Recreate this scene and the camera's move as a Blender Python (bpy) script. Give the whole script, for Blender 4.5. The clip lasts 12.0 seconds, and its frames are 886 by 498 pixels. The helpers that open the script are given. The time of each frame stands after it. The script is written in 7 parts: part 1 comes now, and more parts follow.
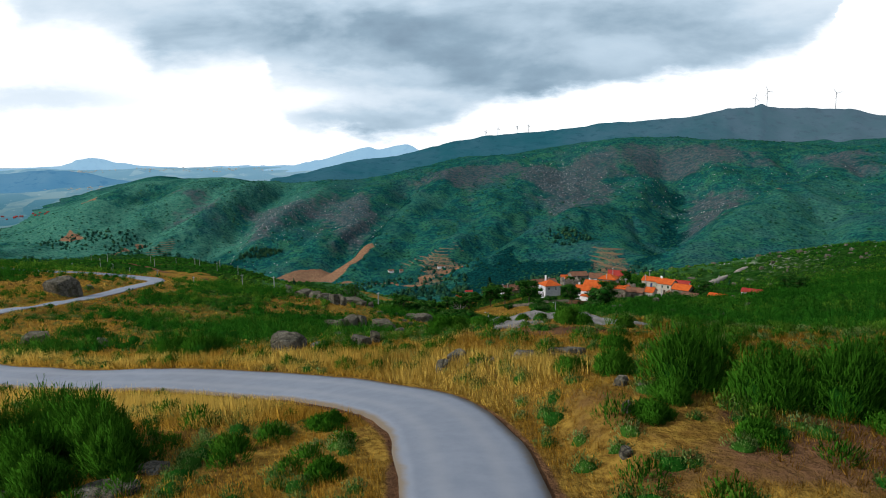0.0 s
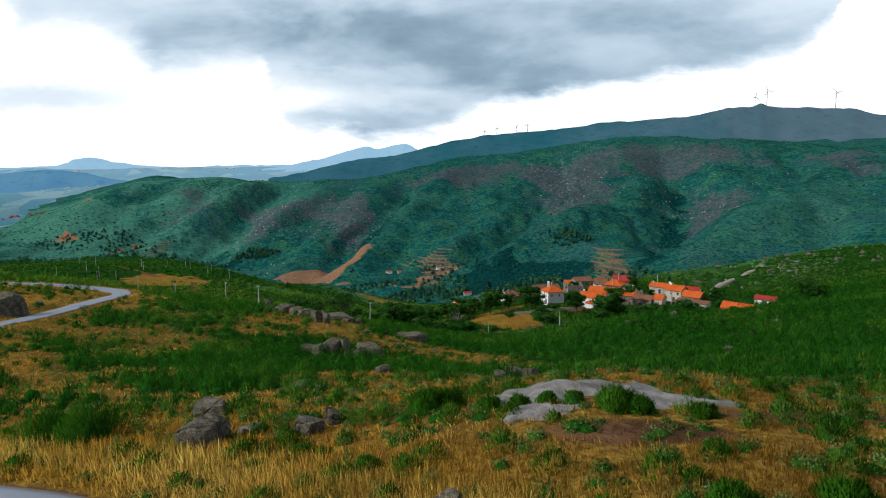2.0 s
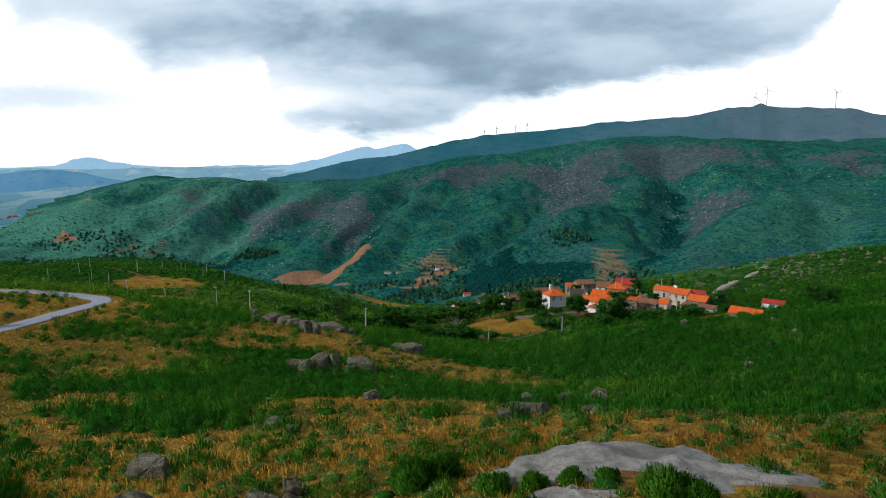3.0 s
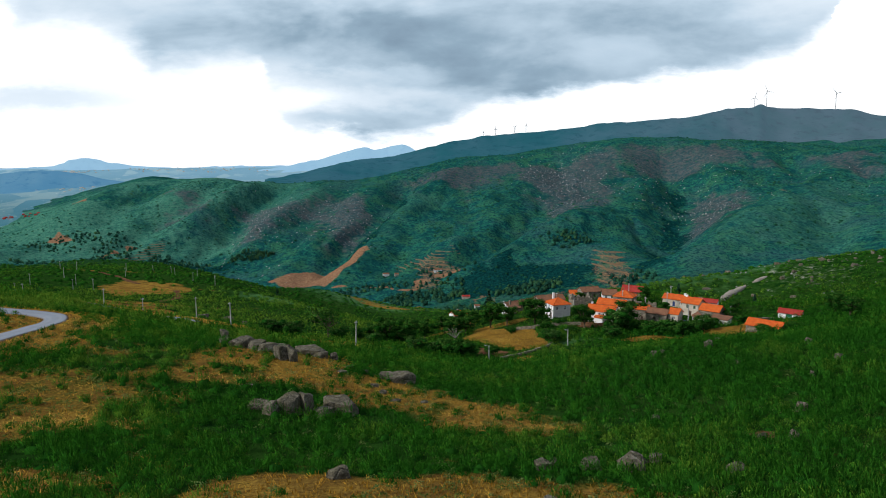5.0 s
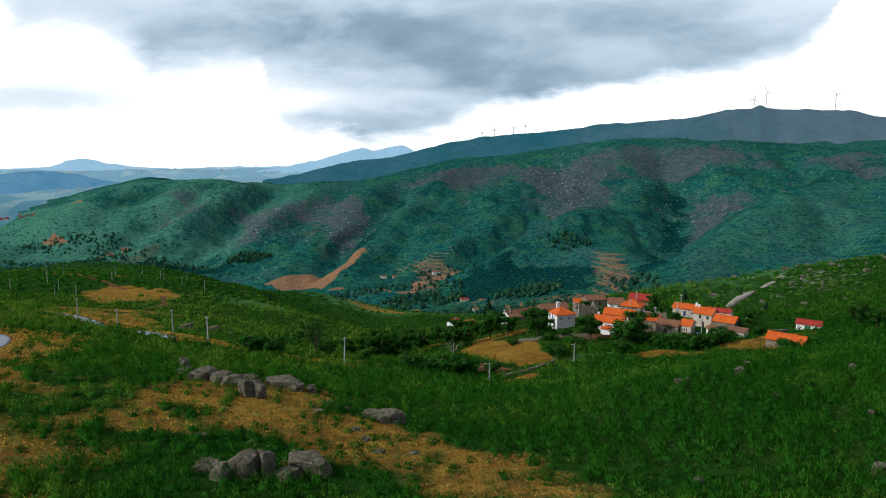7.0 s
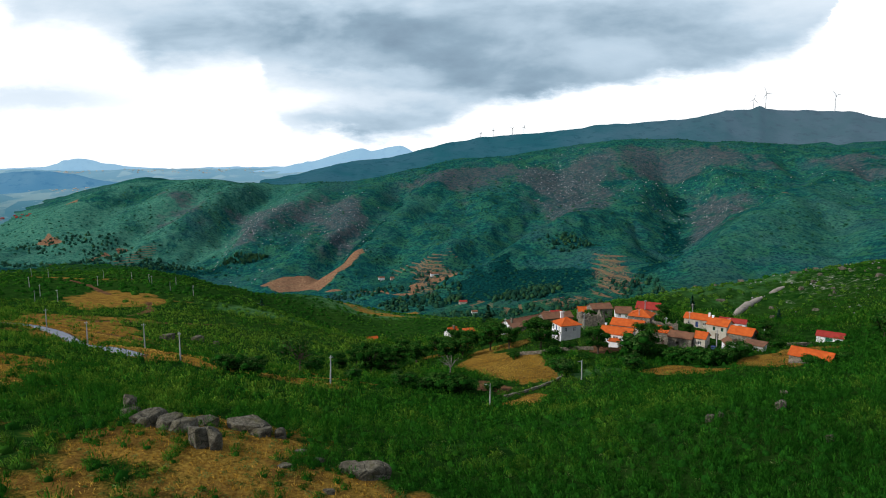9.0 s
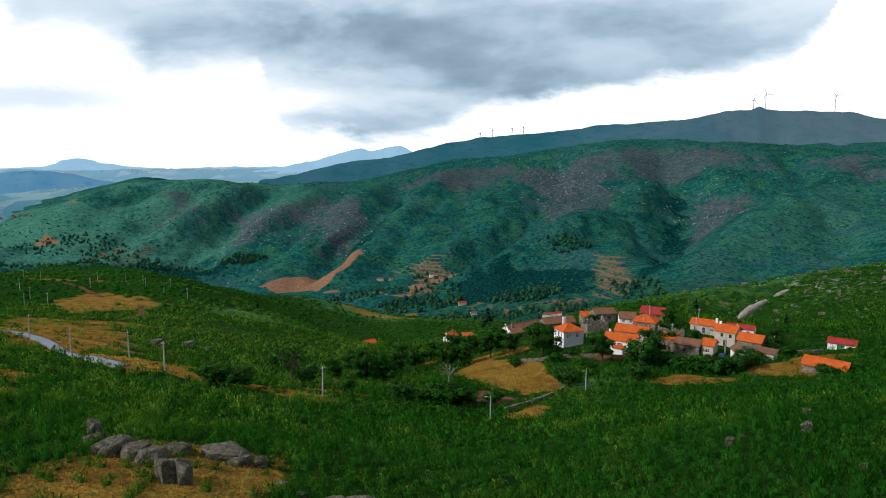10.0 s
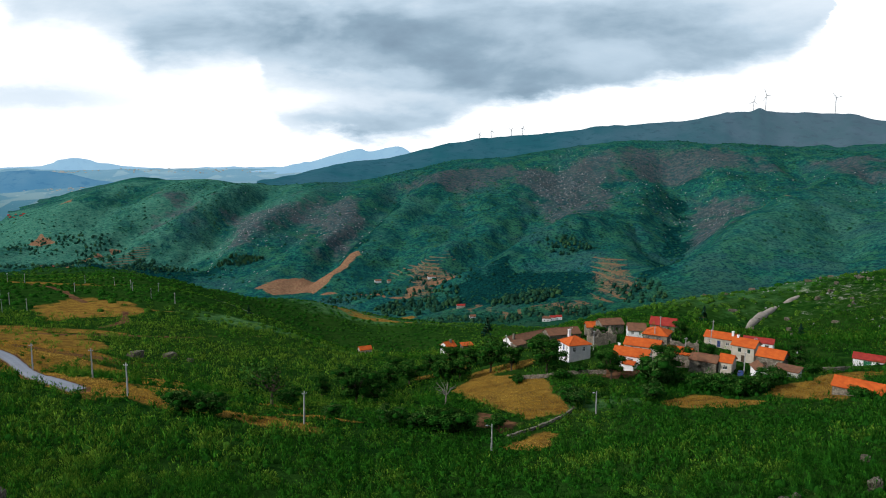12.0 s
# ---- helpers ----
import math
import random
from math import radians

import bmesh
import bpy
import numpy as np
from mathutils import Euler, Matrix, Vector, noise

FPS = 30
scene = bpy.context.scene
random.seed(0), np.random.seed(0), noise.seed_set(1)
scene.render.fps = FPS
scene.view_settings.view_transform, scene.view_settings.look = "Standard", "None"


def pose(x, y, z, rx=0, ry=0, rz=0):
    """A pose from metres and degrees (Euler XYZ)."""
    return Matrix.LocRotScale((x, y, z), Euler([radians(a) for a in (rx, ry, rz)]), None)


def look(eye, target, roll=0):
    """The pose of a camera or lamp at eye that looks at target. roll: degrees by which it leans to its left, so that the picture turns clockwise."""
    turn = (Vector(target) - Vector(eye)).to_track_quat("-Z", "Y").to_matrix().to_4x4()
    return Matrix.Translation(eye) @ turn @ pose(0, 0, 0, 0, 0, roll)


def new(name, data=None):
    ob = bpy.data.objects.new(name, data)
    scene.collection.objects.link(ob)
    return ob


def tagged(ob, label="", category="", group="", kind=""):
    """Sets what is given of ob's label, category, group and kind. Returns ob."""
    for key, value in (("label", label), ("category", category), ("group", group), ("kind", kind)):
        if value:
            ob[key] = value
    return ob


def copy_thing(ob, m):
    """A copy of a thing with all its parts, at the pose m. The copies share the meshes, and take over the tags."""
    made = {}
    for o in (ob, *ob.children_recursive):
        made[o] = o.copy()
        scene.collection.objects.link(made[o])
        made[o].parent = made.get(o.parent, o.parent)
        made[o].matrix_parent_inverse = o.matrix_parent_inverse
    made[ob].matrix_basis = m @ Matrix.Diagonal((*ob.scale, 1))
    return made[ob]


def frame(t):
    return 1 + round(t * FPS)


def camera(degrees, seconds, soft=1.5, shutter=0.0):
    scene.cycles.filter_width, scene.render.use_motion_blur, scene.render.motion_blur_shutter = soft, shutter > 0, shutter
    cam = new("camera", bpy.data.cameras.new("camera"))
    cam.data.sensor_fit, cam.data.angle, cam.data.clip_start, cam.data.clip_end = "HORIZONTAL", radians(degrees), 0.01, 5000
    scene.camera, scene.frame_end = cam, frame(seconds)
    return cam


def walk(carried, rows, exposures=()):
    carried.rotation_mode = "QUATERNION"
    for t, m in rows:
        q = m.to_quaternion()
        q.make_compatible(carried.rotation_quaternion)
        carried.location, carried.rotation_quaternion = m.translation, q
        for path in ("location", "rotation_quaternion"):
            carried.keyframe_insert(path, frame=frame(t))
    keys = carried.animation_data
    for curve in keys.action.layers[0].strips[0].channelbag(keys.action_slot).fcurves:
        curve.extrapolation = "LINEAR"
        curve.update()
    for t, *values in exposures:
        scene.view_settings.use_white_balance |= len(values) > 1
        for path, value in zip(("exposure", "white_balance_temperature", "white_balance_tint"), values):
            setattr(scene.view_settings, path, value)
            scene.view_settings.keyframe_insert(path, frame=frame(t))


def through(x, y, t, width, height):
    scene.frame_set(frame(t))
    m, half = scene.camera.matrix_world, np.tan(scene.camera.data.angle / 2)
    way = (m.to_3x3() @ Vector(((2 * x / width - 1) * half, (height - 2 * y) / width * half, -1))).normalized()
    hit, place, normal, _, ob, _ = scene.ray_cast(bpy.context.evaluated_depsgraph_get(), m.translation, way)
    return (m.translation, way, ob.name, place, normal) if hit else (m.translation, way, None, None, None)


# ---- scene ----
cam = camera(66, 12.0, soft=1.0)


def way(t, turn, pitch, roll):
    """The drone flies a straight line at an even pace; turn and pitch give its line of sight in degrees."""
    s = t / 12.0
    eye = Vector((0.962 + 12.793 * s, 2.667 + 95.971 * s, 8.0 - 0.075 * s))
    a, e = radians(turn), radians(pitch)
    return t, look(eye, eye + 100 * Vector((math.sin(a) * math.cos(e), math.cos(a) * math.cos(e), math.sin(e))), roll)


PATH = [
    way(0.0, 5.268, -7.859, -0.075),
    way(3.0, 5.410, -7.899, -0.050),
    way(6.0, 5.558, -7.785, -0.000),
    way(9.0, 5.736, -7.722, 0.120),
    way(12.0, 5.894, -7.641, 0.360),
]
walk(cam, PATH)

# ---- sky and sun ----
SUN_HIGH, SUN_FROM = radians(36), radians(-105)
world = bpy.data.worlds.new("overcast_sky")
scene.world = world
world.use_nodes = True
nt = world.node_tree
nt.nodes.clear()


class Net:
    """Short forms for making shader nodes."""

    def __init__(self, tree):
        self.tree = tree

    def add(self, kind, out=0, settings=(), **inputs):
        node = self.tree.nodes.new(kind)
        for key, value in dict(settings).items():
            setattr(node, key, value)
        for key, value in inputs.items():
            k = int(key[1:]) if key[0] == "i" and key[1:].isdigit() else key.replace("_", " ")
            self.put(node.inputs[k], value)
        return node.outputs[out]

    def put(self, socket, value):
        if isinstance(value, bpy.types.NodeSocket):
            self.tree.links.new(value, socket)
        elif value is not None:
            socket.default_value = value

    def math(self, op, a, b=0.0, c=0.0, clamp=False):
        return self.add("ShaderNodeMath", settings={"operation": op, "use_clamp": clamp}, i0=a, i1=b, i2=c)

    def mix(self, f, a, b, blend="MIX"):
        node = self.tree.nodes.new("ShaderNodeMix")
        node.data_type, node.blend_type = "RGBA", blend
        self.put(node.inputs[0], f)
        for k, v in ((6, a), (7, b)):
            self.put(node.inputs[k], (*v, 1.0) if isinstance(v, tuple) and len(v) == 3 else v)
        return node.outputs[2]

    def noise(self, vector, scale, detail=4.0, rough=0.55, color=False, warp=0.0):
        return self.add("ShaderNodeTexNoise", 1 if color else 0, Vector=vector, Scale=scale, Detail=detail, Roughness=rough, Distortion=warp)

    def ramp(self, f, stops, mode="LINEAR"):
        node = self.tree.nodes.new("ShaderNodeValToRGB")
        self.put(node.inputs[0], f)
        node.color_ramp.interpolation = mode
        e = node.color_ramp.elements
        while len(e) < len(stops):
            e.new(0.5)
        for el, (p, c) in zip(e, stops):
            el.position, el.color = p, (*(c if isinstance(c, tuple) else (c, c, c)), 1.0)
        return node.outputs[0]

    def span(self, f, a, b, c=0.0, d=1.0):
        return self.add("ShaderNodeMapRange", settings={"interpolation_type": "SMOOTHSTEP"}, Value=f, From_Min=a, From_Max=b, To_Min=c, To_Max=d)


def make_sky(n):
    d = n.add("ShaderNodeTexCoord", "Generated")
    turned = n.add("ShaderNodeVectorRotate", settings={"rotation_type": "Z_AXIS"}, Vector=d, Angle=radians(5.5))
    split = n.tree.nodes.new("ShaderNodeSeparateXYZ")
    n.put(split.inputs[0], turned)
    x, y, z = split.outputs
    ahead = n.math("MAXIMUM", y, 0.02)
    s, e = n.math("DIVIDE", x, ahead), n.math("DIVIDE", z, ahead)
    flat = n.add("ShaderNodeCombineXYZ", X=s, Y=n.math("MULTIPLY", e, 2.6), Z=0.0)
    big = n.noise(flat, 4.2, 6, 0.58, color=True)
    fine = n.noise(flat, 11.0, 7, 0.62, color=True)
    sub = n.tree.nodes.new("ShaderNodeSeparateColor")
    n.put(sub.inputs[0], big)
    sub2 = n.tree.nodes.new("ShaderNodeSeparateColor")
    n.put(sub2.inputs[0], fine)

    def shift(v, a, b, amount, more):
        v = n.math("MULTIPLY_ADD", n.math("SUBTRACT", a, 0.5), amount, v)
        return n.math("MULTIPLY_ADD", n.math("SUBTRACT", b, 0.5), more, v)

    ws, we = shift(s, sub.outputs[0], sub2.outputs[0], 0.06, 0.06), shift(e, sub.outputs[1], sub2.outputs[1], 0.035, 0.048)

    def oval(cx, cy, rx, ry, top):
        """A soft oval of darkness within the bank."""
        p = n.math("DIVIDE", n.math("SUBTRACT", ws, cx), rx)
        q = n.math("DIVIDE", n.math("SUBTRACT", we, cy), ry)
        r = n.math("SQRT", n.math("ADD", n.math("MULTIPLY", p, p), n.math("MULTIPLY", q, q)))
        return n.span(r, 0.15, 1.25, top, 0.0)

    # The ragged lower rim of the cloud bank, from left to right, as height over the horizon.
    rim = [(0.0, 1.02), (0.02, 0.88), (0.04, 0.75), (0.105, 0.735), (0.153, 0.62), (0.185, 0.45), (0.25, 0.49), (0.292, 0.52), (0.312, 0.30), (0.334, 0.13), (0.383, 0.16), (0.418, 0.09), (0.465, 0.11), (0.51, 0.20), (0.536, 0.29), (0.593, 0.345), (0.64, 0.385), (0.70, 0.43), (0.765, 0.49), (0.83, 0.535), (0.886, 0.575), (0.906, 0.655), (0.922, 0.78), (0.926, 0.95), (0.95, 1.05), (1.0, 1.1)]
    edge = n.math("MULTIPLY", n.ramp(n.math("MULTIPLY_ADD", ws, 0.7698, 0.5), [(p, v / 1.1) for p, v in rim]), 0.2506)
    # the bank's rim frays out towards the west
    fray = n.span(s, -0.40, -0.14, 0.060, 0.016)
    fray = n.math("MAXIMUM", fray, n.span(s, 0.34, 0.50, 0.014, 0.04))
    cover = n.add("ShaderNodeMapRange", settings={"interpolation_type": "SMOOTHSTEP"}, Value=n.math("SUBTRACT", we, edge), From_Min=-0.006, From_Max=fray, To_Min=0.0, To_Max=1.0)
    wisp = n.math("ADD", oval(-0.60, 0.078, 0.16, 0.020, 0.17), oval(-0.50, 0.095, 0.2, 0.02, 0.06))
    billow = n.noise(flat, 4.2, 6, 0.52, warp=0.3)
    dark = n.math("ADD", oval(-0.19, 0.142, 0.36, 0.052, 0.30), oval(-0.36, 0.185, 0.34, 0.045, 0.24))
    dark = n.math("ADD", dark, oval(-0.078, 0.047, 0.15, 0.032, 0.36))
    dark = n.math("ADD", dark, oval(0.14, 0.110, 0.28, 0.042, 0.46))
    dark = n.math("ADD", dark, oval(0.12, 0.185, 0.42, 0.055, 0.42))
    dark = n.math("ADD", dark, oval(0.38, 0.130, 0.26, 0.055, 0.24))
    dark = n.math("SUBTRACT", dark, oval(-0.07, 0.116, 0.15, 0.016, 0.20))
    dark = n.math("SUBTRACT", dark, oval(-0.23, 0.080, 0.12, 0.055, 0.24))
    depth = n.math("MULTIPLY", n.math("ADD", dark, 0.26), n.span(billow, 0.32, 0.68, 0.66, 1.22))
    curl = n.noise(flat, 10.0, 7, 0.55, warp=0.2)
    depth = n.math("MULTIPLY", depth, n.span(curl, 0.28, 0.72, 0.90, 1.08))
    depth = n.math("MAXIMUM", n.math("MULTIPLY", cover, depth), wisp)
    seen = n.ramp(depth, [(0.0, (1.12, 1.15, 1.18)), (0.16, (0.80, 0.90, 1.0)), (0.42, (0.52, 0.66, 0.79)), (0.70, (0.30, 0.425, 0.54)), (1.0, (0.20, 0.29, 0.39))])
    # The rest of the heaven: broken cloud over blue sky.
    over = n.noise(d, 2.6, 6, 0.6)
    air = n.add("ShaderNodeTexSky", settings={"sky_type": "NISHITA", "sun_disc": False, "sun_elevation": SUN_HIGH, "sun_rotation": SUN_FROM})
    blue = n.mix(1.0, air, (0.10, 0.10, 0.10), "MULTIPLY")
    heaven = n.mix(n.span(over, 0.34, 0.60), blue, n.ramp(over, [(0.35, (0.78, 0.84, 0.90)), (0.75, (0.28, 0.33, 0.40))]))
    front = n.math("MULTIPLY", n.span(y, 0.25, 0.55), n.span(z, 0.22, 0.42, 1.0, 0.0))
    n.add("ShaderNodeBackground")
    back = n.tree.nodes[-1]
    n.put(back.inputs["Color"], n.mix(front, heaven, seen))
    back.inputs["Strength"].default_value = 1.0
    out = n.tree.nodes.new("ShaderNodeOutputWorld")
    n.put(out.inputs["Surface"], back.outputs[0])


make_sky(Net(nt))
sun = new("sun", bpy.data.lights.new("sun", "SUN"))
sun.data.energy, sun.data.angle, sun.data.color = 3.5, radians(5), (1.0, 0.95, 0.86)
sun.matrix_world = look((0, 0, 0), (-math.sin(SUN_FROM) * math.cos(SUN_HIGH), -math.cos(SUN_FROM) * math.cos(SUN_HIGH), -math.sin(SUN_HIGH)))


# ---- materials ----
def material(name, build):
    mat = bpy.data.materials.new(name)
    mat.use_nodes = True
    tree = mat.node_tree
    tree.nodes.clear()
    n = Net(tree)
    shader = build(n)
    out = tree.nodes.new("ShaderNodeOutputMaterial")
    n.put(out.inputs["Surface"], shader)
    return mat


def principled(n, color, rough=0.9, metal=0.0, relief=None, strength=0.4, dist=0.05, spec=0.2, **more):
    if isinstance(color, tuple):
        color = (*color[:3], 1.0)
    normal = None
    if relief is not None:
        normal = n.add("ShaderNodeBump", Height=relief, Strength=strength, Distance=dist)
    ins = dict(Base_Color=color, Roughness=rough, Metallic=metal, Normal=normal)
    ins["Specular_IOR_Level"] = spec
    ins.update(more)
    return n.add("ShaderNodeBsdfPrincipled", **ins)


def place(n):
    return n.add("ShaderNodeTexCoord", "Object")


def worn(name, a, b, scale=1.5, rough=0.9, c=None, spec=0.2, strength=0.4, dist=0.03, metal=0.0):
    """A plain surface in two tones with grain, stains and fine relief."""

    def build(n):
        p = place(n)
        big, small = n.noise(p, scale, 5, 0.6), n.noise(p, scale * 9, 5, 0.65)
        col = n.mix(n.span(big, 0.32, 0.68), a, b)
        col = n.mix(n.span(small, 0.50, 0.80, 0.0, 0.55), col, c or tuple(v * 0.55 for v in a))
        one = n.add("ShaderNodeObjectInfo", "Random")
        col = n.mix(n.math("MULTIPLY", one, 0.18), col, tuple(v * 0.6 for v in b))
        return principled(n, col, rough, metal, small, strength, dist, spec)

    return material(name, build)


def ground_material():
    def build(n):
        p = place(n)
        cover = n.tree.nodes.new("ShaderNodeSeparateColor")
        n.put(cover.inputs[0], n.add("ShaderNodeVertexColor", settings={"layer_name": "cover"}))
        more = n.tree.nodes.new("ShaderNodeSeparateColor")
        n.put(more.inputs[0], n.add("ShaderNodeVertexColor", settings={"layer_name": "more"}))
        gold, soil, rock = cover.outputs
        meadow, heath, wood = more.outputs
        fine, mid, big = n.noise(p, 2.6, 6, 0.65), n.noise(p, 0.23, 7, 0.66), n.noise(p, 0.021, 7, 0.62)
        high = n.tree.nodes.new("ShaderNodeSeparateXYZ")
        n.put(high.inputs[0], p)
        level = n.math("FRACT", n.math("MULTIPLY_ADD", big, 0.7, n.math("MULTIPLY", high.outputs[2], 0.20)))
        ledge = n.math("MULTIPLY", n.span(level, 0.56, 0.64), n.span(level, 0.86, 0.94, 1.0, 0.0))
        terrace = n.add("ShaderNodeAttribute", "Fac", settings={"attribute_name": "terrace"})
        bush = n.add("ShaderNodeTexVoronoi", "Distance", Vector=p, Scale=0.105)
        lump = n.noise(p, 0.075, 7, 0.70)
        green = n.mix(n.span(mid, 0.36, 0.64), (0.004, 0.026, 0.004), (0.018, 0.062, 0.009))
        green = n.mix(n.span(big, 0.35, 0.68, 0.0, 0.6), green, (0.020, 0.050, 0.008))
        # Distance ramp: far scrub, rock and relief, and the haze in their colours.
        far_haze = n.add("ShaderNodeAttribute", "Fac", settings={"attribute_name": "far_haze"})
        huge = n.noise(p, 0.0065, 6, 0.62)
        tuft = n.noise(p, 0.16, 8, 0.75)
        # Blue darks and green lights: haze over the far slope, put into colour.
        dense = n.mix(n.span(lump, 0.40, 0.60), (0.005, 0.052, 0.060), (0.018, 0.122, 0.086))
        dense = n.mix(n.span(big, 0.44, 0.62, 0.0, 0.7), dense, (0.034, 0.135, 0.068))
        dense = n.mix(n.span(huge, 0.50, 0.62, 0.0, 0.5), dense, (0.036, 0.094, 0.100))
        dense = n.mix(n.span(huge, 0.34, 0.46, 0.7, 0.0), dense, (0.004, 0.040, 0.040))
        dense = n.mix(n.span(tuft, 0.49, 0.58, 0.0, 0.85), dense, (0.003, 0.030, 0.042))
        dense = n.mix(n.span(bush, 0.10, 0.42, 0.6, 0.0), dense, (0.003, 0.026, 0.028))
        green = n.mix(far_haze, green, dense)
        grass = n.mix(n.span(fine, 0.3, 0.7), (0.130, 0.070, 0.015), (0.34, 0.215, 0.042))
        grass = n.mix(n.span(mid, 0.40, 0.66, 0.0, 0.7), grass, (0.085, 0.045, 0.015))
        earth = n.mix(n.span(mid, 0.35, 0.65), (0.066, 0.034, 0.020), (0.160, 0.085, 0.044))
        earth = n.mix(far_haze, earth, n.mix(n.span(mid, 0.35, 0.65), (0.15, 0.080, 0.050), (0.26, 0.155, 0.090)))
        stone = n.mix(n.span(mid, 0.35, 0.65), (0.16, 0.15, 0.14), (0.40, 0.37, 0.34))
        # Heath tones hold the same blue haze.
        moor = n.mix(n.span(lump, 0.38, 0.62), (0.031, 0.066, 0.079), (0.088, 0.074, 0.090))
        moor = n.mix(n.span(tuft, 0.50, 0.62, 0.0, 0.8), moor, (0.014, 0.040, 0.042))
        lush = n.mix(n.span(lump, 0.35, 0.65), (0.026, 0.095, 0.030), (0.075, 0.160, 0.050))
        # Far meadow tones are paler and bluer, again with haze in them.
        lush = n.mix(far_haze, lush, n.mix(n.span(lump, 0.35, 0.65), (0.028, 0.134, 0.098), (0.072, 0.200, 0.142)))
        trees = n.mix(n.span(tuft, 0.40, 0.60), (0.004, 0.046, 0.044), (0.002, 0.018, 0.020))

        def edge(w, lo=0.38, hi=0.62):
            w = n.math("MULTIPLY_ADD", n.math("SUBTRACT", mid, 0.5), 0.7, w)
            w = n.math("MULTIPLY_ADD", n.math("SUBTRACT", fine, 0.5), 0.35, w)
            return n.span(w, lo, hi)

        lush = n.mix(n.span(tuft, 0.50, 0.60, 0.0, 0.7), lush, n.mix(far_haze, (0.010, 0.045, 0.010), (0.008, 0.052, 0.056)))
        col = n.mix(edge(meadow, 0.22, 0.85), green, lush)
        worn_ = n.math("MULTIPLY_ADD", n.math("SUBTRACT", big, 0.5), 1.5, heath)
        worn_ = n.math("MULTIPLY_ADD", n.math("SUBTRACT", lump, 0.5), 1.0, worn_)
        col = n.mix(n.span(worn_, 0.25, 1.05, 0.0, 0.8), col, moor)
        col = n.mix(edge(wood), col, trees)
        col = n.mix(edge(gold), col, grass)
        col = n.mix(edge(soil), col, earth)
        col = n.mix(n.math("MULTIPLY", edge(terrace, 0.45, 0.60), n.math("MULTIPLY", ledge, 0.8)), col, n.mix(mid, earth, (0.15, 0.105, 0.06)))
        near_rock = n.math("SUBTRACT", 1.0, far_haze)
        col = n.mix(n.math("MULTIPLY", edge(rock), near_rock), col, stone)
        # scattered boulders that stand out of the heath
        speck = n.add("ShaderNodeTexVoronoi", "Distance", settings={"feature": "F1"}, Vector=p, Scale=0.16)
        which = n.add("ShaderNodeRGBToBW", Color=n.add("ShaderNodeTexVoronoi", "Color", Vector=p, Scale=0.16))
        strewn = n.math("MULTIPLY", n.span(speck, 0.16, 0.32, 1.0, 0.0), n.span(n.math("MULTIPLY_ADD", big, 0.5, which), 0.72, 0.86))
        strewn = n.math("MULTIPLY", n.math("MULTIPLY", strewn, far_haze), n.span(rock, 0.25, 0.75))
        col = n.mix(n.math("MULTIPLY", strewn, 0.8), col, (0.26, 0.28, 0.30))
        relief = n.math("ADD", n.math("MULTIPLY", mid, 1.5), n.math("MULTIPLY", fine, 0.3))
        relief = n.math("ADD", relief, n.math("MULTIPLY", far_haze, n.math("ADD", n.math("MULTIPLY", lump, 2.2), n.math("MULTIPLY", mid, 1.2))))
        return principled(n, col, 1.0, 0, relief, 0.9, 1.0, 0.0)

    return material("moorland", build)


def foliage(name, dark, light, tip=None, shine=0.0, through=0.25):
    """Leaves, twigs and blades: each island has its own tone, each clump its own tint; tint also carries painted light
    and shade.
    """

    def build(n):
        one = n.add("ShaderNodeNewGeometry", "Random Per Island")
        tint = n.add("ShaderNodeAttribute", "Fac", settings={"attribute_name": "tint"})
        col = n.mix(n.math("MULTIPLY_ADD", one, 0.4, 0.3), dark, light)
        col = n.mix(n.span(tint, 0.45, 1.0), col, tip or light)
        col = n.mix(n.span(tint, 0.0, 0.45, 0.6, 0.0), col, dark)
        a = principled(n, col, 0.85, spec=shine)
        b = n.add("ShaderNodeBsdfTranslucent", Color=col)
        return n.add("ShaderNodeMixShader", i0=through, i1=a, i2=b)

    return material(name, build)


def tarmac():
    def build(n):
        p = place(n)
        fine, mid, big = n.noise(p, 40, 4), n.noise(p, 1.1, 6, 0.65), n.noise(p, 0.16, 5)
        edge = n.add("ShaderNodeAttribute", "Fac", settings={"attribute_name": "edge"})
        col = n.mix(n.span(mid, 0.3, 0.7), (0.165, 0.192, 0.240), (0.195, 0.222, 0.272))
        col = n.mix(n.span(big, 0.45, 0.62, 0, 0.3), col, (0.16, 0.172, 0.20))
        lane = n.math("ABSOLUTE", n.math("SUBTRACT", n.math("ABSOLUTE", n.math("SUBTRACT", edge, 0.5)), 0.22))
        col = n.mix(n.span(lane, 0.0, 0.12, 0.30, 0.0), col, (0.27, 0.285, 0.315))
        rim = n.math("ABSOLUTE", n.math("SUBTRACT", edge, 0.5))
        rim = n.math("MULTIPLY_ADD", n.math("SUBTRACT", mid, 0.5), 0.12, rim)
        col = n.mix(n.span(rim, 0.42, 0.50, 0.0, 0.9), col, (0.15, 0.115, 0.075))
        return principled(n, col, 0.85, 0, fine, 0.25, 0.01, 0.25)

    return material("worn_asphalt", build)


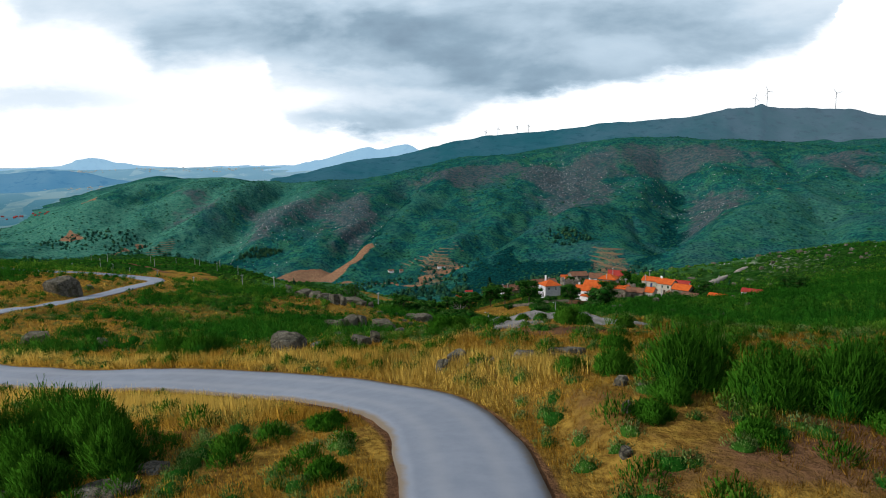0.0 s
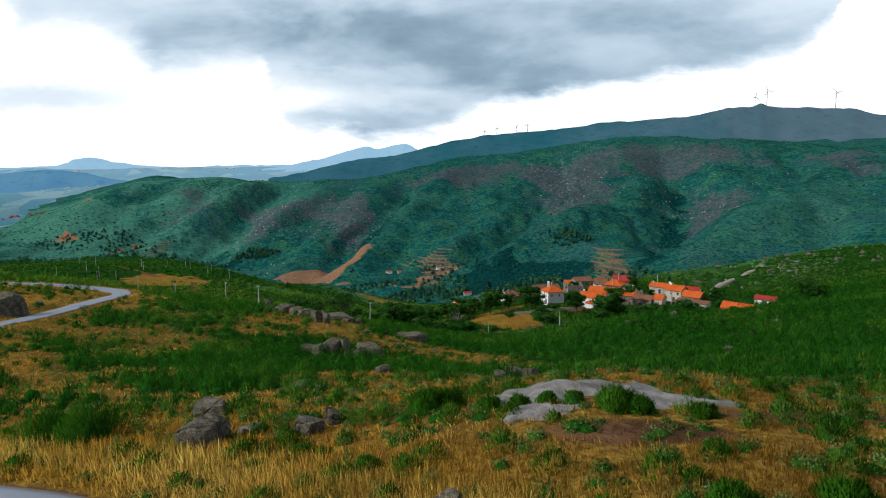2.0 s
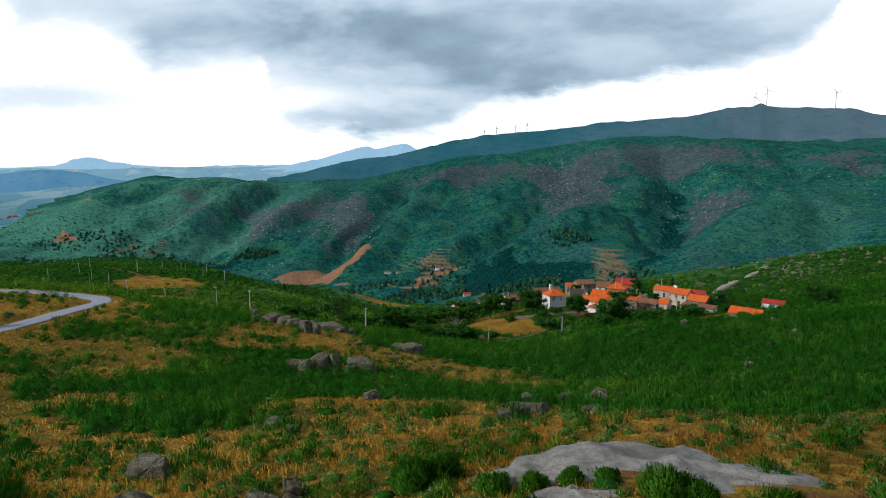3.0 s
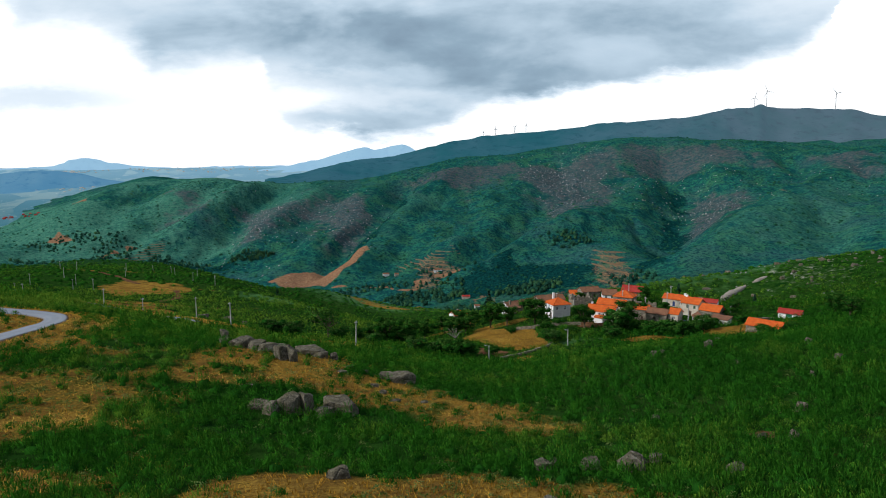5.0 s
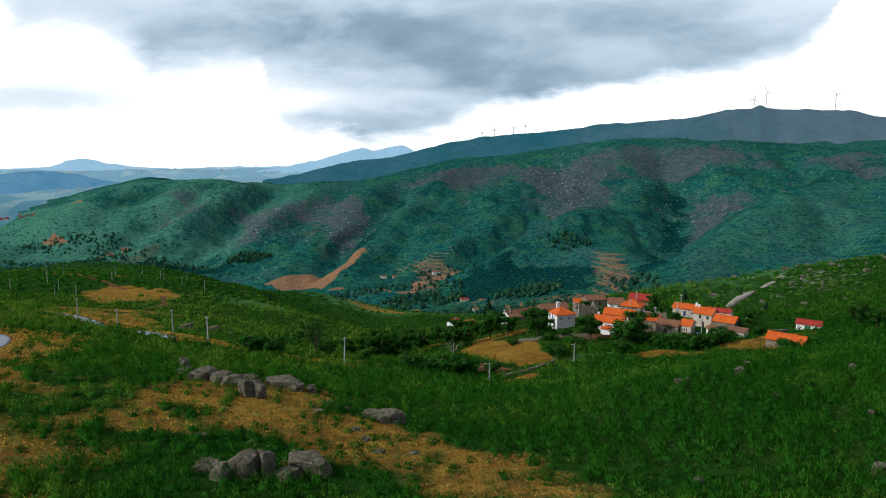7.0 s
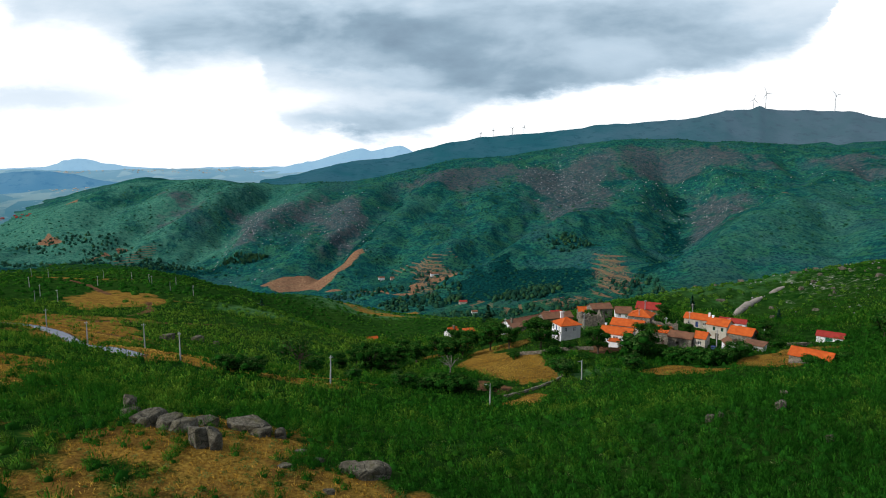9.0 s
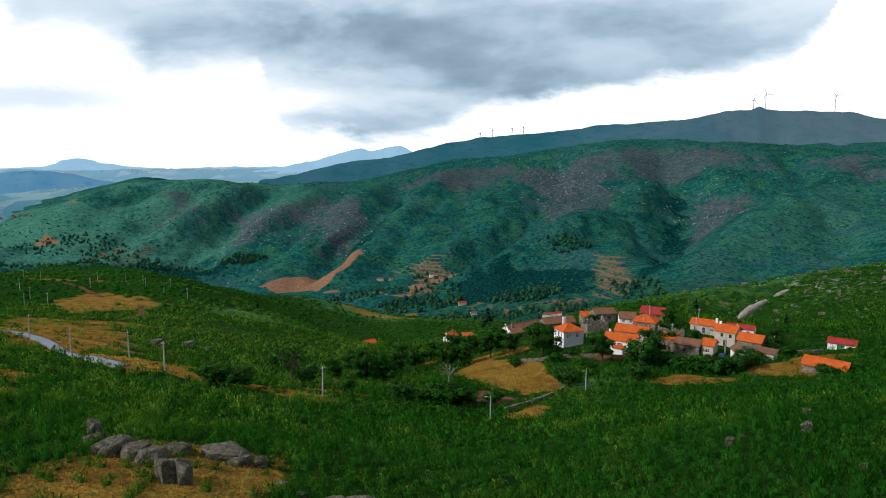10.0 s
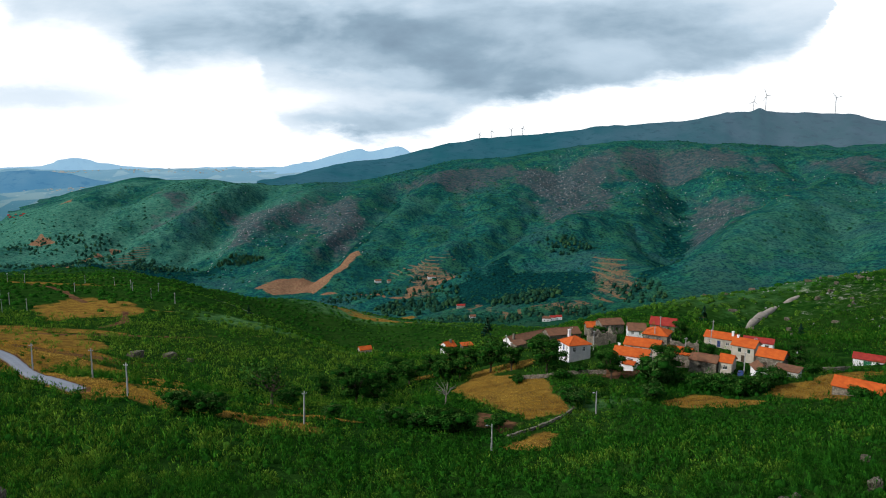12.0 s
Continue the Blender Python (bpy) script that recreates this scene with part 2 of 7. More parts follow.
def roof_tiles(name, a, b, c):
    def build(n):
        p = place(n)
        rows = n.add("ShaderNodeTexWave", 1, settings={"wave_type": "BANDS", "bands_direction": "X"}, Vector=p, Scale=1.25, Distortion=0.6, Detail=2.0)
        big, small = n.noise(p, 0.7, 5, 0.65), n.noise(p, 5, 5, 0.7)
        col = n.mix(n.span(big, 0.32, 0.68), a, b)
        col = n.mix(n.span(small, 0.52, 0.78, 0, 0.8), col, c)
        return principled(n, col, 0.85, 0, n.math("ADD", rows, small), 0.6, 0.06, 0.15)

    return material(name, build)


def masonry(name, a, b, joint, scale=2.2):
    def build(n):
        p = place(n)
        warp = n.add("ShaderNodeVectorMath", settings={"operation": "ADD"}, i0=p, i1=n.noise(p, 1.2, 3, color=True))
        cell = n.add("ShaderNodeTexVoronoi", "Distance", settings={"feature": "DISTANCE_TO_EDGE"}, Vector=warp, Scale=scale)
        tone = n.add("ShaderNodeTexVoronoi", "Color", Vector=warp, Scale=scale)
        small, big = n.noise(p, 9, 5, 0.7), n.noise(p, 0.5, 4)
        col = n.mix(n.span(n.add("ShaderNodeRGBToBW", Color=tone), 0.2, 0.8), a, b)
        col = n.mix(n.span(small, 0.5, 0.8, 0, 0.6), col, joint)
        col = n.mix(n.span(big, 0.5, 0.75, 0, 0.5), col, tuple(v * 0.6 for v in a))
        col = n.mix(n.span(cell, 0.01, 0.07, 0.8, 0.0), col, joint)
        return principled(n, col, 0.95, 0, n.span(cell, 0.0, 0.12), 0.8, 0.05, 0.1)

    return material(name, build)


def boulder():
    def build(n):
        p = n.add("ShaderNodeNewGeometry", "Position")
        big, mid, fine = n.noise(p, 0.45, 6, 0.62), n.noise(p, 1.7, 8, 0.72), n.noise(p, 9, 6, 0.72)
        col = n.mix(n.span(mid, 0.34, 0.64), (0.064, 0.058, 0.041), (0.185, 0.170, 0.130))
        col = n.mix(n.span(big, 0.50, 0.66, 0, 0.7), col, (0.090, 0.085, 0.034))
        col = n.mix(n.span(mid, 0.56, 0.66, 0, 0.7), col, (0.27, 0.26, 0.24))
        col = n.mix(n.span(fine, 0.46, 0.60, 0, 0.85), col, (0.035, 0.034, 0.030))
        crack = n.add("ShaderNodeTexVoronoi", "Distance", settings={"feature": "DISTANCE_TO_EDGE"}, Vector=n.add("ShaderNodeVectorMath", settings={"operation": "ADD"}, i0=p, i1=n.noise(p, 0.6, 5, color=True)), Scale=0.42)
        col = n.mix(n.span(crack, 0.002, 0.016, 0.85, 0.0), col, (0.02, 0.02, 0.018))
        relief = n.math("ADD", n.math("MULTIPLY", mid, 2.0), n.math("ADD", fine, n.span(crack, 0.0, 0.05)))
        return principled(n, col, 0.95, 0, relief, 0.9, 0.10, 0.1)

    return material("granite", build)


def lichened():
    """Smooth bare granite, bleached, with dark lichen and moss in the hollows."""

    def build(n):
        p = n.add("ShaderNodeNewGeometry", "Position")
        big, mid, fine = n.noise(p, 0.35, 6, 0.6), n.noise(p, 1.3, 8, 0.7), n.noise(p, 12, 6, 0.75)
        col = n.mix(n.span(mid, 0.36, 0.62), (0.13, 0.124, 0.115), (0.24, 0.235, 0.228))
        col = n.mix(n.span(big, 0.52, 0.62, 0, 0.65), col, (0.080, 0.076, 0.066))
        col = n.mix(n.span(mid, 0.60, 0.68, 0, 0.8), col, (0.10, 0.095, 0.040))
        col = n.mix(n.span(fine, 0.50, 0.62, 0, 0.7), col, (0.085, 0.082, 0.075))
        return principled(n, col, 0.95, 0, n.math("ADD", mid, n.math("MULTIPLY", fine, 0.5)), 0.7, 0.08, 0.1)

    return material("lichened_granite", build)


def far_land(name, low, high, glow, mist=None):
    """Hills and plain lost in distance: a plain backdrop, the air's haze painted in as emission."""

    def build(n):
        p = place(n)
        big, mid = n.noise(p, 0.004, 7, 0.62), n.noise(p, 0.02, 7, 0.68)
        col = n.mix(n.span(big, 0.35, 0.65), low, high)
        col = n.mix(n.span(mid, 0.52, 0.66, 0, 0.8), col, tuple(v * 0.3 for v in low))
        a = principled(n, col, 1.0, 0, mid, 0.4, 6.0, 0.0)
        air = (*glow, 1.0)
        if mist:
            # the painted haze shifts to paler mist towards the eastern end of the range
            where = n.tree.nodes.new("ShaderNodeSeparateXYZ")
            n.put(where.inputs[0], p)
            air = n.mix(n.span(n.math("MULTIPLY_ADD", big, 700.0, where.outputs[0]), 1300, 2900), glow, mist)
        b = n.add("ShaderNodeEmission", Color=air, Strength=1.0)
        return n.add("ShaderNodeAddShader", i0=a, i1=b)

    return material(name, build)


def patch_plain():
    def build(n):
        p = place(n)
        squash = n.add("ShaderNodeMapping", Vector=p, Scale=(1.0, 0.45, 1.0))
        field = n.add("ShaderNodeTexVoronoi", "Color", Vector=squash, Scale=0.011)
        tone = n.add("ShaderNodeRGBToBW", Color=field)
        big, mid = n.noise(p, 0.004, 6, 0.6), n.noise(p, 0.03, 6, 0.7)
        col = n.mix(n.span(tone, 0.3, 0.7), (0.01, 0.04, 0.04), (0.10, 0.12, 0.09))
        col = n.mix(n.span(big, 0.45, 0.6), col, (0.02, 0.05, 0.05))
        col = n.mix(n.span(mid, 0.60, 0.72, 0, 0.8), col, (0.30, 0.28, 0.26))
        a = principled(n, col, 1.0, spec=0.0)
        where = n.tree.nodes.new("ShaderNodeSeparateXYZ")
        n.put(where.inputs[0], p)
        # Haze over the plain, painted as emission that pales with distance.
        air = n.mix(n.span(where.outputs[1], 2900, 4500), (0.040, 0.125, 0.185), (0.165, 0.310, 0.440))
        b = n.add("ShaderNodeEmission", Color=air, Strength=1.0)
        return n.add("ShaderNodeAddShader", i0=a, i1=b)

    return material("distant_plain", build)


def glass():
    return material("dark_glass", lambda n: principled(n, (0.02, 0.025, 0.03), 0.08, spec=0.6))


MOOR = ground_material()
PALE_STONE = worn("pale_granite_stones", (0.17, 0.17, 0.18), (0.30, 0.29, 0.29), 0.2)
WHALE_STONE = worn("smooth_pale_granite", (0.20, 0.18, 0.155), (0.32, 0.29, 0.255), 0.25, c=(0.15, 0.135, 0.115))
SLAB_STONE = lichened()
ASPHALT = tarmac()
GRANITE = boulder()
TILE_ORANGE = roof_tiles("orange_clay_tiles", (0.40, 0.072, 0.014), (0.52, 0.110, 0.020), (0.20, 0.05, 0.02))
TILE_RED = roof_tiles("crimson_roof_sheets", (0.24, 0.026, 0.022), (0.32, 0.040, 0.030), (0.16, 0.022, 0.022))
TILE_OLD = roof_tiles("weathered_brown_tiles", (0.13, 0.065, 0.04), (0.20, 0.095, 0.055), (0.07, 0.055, 0.045))
STONE_WALL = masonry("granite_masonry", (0.135, 0.120, 0.098), (0.27, 0.24, 0.195), (0.075, 0.065, 0.052))
WHITEWASH = worn("whitewashed_render", (0.72, 0.73, 0.76), (0.82, 0.83, 0.85), 0.8, c=(0.55, 0.56, 0.57))
GREY_RENDER = worn("grey_cement_render", (0.40, 0.40, 0.41), (0.50, 0.50, 0.50), 0.8, c=(0.33, 0.33, 0.33))
CREAM_RENDER = worn("cream_render", (0.36, 0.325, 0.275), (0.50, 0.46, 0.40), 0.8, c=(0.24, 0.21, 0.18))
CONCRETE = worn("pale_concrete", (0.50, 0.50, 0.49), (0.62, 0.62, 0.60), 1.2, c=(0.38, 0.38, 0.37))
POLE_CONCRETE = worn("weathered_grey_concrete", (0.27, 0.28, 0.29), (0.36, 0.37, 0.37), 1.2, c=(0.2, 0.2, 0.2))
DARK_TIMBER = worn("dark_timber", (0.045, 0.032, 0.022), (0.085, 0.06, 0.04), 4.0)
GREEN_PAINT = worn("green_paint", (0.012, 0.11, 0.05), (0.02, 0.16, 0.075), 2.0, 0.6)
BLUE_PAINT = worn("blue_paint", (0.02, 0.045, 0.14), (0.03, 0.06, 0.19), 2.0, 0.6)
WHITE_PAINT = worn("white_paint", (0.74, 0.75, 0.77), (0.82, 0.82, 0.83), 2.0, 0.5)
STEEL = worn("grey_steel", (0.42, 0.43, 0.45), (0.55, 0.56, 0.58), 3.0, 0.45, metal=0.6)
GLASS = glass()
BARK = worn("grey_brown_bark", (0.07, 0.05, 0.035), (0.13, 0.10, 0.075), 6.0)
PALE_WOOD = worn("bleached_dead_wood", (0.15, 0.135, 0.12), (0.24, 0.22, 0.20), 5.0)
BROOM = foliage("broom_twigs", (0.018, 0.082, 0.006), (0.060, 0.195, 0.014), (0.140, 0.250, 0.030), through=0.25)
BROOM_FAR = foliage("scrub_foliage", (0.013, 0.090, 0.008), (0.048, 0.200, 0.016), (0.165, 0.290, 0.030), through=0.25)
HEATHER = foliage("grey_green_heath", (0.055, 0.120, 0.022), (0.15, 0.25, 0.062), (0.24, 0.32, 0.11), through=0.3)
STRAW = foliage("dry_golden_grass", (0.32, 0.155, 0.018), (0.70, 0.42, 0.058), (0.84, 0.59, 0.13), 0.0, 0.3)
LEAF = foliage("oak_leaves", (0.010, 0.056, 0.010), (0.042, 0.150, 0.024), (0.085, 0.195, 0.032))
LEAF_GREY = foliage("olive_grey_leaves", (0.020, 0.080, 0.018), (0.065, 0.160, 0.038), (0.11, 0.20, 0.05))
TEAL_SCRUB = foliage("valley_scrub", (0.006, 0.045, 0.030), (0.022, 0.098, 0.055), (0.05, 0.13, 0.05), through=0.15)
PINE = foliage("pine_needles", (0.010, 0.050, 0.036), (0.026, 0.095, 0.058), (0.05, 0.13, 0.05))
# A darker scrub foliage for bush hearts, with their inner shade as colour.
SHADY = foliage("shade_foliage", (0.008, 0.052, 0.006), (0.014, 0.070, 0.007), (0.036, 0.096, 0.012), through=0.1)
VINE = foliage("vine_leaves", (0.02, 0.09, 0.012), (0.06, 0.19, 0.03))
# Distant hills: the third colour is haze, given off as emission.
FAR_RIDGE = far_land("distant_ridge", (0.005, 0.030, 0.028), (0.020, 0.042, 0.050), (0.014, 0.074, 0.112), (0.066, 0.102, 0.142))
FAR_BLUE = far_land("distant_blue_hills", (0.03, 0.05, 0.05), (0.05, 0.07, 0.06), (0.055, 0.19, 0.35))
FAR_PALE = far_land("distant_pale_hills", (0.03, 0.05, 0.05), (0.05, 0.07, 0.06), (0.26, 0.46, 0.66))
FAR_PLAIN = patch_plain()

# ---- land ----
ORIGIN = (6.0, -60.0)
# Break lines of the land: crests, slopes, hollows and valley floors, as (x, y, z).
HILLTOP = [(-30, -40, 2), (10, -45, 3), (50, -40, 3), (-25, 0, -0.8), (4, 0, 0.2), (40, 0, 0.3), (-40, 22, -3.0), (4, 19, -0.9), (30, 20, -0.6), (70, 10, 0), (7.5, 21, -0.7), (5.6, 24.2, -1.0), (9.2, 25.8, -0.7), (-7.2, 24.4, -1.9), (20, 27, -1.1)]
NEAR_SLOPE = [(5.4, 30.4, -1.9), (4, 32.5, -2.4), (2.3, 35.1, -3.0), (-0.5, 39.2, -3.8), (-5, 38, -4.2), (-10.3, 47.6, -6.0), (-14.4, 50.4, -6.7), (11.5, 33, -1.5), (6, 38, -2.9), (17.3, 47.2, -3.7), (13, 50, -3.8), (20.5, 47.5, -3.9), (25, 40, -2.8), (-6, 53, -6.4), (0.4, 53.2, -6.0), (-16, 60.4, -8.5), (-26.4, 70.5, -10.8), (-40, 55, -8.0), (12, 55, -5.6), (20, 62, -6.8), (32, 58, -6.8), (55, 50, -6)]
MID_SLOPE = [(-55, 90, -11.5), (-20, 90, -14.5), (3, 88, -15.2), (30, 88, -16.5), (60, 85, -15), (95, 80, -12), (57, 117, -22.3), (30, 120, -25), (90, 120, -21)]
KNOLL = [(-4, 124, -23.5), (-25, 130, -22), (-14, 153, -24.2), (-20, 160, -24.8), (9, 149, -28.6), (-5, 160, -27.3), (-50, 135, -20), (30, 160, -33), (-5, 185, -35)]
LEFT_SHOULDER = [(-61, 188, -25.6), (-95, 170, -20), (-45, 215, -35.5), (-35, 236, -40.5), (-50, 256, -42), (-73, 277, -45.4), (-93, 297, -44.8), (-150, 290, -37), (-140, 210, -24)]
RIGHT_SLOPE = [(70, 166, -28.6), (59, 166, -30.2), (69, 154, -28.4), (100, 190, -33), (140, 180, -27), (85, 215, -42), (130, 235, -44.5)]
FIELD = [(37, 227, -50.5), (30, 262, -55), (55, 268, -56), (66, 251, -52.5), (5, 240, -48), (-8, 222, -43), (-20, 280, -55), (20, 320, -68)]
VILLAGE = [(74, 303, -57.5), (88, 300, -56.5), (110, 295, -54.5), (125, 285, -52.5), (104, 275, -54.5), (128, 250, -47.5), (140, 284, -52.5), (166, 296, -56), (92, 330, -57), (118, 325, -54.5), (61, 347, -63.6), (50, 393, -76), (190, 290, -51)]
RIGHT_HILL = [(184, 473, -80), (241, 523, -82), (310, 563, -82), (361, 563, -77), (399, 543, -71), (418, 523, -67), (447, 483, -60), (261, 489, -83), (229, 464, -89), (250, 400, -75), (190, 380, -72), (300, 420, -68), (200, 440, -84)]
LEFT_CREST = [(-368, 703, -98), (-383, 853, -118), (-344, 903, -121), (-252, 853, -119), (-164, 703, -108), (-92, 603, -102), (-46, 523, -95), (-160, 450, -72), (-60, 400, -72), (-240, 600, -86), (9, 440, -92), (9, 500, -110), (9, 560, -127), (-30, 440, -80), (-300, 400, -52), (-320, 620, -91), (-300, 740, -105), (-200, 640, -96), (-230, 960, -150), (-480, 720, -100), (-500, 900, -125)]
HUMP = [(-127, 959, -167), (-93, 969, -170), (-54, 969, -174), (0, 949, -182), (48, 909, -188), (76, 869, -190)]
BEHIND = [(-500, 1100, -180), (-330, 1150, -200), (-60, 720, -165), (0, 720, -178), (80, 620, -152), (200, 650, -140), (330, 720, -150), (480, 700, -140), (600, 600, -110), (-700, 1300, -190)]
VALLEY = [(-400, 1500, -285), (-233, 1400, -272), (-90, 1250, -262), (33, 1180, -252), (150, 1100, -238), (276, 1030, -225), (410, 980, -210), (554, 1050, -200), (750, 1000, -180), (950, 950, -160)]
FACE = [(-638, 1903, -262), (-412, 1903, -228), (-27, 1703, -212), (-176, 2003, -192), (141, 1453, -228), (252, 1753, -172), (479, 1703, -165), (500, 1353, -180), (688, 1503, -150), (1085, 1703, -98), (803, 1253, -148), (939, 1203, -125), (616, 2203, -92), (1000, 2003, -80), (1300, 1500, -90)]
FRONT_CREST = [(-1701, 3003, -272), (-1394, 3303, -187), (-1016, 3403, -98), (-758, 3003, -100), (-597, 2803, -75), (-376, 2503, -97), (-204, 2353, -110), (-52, 2403, -86), (200, 2603, -25), (402, 2653, 1), (558, 2653, 18), (724, 2603, 35), (969, 2603, 77), (1240, 2503, 66), (1454, 2303, 41), (1655, 2103, 31), (1829, 1903, 16)]
BACK_DIP = [(-800, 3700, -200), (-300, 3000, -190), (0, 3050, -160), (450, 3150, -70), (1000, 3100, 10), (1400, 3000, 10), (1900, 2700, 0), (2300, 2300, 0)]
PLAIN = [(-2900, 3400, -280), (-2600, 4300, -210), (-1500, 4300, -200), (-1567, 3003, -275), (-900, 4600, -150), (0, 4700, -120), (1200, 4600, 60), (2600, 4000, 150), (3300, 3000, 100), (-1600, 2300, -290), (-2500, 2200, -250), (-1200, 1500, -200), (2600, 1000, 0), (1200, 300, -20), (-1200, 300, -20), (0, -900, 15), (-1500, -2500, 10), (1500, -2500, 20), (0, -4800, 10)]
LAND = np.array(HILLTOP + NEAR_SLOPE + MID_SLOPE + KNOLL + LEFT_SHOULDER + RIGHT_SLOPE + FIELD + VILLAGE + RIGHT_HILL + LEFT_CREST + HUMP + BEHIND + VALLEY + FACE + FRONT_CREST + BACK_DIP + PLAIN, float)


def flat_polar(x, y):
    dx, dy = np.asarray(x, float) - ORIGIN[0], np.asarray(y, float) - ORIGIN[1]
    far = np.hypot(dx, dy) + 12.0
    bearing = np.arctan2(dx, dy)
    return 2.2 * bearing, 2.0 * np.log(far)


def bend(d2):
    return 0.5 * d2 * np.log(d2 + 1e-9)


def solve_land():
    u, v = flat_polar(LAND[:, 0], LAND[:, 1])
    n = len(u)
    a = np.zeros((n + 3, n + 3))
    a[:n, :n] = bend((u[:, None] - u) ** 2 + (v[:, None] - v) ** 2) + 0.0006 * np.eye(n)
    a[:n, n], a[:n, n + 1], a[:n, n + 2] = 1, u, v
    a[n:, :n] = a[:n, n:].T
    # heights relative to distance, so that near and far land weigh alike
    scale = 20 + np.hypot(LAND[:, 0] - ORIGIN[0], LAND[:, 1] - ORIGIN[1]) * 0.1
    return u, v, np.linalg.solve(a, np.r_[LAND[:, 2] / scale, 0, 0, 0])


LAND_U, LAND_V, LAND_W = solve_land()


def lattice(ix, iy, seed):
    h = (ix * 374761393 + iy * 668265263 + seed * 1442695041).astype(np.int64) & 0xFFFFFFFF
    h = ((h ^ (h >> 13)) * 1274126177) & 0xFFFFFFFF
    return ((h ^ (h >> 16)) & 0xFFFF) / 65535.0


def wave(x, y, size, seed=0):
    """Smooth value noise, -1 to 1, with lumps of about that size in metres."""
    x, y = np.asarray(x, float) / size, np.asarray(y, float) / size
    ix, iy = np.floor(x).astype(np.int64), np.floor(y).astype(np.int64)
    fx, fy = x - ix, y - iy
    fx, fy = fx * fx * (3 - 2 * fx), fy * fy * (3 - 2 * fy)
    a = lattice(ix, iy, seed) * (1 - fx) + lattice(ix + 1, iy, seed) * fx
    b = lattice(ix, iy + 1, seed) * (1 - fx) + lattice(ix + 1, iy + 1, seed) * fx
    return 2 * (a * (1 - fy) + b * fy) - 1


def along(x, y, line):
    """The distance from a polyline, and how far along it (0 to 1)."""
    x, y = np.asarray(x, float), np.asarray(y, float)
    best, where = np.full(x.shape, 1e9), np.zeros(x.shape)
    for n, ((x0, y0), (x1, y1)) in enumerate(zip(line[:-1], line[1:])):
        dx, dy = x1 - x0, y1 - y0
        s = np.clip(((x - x0) * dx + (y - y0) * dy) / (dx * dx + dy * dy), 0, 1)
        d = np.hypot(x - x0 - s * dx, y - y0 - s * dy)
        where = np.where(d < best, (n + s) / (len(line) - 1), where)
        best = np.minimum(best, d)
    return best, where


# Spurs and gullies of the far hillside: height, half width, line.
SPURS = [
    (40, 62, [(300, 2420), (212, 2237), (100, 2054), (18, 1814), (-29, 1660), (-63, 1571), (-100, 1480)]),
    (-46, 62, [(150, 2420), (89, 2243), (-24, 1803), (-76, 1633), (-120, 1540)]),
    (-30, 60, [(560, 2080), (430, 1776), (364, 1700), (245, 1489), (200, 1400)]),
    (-18, 45, [(290, 1980), (249, 1801), (211, 1573), (195, 1480)]),
    (20, 55, [(560, 2400), (498, 2247), (325, 1881), (215, 1617), (150, 1500)]),
    (36, 60, [(640, 1950), (519, 1665), (420, 1600), (297, 1493), (235, 1400), (200, 1330)]),
    (-60, 75, [(1040, 2420), (985, 2292), (915, 2038), (800, 1780), (690, 1560), (596, 1337), (520, 1200)]),
    (34, 70, [(560, 1880), (714, 1935), (856, 2075), (984, 2117), (1060, 2040), (1150, 1980)]),
    (42, 80, [(1350, 1960), (1199, 1807), (960, 1560), (780, 1390), (660, 1290), (545, 1194), (480, 1120)]),
    (-34, 60, [(1360, 2240), (1305, 2101), (1272, 1956), (1200, 1880), (1080, 1760)]),
    (-22, 45, [(1010, 1470), (923, 1339), (850, 1230), (790, 1140)]),
    (-30, 48, [(-370, 2130), (-382, 1960), (-390, 1850), (-400, 1720)]),
    (30, 70, [(-380, 2560), (-425, 2429), (-480, 2240), (-528, 2070), (-590, 1920), (-640, 1820)]),
    (-32, 60, [(-540, 2560), (-605, 2333), (-683, 2150), (-690, 1918)]),
    (-30, 55, [(-300, 2560), (-349, 2428), (-400, 2200), (-446, 1998), (-470, 1710)]),
    (28, 60, [(-150, 2380), (-209, 2231), (-290, 2018), (-353, 1777)]),
    (26, 90, [(-900, 2900), (-980, 2600), (-1000, 2350), (-900, 2100)]),
    (-24, 70, [(-760, 2700), (-820, 2450), (-830, 2200)]),
]


def land(x, y):
    x, y = np.asarray(x, float), np.asarray(y, float)
    u, v = flat_polar(x, y)
    out = LAND_W[-3] + LAND_W[-2] * u + LAND_W[-1] * v
    for a, b, w in zip(LAND_U, LAND_V, LAND_W):
        out = out + w * bend((u - a) ** 2 + (v - b) ** 2)
    far = np.hypot(x - ORIGIN[0], y - ORIGIN[1])
    out = out * (20 + far * 0.1)
    for high, wide, line in SPURS:
        d, s = along(x, y, line)
        out = out + high * np.exp(-(d / wide) ** 2) * np.clip(np.minimum(s, 1 - s) * 4 + 0.15, 0, 1)
    # ribs and gullies that run down the far hillside
    rib = np.clip((y - 1250) / 350, 0, 1) * np.clip((2750 - y) / 900, 0, 1)
    c = x - 0.34 * (y - 1500) + 40 * wave(x, y, 260, 12)
    out = out + rib * (10 * wave(c, y * 0.22, 135, 9) + 9 * wave(c, y * 0.3, 52, 10) + 5 * wave(c, y * 0.4, 24, 11))
    rough = np.clip((far - 60) / 900, 0, 1)
    out = out + rough * (9 * wave(x, y, 170, 3) + 4 * wave(x, y, 70, 4)) + np.clip((far - 250) / 600, 0, 1) * 1.6 * wave(x, y, 26, 5)
    return out + 0.25 * wave(x, y, 9, 6) + 0.10 * wave(x, y, 2.7, 7)

